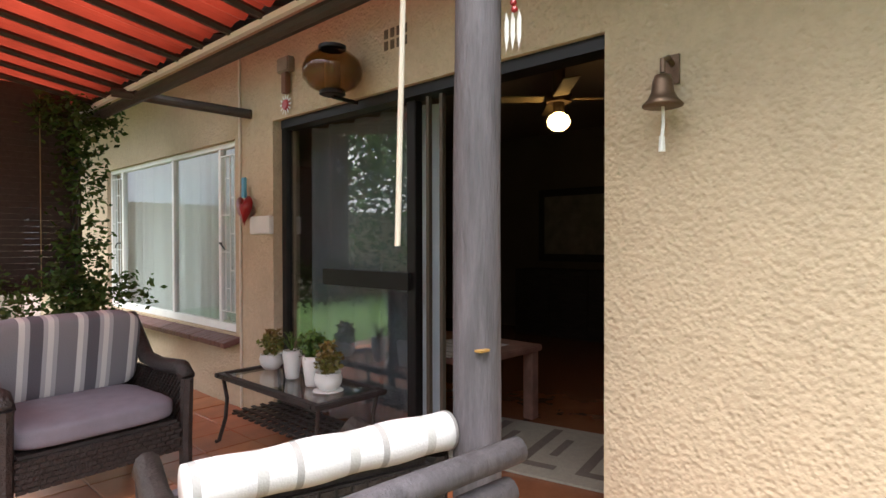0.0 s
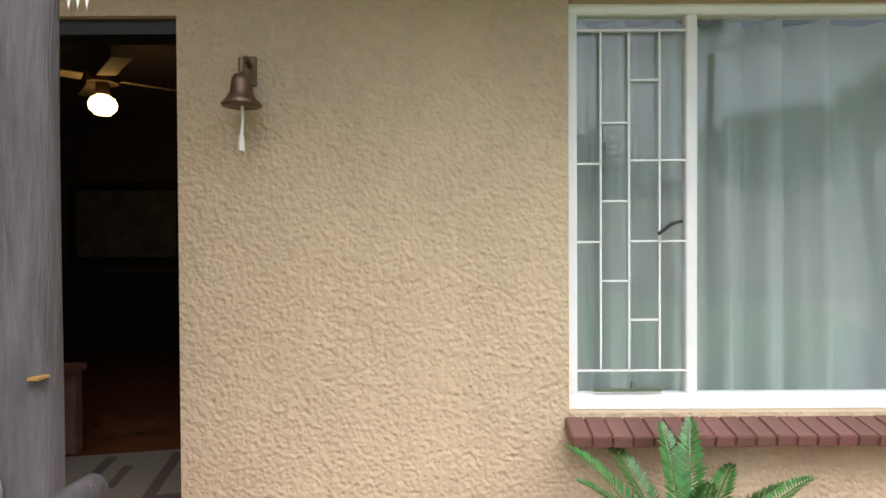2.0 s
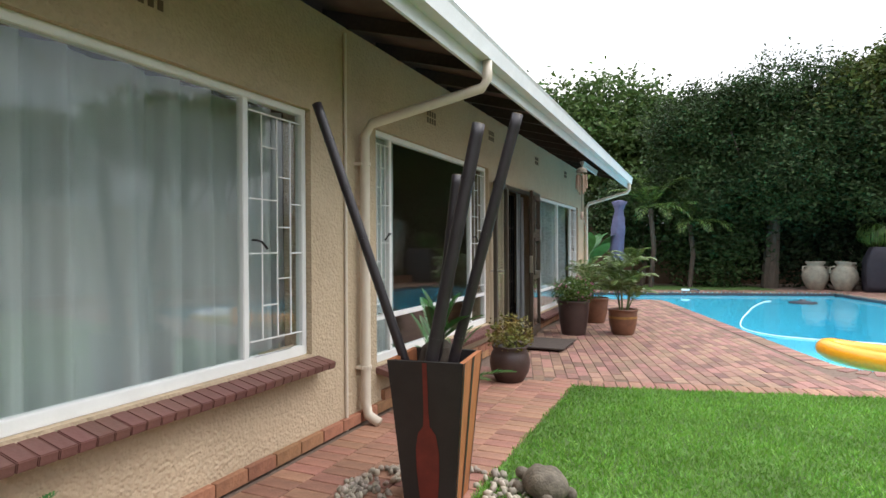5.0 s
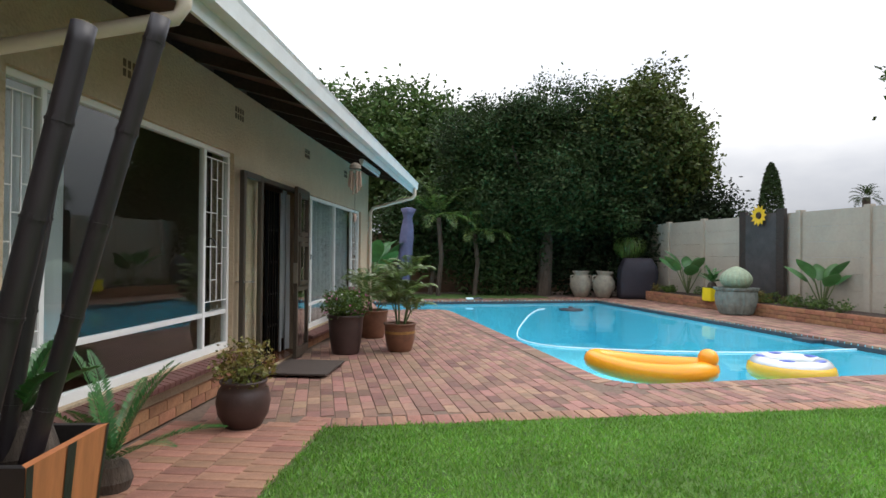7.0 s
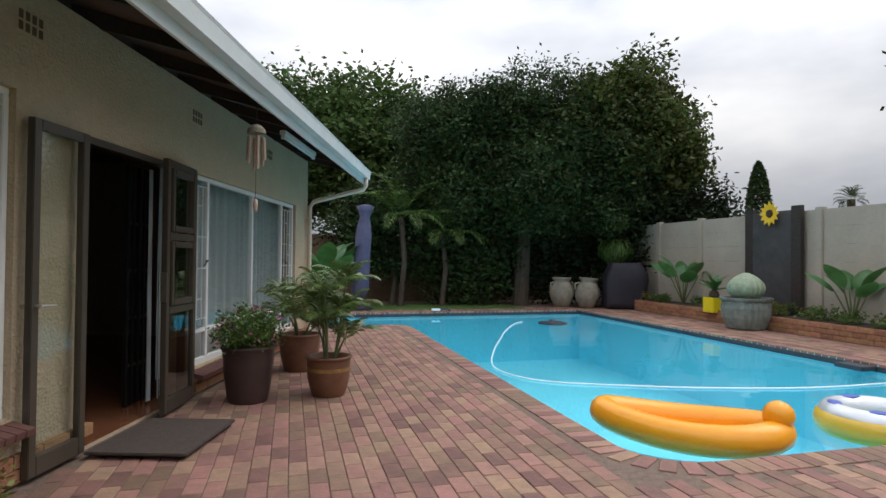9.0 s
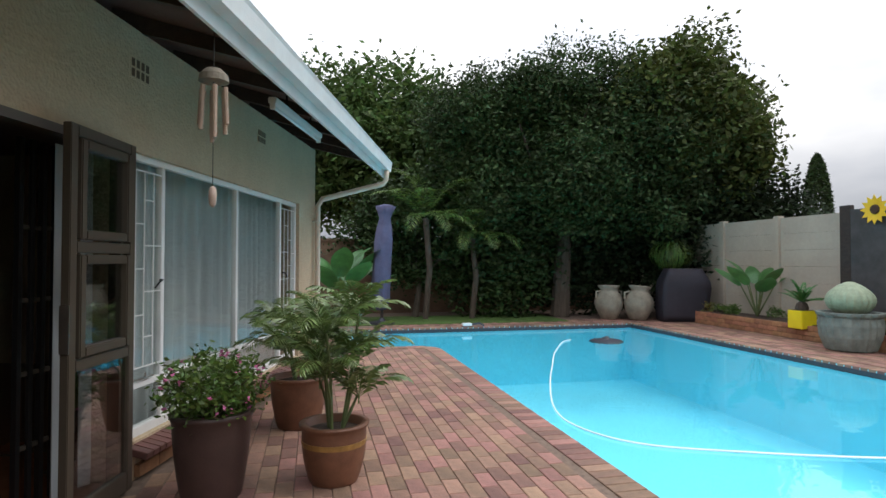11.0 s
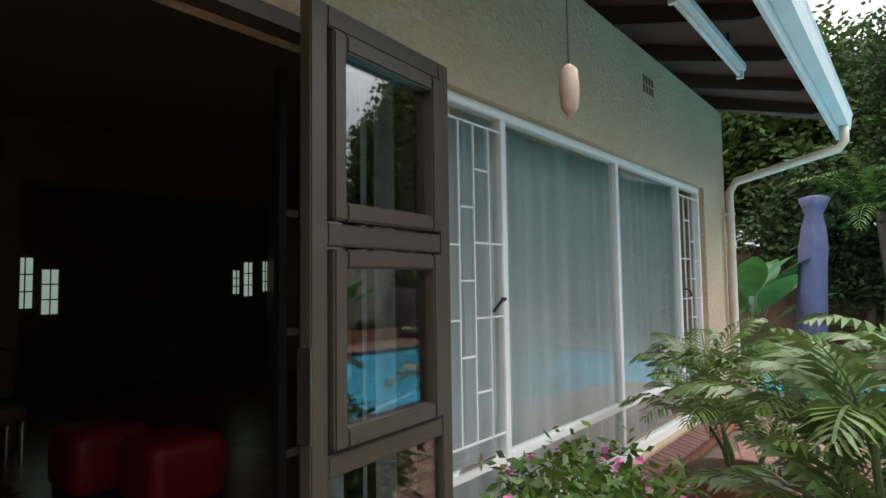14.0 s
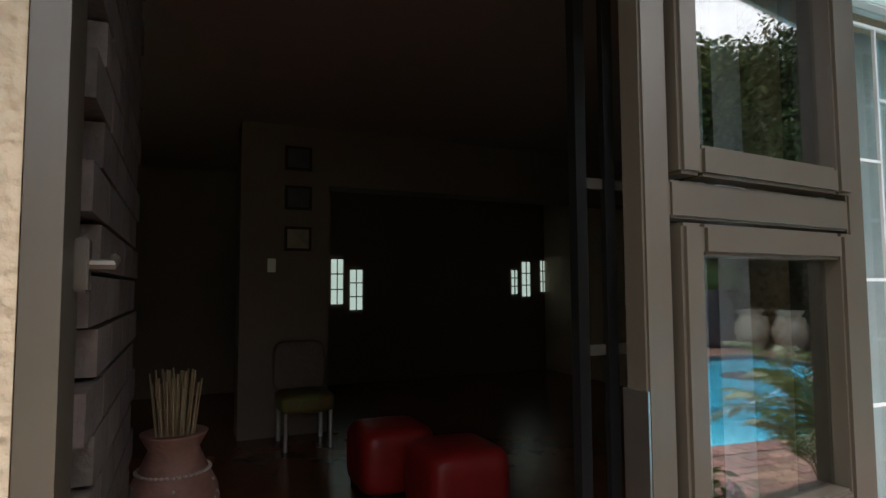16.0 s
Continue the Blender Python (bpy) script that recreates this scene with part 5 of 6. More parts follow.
t = thing("far_palm", (21.8, 33.5, 0), "distant round-headed palm beyond the wall", "palm")
bm = B()
cyl(bm, (21.8, 33.5, 0), (21.8, 33.5, 4.4), 0.22, 0.18)
part("trunk", bm, M_BARK, t)
for i in range(26):
    bm = B()
    frond(bm, (21.8, 33.5, 4.4), 2.399 * i, -0.3 + 1.6 * (i % 6) / 5, 0.75, 0.22, 12, 0.9, wl=0.03)
    part("frond", bm, M_LEAFD, t)
sl = thing("street_lamp", (23, 32, 0), "distant grey street lamp on a curved pole", "street lamp")
bm = B()
tube(bm, [(23.0, 32.0, 0), (23.0, 32.0, 4.6), (23.3, 31.8, 5.1), (24.3, 31.1, 5.4)], 0.05, 8)
part("pole", bm, M_STEEL, sl)
bm = B()
box(bm, 24.2, 24.8, 30.9, 31.15, 5.35, 5.47, bevel=0.03)
part("lamp_head", bm, M_HOSE, sl)
# feathery palms by the back wall
for c, n, L, z in (((0.9, 19.9, 0), 16, 1.5, 2.4), ((2.0, 20.2, 0), 16, 1.4, 2.0), ((8.4, 6.0, 0), 22, 2.3, 4.7)):
    t = thing("feather_palm", c, "feathery green garden palm with drooping fronds", "palm", "garden palms")
    bm = B()
    tube(bm, [c, (c[0] + 0.1, c[1], z * 0.5), (c[0], c[1], z)], 0.07, 8)
    part("trunk", bm, M_BARK, t)
    for i in range(n):
        bm = B()
        frond(bm, (c[0], c[1], z), 2.399 * i, 0.2 + 1.2 * (i % 5) / 4, L, 0.34, 22, 1.3, 0.1, False, 0.018)
        part("frond", bm, M_SHRUB, t)
# grass-headed ponytail plant beside the urns
t = thing("ponytail_palm", (6.75, 20.35, 0), "ponytail palm with a mop of thin drooping leaves", "palm")
bm = B()
tube(bm, [(6.75, 20.35, 0), (6.78, 20.35, 0.7), (6.75, 20.35, 1.7)], 0.10, 8, 0.05)
part("trunk", bm, M_BARK, t)
bm = B()
for i in range(260):
    a, up = random.uniform(0, 6.283), random.uniform(0.3, 1.5)
    p = Vector((6.75, 20.35, 1.7))
    w = Vector((-math.sin(a), math.cos(a), 0)) * 0.008
    prev = p
    for k in range(1, 6):
        e = up - 0.62 * k
        nx = prev + Vector((math.cos(a) * math.cos(e), math.sin(a) * math.cos(e), math.sin(e))) * 0.17
        bm.faces.new([bm.verts.new(q) for q in (prev - w, prev + w, nx + w * 0.8, nx - w * 0.8)])
        prev = nx
part("leaves", bm, M_SHRUB, t)

# ---------- under the eaves ----------
ch = thing("wind_chime", (0.81, 9.03, 2.7), "bamboo wind chime hanging from the eaves", "wind chime")
bm = B()
cyl(bm, (0.81, 9.03, 2.36), (0.81, 9.03, 2.78), 0.003, None, 6)
cyl(bm, (0.81, 9.03, 1.72), (0.81, 9.03, 2.3), 0.002, None, 6)
part("cord", bm, M_BLACK, ch)
bm = B()
lathe(bm, [(0.075, 2.30), (0.07, 2.335), (0.04, 2.365), (0.01, 2.375)], (0.81, 9.03, 0), 16)
part("cap", bm, M_STONE, ch, "grey coconut-shell cap")
for k in range(6):
    a = k * math.pi / 3
    x, y = 0.81 + 0.062 * math.cos(a), 9.03 + 0.062 * math.sin(a)
    bm = B()
    cyl(bm, (x, y, 2.30 - 0.03), (x + 0.01 * math.cos(a), y + 0.01 * math.sin(a), 2.08 - 0.04 * (k % 3)), 0.014, 0.012, 8)
    part("tube", bm, M_WOODCHIME, ch)
bm = B()
lathe(bm, [(0.005, 1.655), (0.017, 1.67), (0.021, 1.71), (0.018, 1.75), (0.005, 1.762)], (0.81, 9.03, 0), 12)
part("weight", bm, M_STONEPINK, ch, smooth=True)
fl = thing("fluorescent_light", (0.52, 11.3, 2.6), "white fluorescent batten light under the eaves", "light")
bm = B()
box(bm, 0.49, 0.56, 10.65, 12.0, 2.64, 2.69, bevel=0.006)
part("batten", bm, M_WHITE, fl)
bm = B()
cyl(bm, (0.525, 10.70, 2.615), (0.525, 11.95, 2.615), 0.014, None, 10)
part("lamp_tube", bm, M_HOSE, fl, smooth=True)
for y in (10.67, 11.98):
    bm = B()
    box(bm, 0.505, 0.545, y - 0.015, y + 0.015, 2.595, 2.64)
    part("end_holder", bm, M_WHITE, fl)
bm = B()
tube(bm, [(0.525, 11.0, 2.69), (0.525, 11.0, 2.80)], 0.008, 6)
part("hanger", bm, M_BLACK, fl)
bm = B()
tube(bm, [(0.525, 11.7, 2.69), (0.525, 11.7, 2.80)], 0.008, 6)
part("hanger", bm, M_BLACK, fl)
bl = thing("brass_bell", (0.0, 0.28, 1.9), "aged brass wall bell with a white pull cord", "bell")
bm = B()
lathe(bm, [(0.070, 0.0), (0.073, 0.005), (0.053, 0.026), (0.041, 0.05), (0.036, 0.09), (0.028, 0.112), (0.0, 0.118)], (0.10, 0.28, 1.762), 24)
BELL = part("body", bm, M_BRASS, bl, smooth=True)
bm = B()
tube(bm, [(0.0, 0.28, 1.93), (0.05, 0.28, 1.95), (0.10, 0.28, 1.93), (0.10, 0.28, 1.885)], 0.011, 8)
box(bm, 0.0, 0.012, 0.255, 0.305, 1.86, 1.97)
part("bracket", bm, M_BRASS, bl)
bm = B()
tube(bm, [(0.10, 0.28, 1.80), (0.10, 0.283, 1.70), (0.10, 0.278, 1.65)], 0.006, 6)
cyl(bm, (0.10, 0.278, 1.655), (0.10, 0.278, 1.60), 0.010, 0.013, 8)
part("pull_cord", bm, M_CERAM, BELL)

# ---------- patio ----------
# door mat outside the pool door
bm = B()
box(bm, 0.12, 0.78, 7.95, 8.75, 0.03, 0.05, bevel=0.006)
tagged(part("door_mat", bm, M_MAT), "dark rubber door mat lying before the pool door", "mat")
PX, PY = 0.84, 0.02
po = thing("timber_post", (PX, PY, 0), "rough grey weathered gum pole carrying the patio roof", "post")
bm = B()
pts = [(PX + 0.004 * math.sin(0.5 * k), PY + 0.004 * math.sin(0.37 * k + 1), 2.36 * k / 24) for k in range(25)]
tube(bm, pts, 0.076, 20, 0.068)
for v in bm.verts:
    v.co += Vector((1, 1, 0)) * 0.008 * noise.noise(Vector((v.co.x * 6, v.co.y * 6, v.co.z * 1.7)))
part("pole", bm, M_POLE, po, smooth=True)
bm = B()
box(bm, PX + 0.028, PX + 0.066, PY + 0.045, PY + 0.0715, 0.955, 0.961)
part("chalk_mark", bm, M_POTBAND, po, "thin orange mark")
rl = thing("timber_rail", (1.4, 0.12, 0), "grey weathered pole railing beside the patio", "railing")
for z, x0 in ((0.70, 0.88), (0.60, 0.92)):
    bm = B()
    tube(bm, [(x0, 0.20, z), (1.3, 0.15, z - 0.01), (2.6, 0.10, z)], 0.036, 12)
    part("rail", bm, M_POLE, rl, smooth=True)
bm = B()
cyl(bm, (2.55, 0.10, 0), (2.55, 0.10, 0.85), 0.055)
part("rail_post", bm, M_POLE, rl)
pr = thing("patio_roof", (2.3, -2.6, 2.35), "red corrugated sheet roof over dark patio battens", "roof", "", "structure")
bm = B()
n = 90
z_at = lambda x: 2.40 + (x - 0.72) * 0.16
rows = []
for i in range(n + 1):
    y = -4.35 + 4.35 * i / n
    rows.append([bm.verts.new((x, y, z_at(x) + 0.012 * math.sin(y * 80))) for x in (0.72, 2.4, 4.0)])
for p, q in zip(rows, rows[1:]):
    for k in range(2):
        bm.faces.new((p[k], p[k + 1], q[k + 1], q[k]))
part("sheet", bm, M_RED, pr, "red translucent corrugated sheet")
for k in range(14):
    y = -4.30 + 0.32 * k
    bm = B()
    tube(bm, [(0.72, y, z_at(0.72) - 0.035), (2.4, y + 0.06, z_at(2.4) - 0.045), (4.0, y, z_at(4.0) - 0.035)], 0.022, 6)
    part("batten", bm, M_DARKWOOD, pr)
bm = B()
box(bm, 0.70, 0.73, -4.35, 0.1, 2.325, 2.355)
part("edge_trim", bm, M_WHITE, pr, "white edge trim")
bm = B()
tube(bm, [(0.655, -4.4, 2.29), (0.655, 0.15, 2.30)], 0.04, 10)
part("beam", bm, M_DARKWOOD, pr)
bm = B()
tube(bm, [(0.0, -2.85, 2.22), (0.80, -3.3, 2.32)], 0.035, 10)
part("tie_beam", bm, M_DARKWOOD, pr)
for x, y in ((3.9, -4.3), (3.9, 0.0), (0.78, -4.35)):
    bm = B()
    tube(bm, [(x, y, 0), (x, y, 2.3)], 0.06, 10)
    part("support_post", bm, M_POLE, pr)
bm = B()
tube(bm, [(0.98, -0.18, 1.26), (0.96, -0.16, 2.40)], 0.009, 8)
tagged(part("awning_rod", bm, M_CREAMPIPE), "thin white rod hanging from the patio roof", "rod")
# slatted blind at the patio's far side
sb = thing("slatted_blind", (1.6, -4.2, 0.9), "dark brown slatted blind closing the patio side", "blind")
for k in range(34):
    bm = B()
    box(bm, 0.82, 1.75, -4.215, -4.20, 0.88 + 0.047 * k, 0.88 + 0.047 * k + 0.0462, pose(0, 0, 0))
    part("slat", bm, M_DARKWOOD, sb)
for x in (1.03, 1.5):
    bm = B()
    cyl(bm, (x, -4.19, 0.88), (x, -4.19, 2.48), 0.004, None, 6)
    part("cord", bm, M_STICK, sb)
t = thing("climbing_vine", (0.8, -4.2, 0), "leafy green creeper climbing the patio post", "creeper")
bm = B()
for k in range(5):
    tube(bm, [(0.78 + 0.05 * math.cos(k + j * 1.3), -4.3 + 0.07 * math.sin(k + j * 1.3), 0.27 * j) for j in range(9)], 0.012, 5)
part("stems", bm, M_BARK, t)
cen = np.concatenate([clumps((0.78, -4.1, 1.3), (0.17, 0.17, 1.2), 170, 12, 0.05, 0.3), clumps((1.3, -4.0, 0.85), (1.1, 0.22, 0.22), 200, 12, 0.05, 0.3), clumps((0.8, -4.1, 2.25), (0.35, 0.3, 0.14), 70, 12, 0.05, 0.3)])
v, fc = leaf_quads(cen, 0.028, 0.55)
raw("foliage", v, fc, M_LEAF, t)


def wicker_body(t, M, w, d, seat, back, arm):
    """Sofa frame in its own axes: x across, +y forward."""
    for nm, a in (("seat_frame", (-w / 2, w / 2, -d / 2, d / 2, seat - 0.16, seat)), ("backrest", (-w / 2, w / 2, -d / 2 - 0.03, -d / 2 + 0.05, seat - 0.05, back))):
        bm = B()
        box(bm, *a, M, bevel=0.015)
        yo = d / 2 + 0.002 if nm == "seat_frame" else -d / 2 - 0.032
        rows = int((a[5] - a[4]) / 0.024)
        for r in range(rows):
            for k in range(int(w / 0.045)):
                xk, zk = -w / 2 + 0.045 * k + (0.0225 if r % 2 else 0), a[4] + 0.012 + 0.024 * r
                box(bm, xk + 0.003, min(xk + 0.040, w / 2), yo - 0.004, yo + 0.004, zk - 0.009, zk + 0.009, M)
        part(nm, bm, M_WICKER, t)
    for s in (-1, 1):
        x = s * (w / 2 + 0.03)
        bm = B()
        y0, y1, z0, z1 = -d / 2, d / 2 - 0.03, seat - 0.12, arm - 0.03
        for k in range(-10, 22):
            for sl in (1, -1):
                a = y0 + 0.034 * k
                b = a + (z1 - z0)
                c0, c1 = max(a, y0), min(b, y1)
                if c1 - c0 < 0.01:
                    continue
                za, zb = z0 + c0 - a, z0 + c1 - a
                if sl < 0:
                    za, zb = z0 + z1 - za, z0 + z1 - zb
                cyl(bm, M @ Vector((x + 0.006 * sl, c0, za)), M @ Vector((x + 0.006 * sl, c1, zb)), 0.006, None, 5)
        part("arm_panel", bm, M_WICKER, t, "open woven wicker lattice")["kind"] = "stuff"
        bm = B()
        tube(bm, [M @ Vector((x, -d / 2, back)), M @ Vector((x, -d / 2 + 0.10, back - 0.10)), M @ Vector((x, -d / 2 + 0.22, arm + 0.02)), M @ Vector((x, 0.05, arm)), M @ Vector((x, d / 2 - 0.05, arm + 0.015)), M @ Vector((x, d / 2, arm - 0.03))], 0.042, 10)
        part("armrest", bm, M_WICKER, t, smooth=True)
        bm = B()
        tube(bm, [M @ Vector((x, d / 2 - 0.02, 0)), M @ Vector((x, d / 2 - 0.02, seat * 0.7)), M @ Vector((x, d / 2, arm - 0.03))], 0.034, 8)
        part("front_leg", bm, M_WICKER, t)
        bm = B()
        tube(bm, [M @ Vector((x, -d / 2, 0)), M @ Vector((x, -d / 2, seat)), M @ Vector((x, -d / 2, back))], 0.034, 8)
        part("back_leg", bm, M_WICKER, t)


wc = thing("wicker_armchair", (1.31, -2.2, 0), "dark brown wicker armchair with grey seat cushion", "armchair", "wicker patio seats")
CM = Matrix.Translation((1.31, -2.20, 0)) @ Matrix.Rotation(radians(4), 4, 'Z')
wicker_body(wc, CM, 0.72, 0.68, 0.36, 0.84, 0.60)
bm = B()
pillow(bm, -0.36, 0.36, -0.26, 0.34, 0.36, 0.48, CM)
tagged(part("seat_cushion", bm, M_GREY, smooth=True), "plain grey seat cushion on the wicker armchair", "cushion")
bm = B()
pillow(bm, -0.37, 0.37, -0.22, 0.22, -0.06, 0.06, None)
ob = part("back_cushion", bm, M_STRIPE, smooth=True)
ob.matrix_basis = CM @ pose(0, -0.20, 0.68, 78, 0, 0)
tagged(ob, "grey and white striped cushion leaning on the armchair", "cushion")
ws = thing("wicker_armchair", (1.2, -0.47, 0), "dark brown wicker armchair with its back to the post", "armchair", "wicker patio seats")
SMx = Matrix.Translation((1.20, -0.47, 0)) @ Matrix.Rotation(radians(165), 4, 'Z')
wicker_body(ws, SMx, 0.66, 0.66, 0.36, 0.64, 0.54)
bm = B()
pillow(bm, -0.36, 0.36, -0.27, 0.31, 0.36, 0.47, SMx)
tagged(part("seat_cushion", bm, M_GREY, smooth=True), "plain grey seat cushion on the second wicker armchair", "cushion")
bm = B()
tube(bm, [(-0.37 + 0.037 * k, 0, 0) for k in range(21)], 0.058, 16)
for v in bm.verts:
    r = 1 + 0.05 * math.sin(v.co.x * 26)
    v.co.y *= r
    v.co.z *= r
ob = part("bolster_cushion", bm, M_STRIPEW, smooth=True)
ob.matrix_basis = Matrix.Translation((1.27, -0.115, 0.708)) @ Matrix.Rotation(radians(-12), 4, 'Z')
tagged(ob, "pale cushion with thin grey stripes along the armchair back", "cushion")

# glass-topped coffee table with its pots
ct = thing("coffee_table", (0.28, -1.83, 0), "low dark metal table with glass top and wicker shelf", "table")
bm = B()
for a in ((0.05, 0.52, -2.38, -2.33), (0.05, 0.52, -1.33, -1.28), (0.05, 0.10, -2.33, -1.33), (0.47, 0.52, -2.33, -1.33)):
    box(bm, *a, 0.425, 0.455, bevel=0.006)
part("top_frame", bm, M_WICKER, ct)
bm = B()
box(bm, 0.10, 0.47, -2.33, -1.33, 0.44, 0.448)
part("glass_top", bm, M_GLASS, ct, "clear glass top")
bm = B()
for k in range(14):
    box(bm, 0.11, 0.46, -2.27 + 0.068 * k, -2.27 + 0.068 * k + 0.03, 0.205, 0.215)
for k in range(6):
    box(bm, 0.11 + 0.062 * k, 0.11 + 0.062 * k + 0.025, -2.29, -1.37, 0.216, 0.224)
part("shelf", bm, M_WICKER, ct, "woven lower shelf")
for x, sx in ((0.09, -1), (0.48, 1)):
    for y, sy in ((-2.34, -1), (-1.32, 1)):
        bm = B()
        tube(bm, [(x, y, 0.43), (x - 0.01 * sx, y - 0.03 * sy, 0.3), (x, y - 0.03 * sy, 0.18), (x + 0.02 * sx, y + 0.02 * sy, 0.03), (x + 0.03 * sx, y + 0.04 * sy, 0.022)], 0.012, 8)
        part("leg", bm, M_WICKER, ct)


def table_pot(at, prof, label, kind):
    t = thing("small_pot", at, label, "flower pot", "pots on the table")
    bm = B()
    lathe(bm, prof, at, 20)
    part("body", bm, M_CERAM, t, smooth=True)
    bm = B()
    lathe(bm, [(0.001, prof[-1][1] - 0.012), (prof[-1][0] - 0.003, prof[-1][1] - 0.014)], at, 16)
    part("soil", bm, M_SOIL, t)
    z = at[2] + max(p[1] for p in prof)
    if kind == "grass":
        bm = B()
        for i in range(16):
            frond(bm, (at[0], at[1], z - 0.02), 2.4 * i, 0.5 + 0.9 * (i % 4) / 4, 0.16, 0.02, 8, 1.2, wl=0.004)
        part("leaves", bm, M_SHRUB, t)
    else:
        v, fc = leaf_quads(clumps((at[0], at[1], z + 0.07), (0.075, 0.075, 0.09), 60, 6, 0.012, 0.2), 0.016, 0.6)
        raw("leaves", v, fc, M_BUSHRED if kind == "red" else M_SHRUB, t)


ROUNDP = [(0.035, 0), (0.05, 0.005), (0.072, 0.035), (0.078, 0.065), (0.07, 0.095), (0.074, 0.10), (0.062, 0.10), (0.06, 0.08)]
TALLP = [(0.036, 0), (0.04, 0.005), (0.05, 0.08), (0.058, 0.14), (0.054, 0.17), (0.046, 0.17), (0.045, 0.15)]
table_pot((0.20, -2.24, 0.449), ROUNDP, "pale grey round pot with a yellowish succulent", "red")
table_pot((0.25, -1.92, 0.449), TALLP, "tall white ceramic pot with spiky green leaves", "grass")
table_pot((0.27, -1.68, 0.449), TALLP, "tall white ceramic pot with green leaves", "green")
table_pot((0.29, -1.50, 0.457), ROUNDP, "white round cup-like pot with an orange succulent", "red")
t = thing("saucer", (0.29, -1.50, 0.449), "white ceramic saucer under the round pot", "saucer")
bm = B()
lathe(bm, [(0.06, 0), (0.085, 0.008), (0.082, 0.010), (0.001, 0.007)], (0.29, -1.50, 0.449), 24)
part("dish", bm, M_CERAM, t, smooth=True)

# ornaments on the patio wall
ht = thing("heart_ornament", (0.0, -2.97, 1.6), "glossy dark red heart hanging on a blue ribbon", "ornament")
bm = B()
hp = []
for k in range(28):
    a = 2 * math.pi * k / 28
    hp.append((0.0078 * 16 * math.sin(a) ** 3, 0.0078 * (13 * math.cos(a) - 5 * math.cos(2 * a) - 2 * math.cos(3 * a) - math.cos(4 * a))))
hv = [bm.verts.new((0.05, -2.87 + y, 1.52 + z)) for y, z in hp]
c1, c2 = bm.verts.new((0.085, -2.87, 1.53)), bm.verts.new((0.015, -2.87, 1.53))
for i in range(28):
    bm.faces.new((hv[i], hv[(i + 1) % 28], c1))
    bm.faces.new((hv[(i + 1) % 28], hv[i], c2))
part("heart", bm, M_HEART, ht, smooth=True)
bm = B()
box(bm, 0.04, 0.06, -2.895, -2.845, 1.60, 1.75, bevel=0.004)
part("ribbon", bm, M_BLUEFAB, ht)
bx = thing("switch_box", (0.0, -2.78, 1.38), "white plastic switch box on the wall", "switch box")
bm = B()
box(bm, 0.0, 0.035, -2.82, -2.54, 1.33, 1.46, bevel=0.006)
part("box", bm, M_CERAM, bx)
sn = thing("sun_ornament", (0.02, -2.35, 2.2), "small red and white sun-shaped wall ornament", "ornament")
bm = B()
for k in range(12):
    a = k * math.pi / 6
    ngon(bm, [(0.02, -2.35 + r * math.sin(a + o), 2.21 + r * math.cos(a + o)) for r, o in ((0.025, -0.2), (0.07, -0.1), (0.07, 0.1), (0.025, 0.2))])
part("rays", bm, M_CERAM, sn)
bm = B()
cyl(bm, (0.012, -2.35, 2.21), (0.03, -2.35, 2.21), 0.045, 0.03, 14)
part("centre", bm, M_HEART, sn)
mo = thing("hanging_ornament", (0.03, -2.3, 2.4), "small hanging house-shaped wall ornament", "ornament")
bm = B()
box(bm, 0.0, 0.06, -2.40, -2.26, 2.42, 2.52, bevel=0.008)
part("top", bm, M_STONE, mo)
bm = B()
box(bm, 0.01, 0.05, -2.36, -2.30, 2.28, 2.42, bevel=0.006)
part("body", bm, M_POTRIM, mo)
ln = thing("glass_lantern", (0.18, -1.6, 2.11), "round amber glass lantern jar with a dark rim above the door", "lantern")
bm = B()
lathe(bm, [(0.07, 2.135), (0.13, 2.16), (0.168, 2.21), (0.172, 2.26), (0.155, 2.31), (0.11, 2.35), (0.075, 2.365), (0.072, 2.38), (0.066, 2.38), (0.069, 2.36), (0.105, 2.342), (0.148, 2.305), (0.165, 2.26), (0.161, 2.212), (0.125, 2.167), (0.066, 2.143)], (0.18, -1.6, 0), 28)
part("glass_jar", bm, M_AMBER, ln, "smoky amber glass", smooth=True)
bm = B()
lathe(bm, [(0.074, 2.37), (0.08, 2.375), (0.08, 2.392), (0.07, 2.392), (0.07, 2.37)], (0.18, -1.6, 0), 24)
part("rim", bm, M_BLACK, ln)
bm = B()
lathe(bm, [(0.06, 2.112), (0.075, 2.118), (0.07, 2.14), (0.05, 2.142)], (0.18, -1.6, 0), 20)
part("base", bm, M_BLACK, ln)
bm = B()
cyl(bm, (0.18, -1.6, 2.145), (0.18, -1.6, 2.30), 0.045)
part("candle", bm, M_WOODCHIME, ln)
bm = B()
tube(bm, [(0.0, -1.6, 2.10), (0.18, -1.6, 2.106)], 0.012, 6)
part("shelf_arm", bm, M_BLACK, ln)
dc = thing("bead_hanging", (0.82, 0.13, 2.3), "string of beads and pale feathers on the post", "ornament")
bm = B()
for k in range(9):
    bmesh.ops.create_icosphere(bm, subdivisions=1, radius=0.011, matrix=Matrix.Translation((0.83 - 0.006 * (k % 2), 0.135 + 0.008 * (k % 3), 2.12 - 0.023 * k)))
part("beads", bm, M_HEART, dc)
for k in range(3):
    bm = B()
    o = Vector((0.82, 0.115 + 0.022 * k, 1.94))
    ngon(bm, [o, o + Vector((0.004, 0.012, -0.03)), o + Vector((0.002, 0.010, -0.08)), o + Vector((0, 0, -0.115)), o + Vector((-0.004, -0.010, -0.07)), o + Vector((-0.002, -0.008, -0.03))])
    part("feather", bm, M_CERAM, dc)

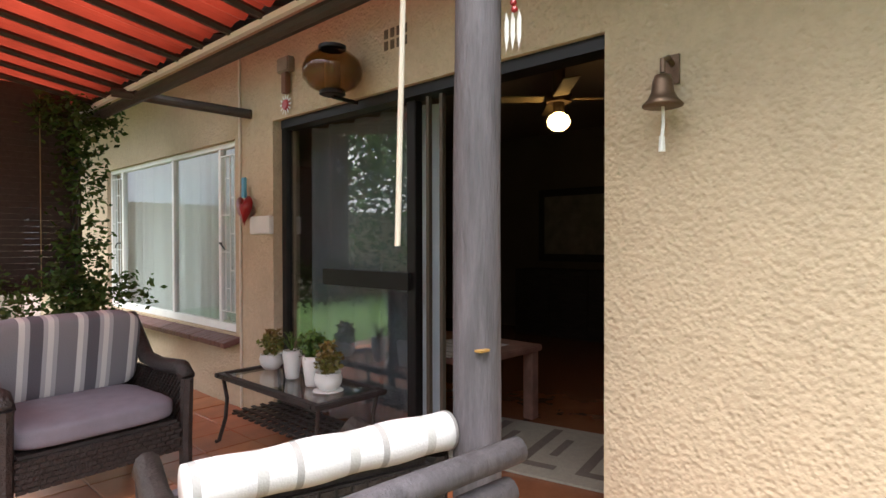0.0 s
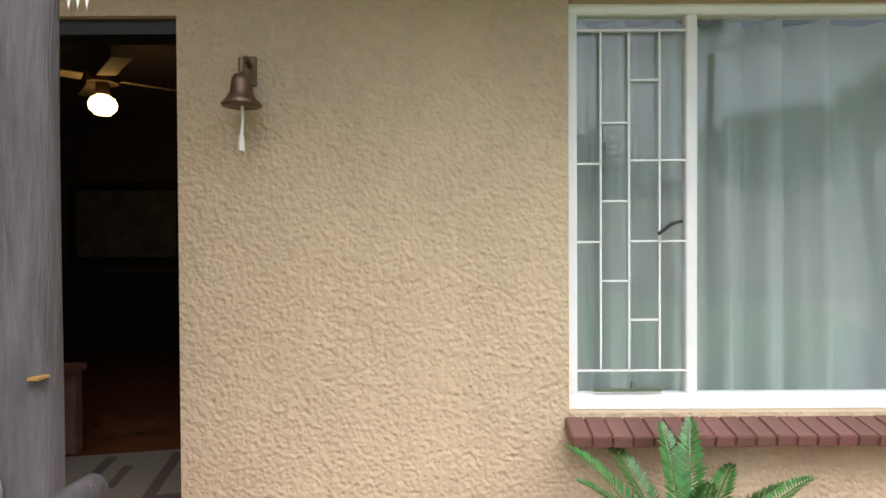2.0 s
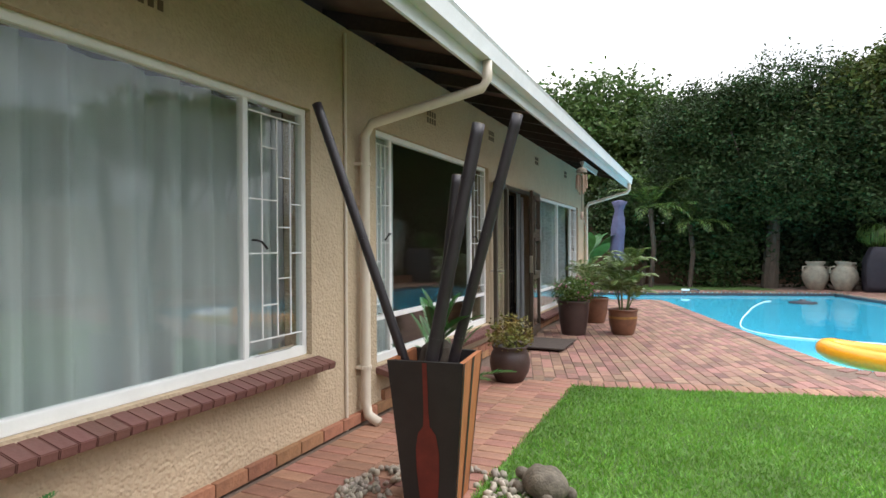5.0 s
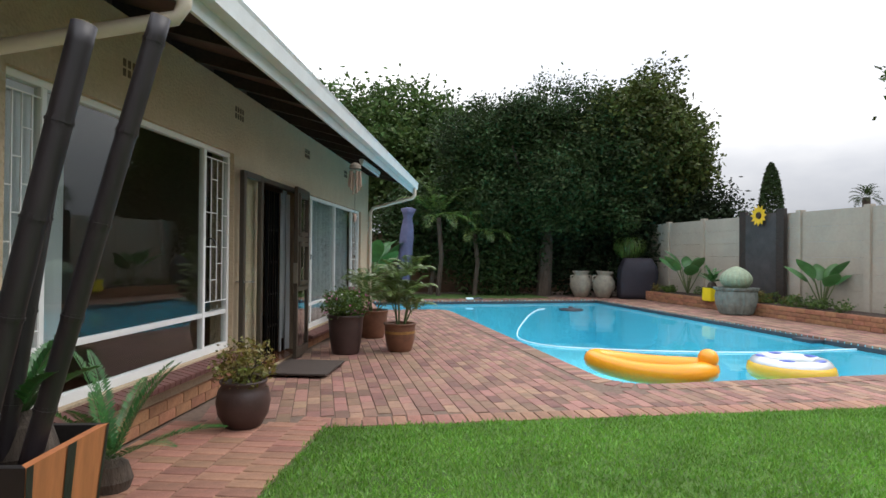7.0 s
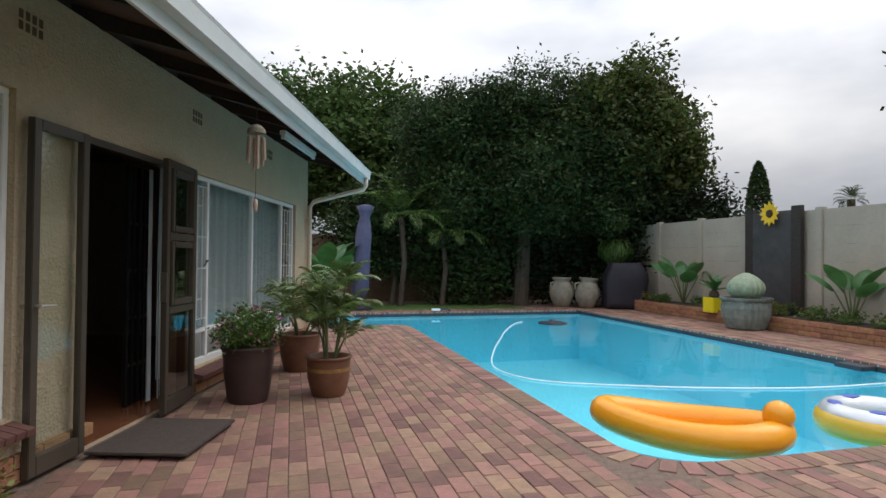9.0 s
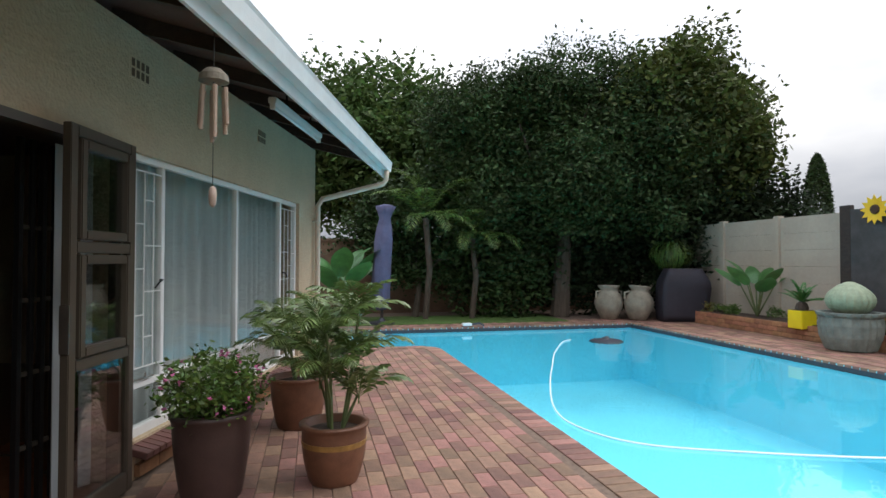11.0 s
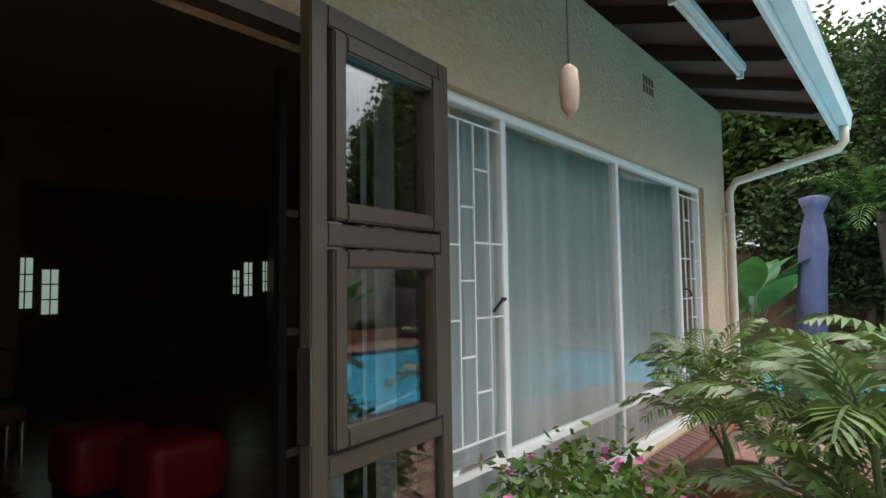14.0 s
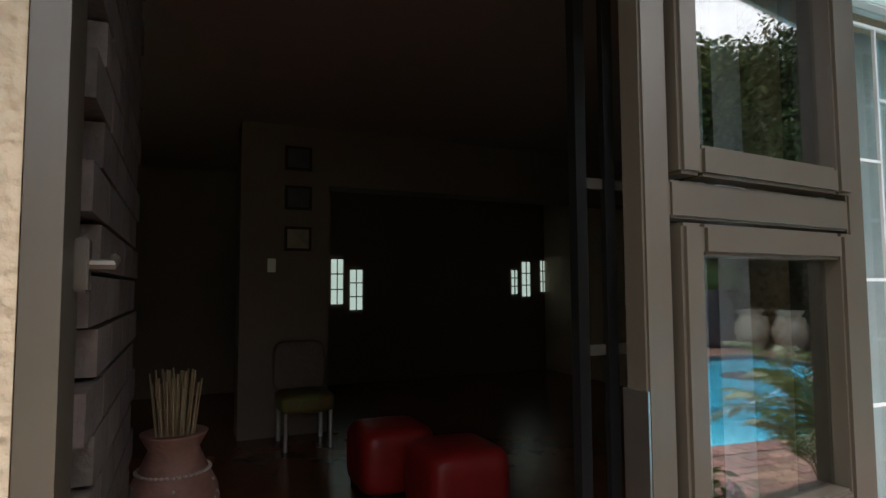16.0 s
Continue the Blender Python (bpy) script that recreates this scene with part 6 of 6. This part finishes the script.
# ---------- inside the house ----------
fn = thing("ceiling_fan", (-1.8, -1.33, 2.6), "ceiling fan with a lit globe lamp, blades at rest", "ceiling fan")
bm = B()
cyl(bm, (-1.8, -1.33, 2.44), (-1.8, -1.33, 2.78), 0.05)
cyl(bm, (-1.8, -1.33, 2.37), (-1.8, -1.33, 2.44), 0.10)
cyl(bm, (-1.8, -1.33, 2.29), (-1.8, -1.33, 2.37), 0.045)
part("motor", bm, M_BRASS, fn)
for k in range(4):
    a = k * math.pi / 2 + 0.7
    bm = B()
    box(bm, 0.12, 0.62, -0.06, 0.06, -0.004, 0.004, Matrix.Translation((-1.8, -1.33, 2.40)) @ Matrix.Rotation(a, 4, 'Z') @ Matrix.Rotation(0.15, 4, 'X'), bevel=0.003)
    part("blade", bm, M_STICK, fn)
bm = B()
lathe(bm, [(0.035, 2.29), (0.075, 2.265), (0.092, 2.225), (0.085, 2.19), (0.05, 2.155), (0.0, 2.145)], (-1.8, -1.33, 0), 20)
part("globe", bm, M_LAMP, fn, "warm glowing glass globe", smooth=True)
rg2 = thing("patterned_rug", (-0.75, -0.75, 0.02), "beige and brown geometric rug inside the sliding door", "rug")
RM = Matrix.Translation((-0.78, -0.72, 0)) @ Matrix.Rotation(0.2, 4, 'Z')
bm = B()
box(bm, -0.42, 0.42, -0.55, 0.55, 0.022, 0.034, RM)
part("base", bm, M_RUGL, rg2)
bm = B()
for k in range(3):
    y = -0.5 + 0.36 * k
    box(bm, -0.36, 0.30, y, y + 0.06, 0.0345, 0.0365, RM)
    box(bm, 0.24, 0.30, y + 0.06, y + 0.24, 0.0345, 0.0365, RM)
    box(bm, -0.2, 0.1, y + 0.14, y + 0.19, 0.0345, 0.0365, RM)
part("pattern", bm, M_RUGD, rg2)
dt = thing("wooden_table", (-0.9, -1.7, 0.02), "low red-brown wooden table with a striped runner", "table")
bm = B()
box(bm, -1.3, -0.5, -2.2, -1.15, 0.50, 0.545, bevel=0.008)
part("tabletop", bm, M_VASE, dt)
for x in (-1.24, -0.56):
    for y in (-2.14, -1.21):
        bm = B()
        box(bm, x - 0.04, x + 0.04, y - 0.04, y + 0.04, 0.02, 0.5, bevel=0.006)
        part("leg", bm, M_VASE, dt)
bm = B()
box(bm, -1.1, -0.48, -1.75, -1.3, 0.548, 0.552)
ob = part("table_runner", bm, M_STRIPEW)
tagged(ob, "striped white cloth runner on the wooden table", "table runner")
mi = thing("framed_mirror", (-4.6, -3.0, 1.6), "dark framed picture on the room's back wall", "picture")
bm = B()
box(bm, -4.82, -4.78, -3.5, -2.1, 1.0, 2.0, bevel=0.004)
part("frame", bm, M_DARKWOOD, mi)
bm = B()
box(bm, -4.779, -4.775, -3.4, -2.2, 1.1, 1.9)
part("picture", bm, M_STONE, mi)
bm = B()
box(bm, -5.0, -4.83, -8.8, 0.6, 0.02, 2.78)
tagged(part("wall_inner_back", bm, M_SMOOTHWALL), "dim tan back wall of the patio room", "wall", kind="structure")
sdb = thing("sideboard", (-4.5, -2.7, 0.02), "dark wooden sideboard along the back wall", "cabinet")
bm = B()
box(bm, -4.82, -4.35, -3.6, -1.9, 0.02, 0.9, bevel=0.01)
part("body", bm, M_DARKWOOD, sdb)
for k in range(3):
    bm = B()
    box(bm, -4.348, -4.33, -3.55 + 0.56 * k, -3.03 + 0.56 * k, 0.1, 0.85, bevel=0.006)
    part("door", bm, M_DARKWOOD, sdb)

# pool room: face-brick pier, vase, ottomans, pillar with pictures
bp = thing("brick_pier", (-0.8, 7.95, 0.02), "dark face-brick pier inside the pool door", "pier", "", "structure")
for k in range(27):
    bm = B()
    for j in range(4):
        x0 = -1.33 + 0.24 * j + (0.12 if k % 2 else 0)
        box(bm, x0, x0 + 0.228, 7.815, 8.12, 0.03 + 0.094 * k, 0.03 + 0.094 * k + 0.084)
    part("brick_course", bm, M_FACE, bp)
vs = thing("clay_vase", (-0.72, 8.27, 0.02), "carved red clay floor vase holding dry sticks", "vase")
bm = B()
lathe(bm, [(0.08, 0), (0.10, 0.02), (0.135, 0.28), (0.14, 0.48), (0.125, 0.66), (0.085, 0.78), (0.07, 0.83), (0.092, 0.89), (0.095, 0.90), (0.07, 0.90), (0.055, 0.8)], (-0.72, 8.27, 0.02), 28)
part("body", bm, M_VASE, vs, smooth=True)
bm = B()
for q in range(4):
    for k in range(40):
        a = 2 * math.pi * k / 40
        z = 0.74 - 0.05 * q - (0.05 * abs(math.sin(2.5 * a)) if q else 0)
        r = 0.100 + 0.012 * q
        bmesh.ops.create_icosphere(bm, subdivisions=0, radius=0.008, matrix=Matrix.Translation((-0.72 + r * math.cos(a), 8.27 + r * math.sin(a), 0.02 + z)))
part("beading", bm, M_VASEW, vs, "pale raised beading")
st = thing("dry_sticks", (-0.72, 8.27, 0.9), "bundle of dry straw-coloured sticks in the vase", "sticks")
for k in range(44):
    a, r = 2.4 * k, 0.014 + 0.0009 * k
    bm = B()
    tube(bm, [(-0.72 + 0.4 * r * math.cos(a), 8.27 + 0.4 * r * math.sin(a), 0.55), (-0.72 + 1.5 * r * math.cos(a), 8.27 + 1.5 * r * math.sin(a), 1.12 + 0.03 * math.sin(7 * k))], 0.0032, 5)
    part("stick", bm, M_STICK, st)
# the vase stands well inside the room, beside the pier
vs.location, vs.scale = (-1.6, 8.24, 0.02), (1.25, 1.25, 0.845)
st.location, st.scale = (-1.6, 8.24, 0.76), (1.25, 1.25, 1.0)
for k, (x, y) in enumerate(((-2.15, 9.66), (-2.75, 9.48))):
    o = thing("ottoman", (x, y, 0.02), "red leather cube ottoman on the tile floor", "ottoman", "red ottomans")
    bm = B()
    pillow(bm, x - 0.24, x + 0.24, y - 0.24, y + 0.24, 0.06, 0.46)
    part("cushion", bm, M_REDFAB, o, smooth=True)
    bm = B()
    box(bm, x - 0.2, x + 0.2, y - 0.2, y + 0.2, 0.02, 0.08)
    part("foot", bm, M_BLACK, o)
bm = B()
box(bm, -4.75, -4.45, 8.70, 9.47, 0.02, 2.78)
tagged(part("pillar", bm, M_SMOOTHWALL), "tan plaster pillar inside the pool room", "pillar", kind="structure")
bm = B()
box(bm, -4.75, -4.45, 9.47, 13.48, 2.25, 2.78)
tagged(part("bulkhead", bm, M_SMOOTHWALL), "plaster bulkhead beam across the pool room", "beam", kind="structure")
for k, z in enumerate((2.48, 2.12, 1.75)):
    p = thing("small_picture", (-4.44, 9.2, z), "small dark framed picture on the pillar", "picture", "pictures on the pillar")
    bm = B()
    box(bm, -4.447, -4.43, 9.07, 9.31, z - 0.11, z + 0.11, bevel=0.003)
    part("frame", bm, M_BLACK, p)
    bm = B()
    box(bm, -4.429, -4.426, 9.095, 9.285, z - 0.085, z + 0.085)
    part("image", bm, M_STONE if k == 2 else M_SLATE, p)
p = thing("light_switch", (-4.44, 8.96, 1.5), "white light switch on the pillar", "switch")
bm = B()
box(bm, -4.447, -4.435, 8.93, 9.00, 1.45, 1.57, bevel=0.003)
part("plate", bm, M_CERAM, p)
bc = thing("patterned_chair", (-4.1, 9.2, 0.02), "small patterned upholstered chair beside the pillar", "chair")
bm = B()
pillow(bm, -4.35, -3.9, 8.98, 9.42, 0.3, 0.46)
part("seat", bm, M_BUSHRED, bc, smooth=True)
bm = B()
pillow(bm, -4.42, -4.32, 8.98, 9.42, 0.42, 0.85)
part("backrest", bm, M_RUGD, bc, smooth=True)
for x in (-4.32, -3.94):
    for y in (9.02, 9.38):
        bm = B()
        cyl(bm, (x, y, 0.02), (x, y, 0.32), 0.018)
        part("leg", bm, M_STEEL, bc)
# small far windows: glowing panes on the solid wall stand for daylight
for y, w, z0, z1 in ((10.07, 0.16, 1.08, 1.70), (10.33, 0.17, 1.0, 1.56), (12.87, 0.10, 1.19, 1.57), (13.06, 0.14, 1.15, 1.70), (13.40, 0.07, 1.22, 1.72)):
    wnd = thing("far_window", (-6.89, y, z0), "small leaded window on the dark far wall, pane glowing for daylight", "window", "far windows", "structure")
    bm = B()
    box(bm, -6.894, -6.887, y, y + w, z0, z1)
    part("pane", bm, M_GLOWPANE, wnd)
    bm = B()
    for k in range(4):
        z = z0 + (z1 - z0) * k / 3
        box(bm, -6.887, -6.872, y - 0.01, y + w + 0.01, z - 0.008, z + 0.008)
    box(bm, -6.887, -6.872, y + w / 2 - 0.006, y + w / 2 + 0.006, z0, z1)
    part("glazing_bar", bm, M_BLACK, wnd)
# gate lock fittings on the door jamb
lk = thing("gate_latch", (-0.05, 8.11, 1.4), "grey metal gate latch fixed to the door jamb", "latch")
bm = B()
box(bm, -0.20, -0.165, 8.110, 8.130, 1.31, 1.39, bevel=0.003)
tube(bm, [(-0.18, 8.125, 1.35), (-0.18, 8.16, 1.35), (-0.20, 8.16, 1.36)], 0.009, 8)
part("latch", bm, M_BRONZE, lk)


# ---------- bricks, tiles and other pieces ----------
def brick_mesh(l, w, h, material, name="brick"):
    bm = B()
    box(bm, -l / 2, l / 2, -w / 2, w / 2, -h / 2, h / 2)
    bmesh.ops.bevel(bm, geom=[e for e in bm.edges if all(v.co.z > 0 for v in e.verts)], offset=0.004, segments=1, affect='EDGES')
    me = bpy.data.meshes.new(name)
    bm.to_mesh(me)
    bm.free()
    me.materials.append(material)
    return me


def lay(owner, spots, l, w, h, material, near, name="brick", rest="paving_rest"):
    """Lay pieces: those that near() picks are objects of their own, up to 300; the rest is one mesh."""
    me = brick_mesh(l, w, h, material, name)
    spots = sorted(spots, key=near)
    for x, y, z, r in spots[:300]:
        ob = new(name, me)
        ob.parent = owner
        ob.matrix_basis = Matrix.Translation(-ORG[owner.name]) @ pose(x, y, z, random.uniform(-.5, .5), random.uniform(-.5, .5), math.degrees(r) + random.uniform(-.8, .8))
    if spots[300:]:
        co = np.array([v.co for v in me.vertices])
        tri = [tuple(p.vertices) for p in me.polygons]
        verts, faces = [], []
        for x, y, z, r in spots[300:]:
            a = r + random.uniform(-.012, .012)
            c, s = math.cos(a), math.sin(a)
            o = len(verts)
            zz = z + random.uniform(-.002, .002)
            verts += [(x + c * p[0] - s * p[1], y + s * p[0] + c * p[1], zz + p[2]) for p in co]
            faces += [tuple(o + i for i in q) for q in tri]
        m2 = bpy.data.meshes.new(rest)
        base = ORG[owner.name]
        m2.from_pydata([(v[0] - base.x, v[1] - base.y, v[2] - base.z) for v in verts], [], faces)
        m2.materials.append(material)
        ob = new(rest, m2)
        ob.parent = owner
        ob["kind"] = "stuff"


# pool deck in running bond, turned with the pool
deck = thing("pool_deck", (2.0, 9.0, -0.03), "worn red-brown brick paving round the pool", "paving", "", "structure")
spots = []
PW, PL = 0.112, 0.226
for iu in range(0, 130):
    u = -0.6 + PW * iu
    for iv in range(0, 62):
        v = 5.75 + PL * (iv + (0.5 if iu % 2 else 0)) + 0.03 * math.sin(iu * 1.7)
        x, y, _ = uv(u, v)
        inside_pool = (U0 - 0.30 < u < U1 + 0.30 and V0 - 0.30 < v < V1 + 0.35) or (BAYU - 0.3 < u <= U0 and BAYV - 0.3 < v < V1 + 0.35)
        if x < 0.14 or inside_pool or v > 18.0 or u > BU0 - 0.1 or (v < 5.75 - 0.054 * (u - 2.97) + 0.25) or (x < LAWN_X0 and y < 6.45):
            continue
        if v > 17.7 and 3.4 < u < 9.7:
            continue
        spots.append((x, y, -0.021, A + math.pi / 2))
lay(deck, spots, PL - 0.006, PW - 0.0055, 0.05, M_BRICK, lambda s: (s[0] - 1.8) ** 2 + (s[1] - 9.4) ** 2)
# brick coping round the pool, laid crosswise
cop = thing("pool_coping", (4, 8, -0.03), "red-brown brick coping along the pool edge", "coping", "", "structure")
spots = []
out = pool_outline(0.11)
for i in range(len(out)):
    a, b = Vector(out[i]), Vector(out[(i + 1) % len(out)])
    L = (b - a).length
    n = max(1, round(L / 0.115))
    for k in range(n):
        p = a + (b - a) * ((k + 0.5) / n)
        q = uv(p.x, p.y)
        spots.append((q.x, q.y, -0.019, A + math.atan2((b - a).y, (b - a).x) + math.pi / 2))
lay(cop, spots, 0.222, 0.104, 0.05, M_BRICK, lambda s: (s[0] - 3.0) ** 2 + (s[1] - 9.0) ** 2)
# soldier row along the lawn
edge = thing("lawn_edging", (3, 6.8, -0.03), "row of brick edging beside the lawn", "edging", "", "structure")
spots = []
for k in range(78):
    u = 2.95 + 0.115 * k
    v = 5.75 - 0.054 * (u - 2.97) + 0.12
    p = uv(u, v)
    spots.append((p.x, p.y, -0.019, A + math.pi / 2 - 0.054))
for k in range(38):
    spots.append((LAWN_X0 - 0.12, 2.3 + 0.115 * k, -0.019, 0.0))
lay(edge, spots, 0.222, 0.104, 0.05, M_PATHBRICK, lambda s: s[1])
# path along the house, square to it
path = thing("brick_path", (0.6, 4, -0.03), "red-brown brick path along the house wall", "path", "", "structure")
spots = []
for i in range(5):
    for k in range(80):
        x, y = 0.06 + 0.115 + 0.235 * i, -1.0 + 0.113 * k
        if y > 6.4 or x > LAWN_X0 - 0.24:
            continue
        if y < 0.25:
            continue
        spots.append((x, y + (0.05 if i % 2 else 0), -0.021, 0.0))
lay(path, spots, 0.227, 0.106, 0.05, M_PATHBRICK, lambda s: abs(s[1] - 4.5))
# terracotta tiles on the patio
pat = thing("patio_floor", (1.5, -2.5, -0.03), "glossy terracotta tile floor of the patio", "floor", "", "structure")
spots = []
for i in range(14):
    for k in range(15):
        spots.append((0.16 + 0.31 * i, -0.05 - 0.31 * k + 0.1, -0.019, 0.0))
lay(pat, spots, 0.303, 0.303, 0.05, M_TERRA, lambda s: s[0] + abs(s[1] + 1), "tile")
# plinth bricks at the foot of the wall
pln = thing("plinth", (0.02, 4, 0), "weathered orange-brown brick plinth along the wall foot", "plinth", "", "structure")
spots = []
y = 1.0
while y < 13.6:
    if not 8.0 < y < 9.6:
        for r in range(1 if y < 4.8 else 2):
            spots.append((0.012, y + (0.11 if r else 0), 0.055 + 0.082 * r, math.pi / 2))
    y += 0.232
lay(pln, spots, 0.222, 0.05, 0.075, M_PLINTH, lambda s: abs(s[1] - 6))
# brick edge of the raised bed
bed = thing("bed_edge", uv(BU0, 10, 0), "low brick retaining edge of the raised bed", "edging", "", "structure")
spots = []
for r in range(3):
    for k in range(52):
        p = uv(BU0 + 0.05, 5.2 + 0.232 * k + (0.116 if r % 2 else 0))
        spots.append((p.x, p.y, 0.045 + 0.088 * r, A + math.pi / 2))
lay(bed, spots, 0.222, 0.106, 0.08, M_PLINTH, lambda s: -s[1])
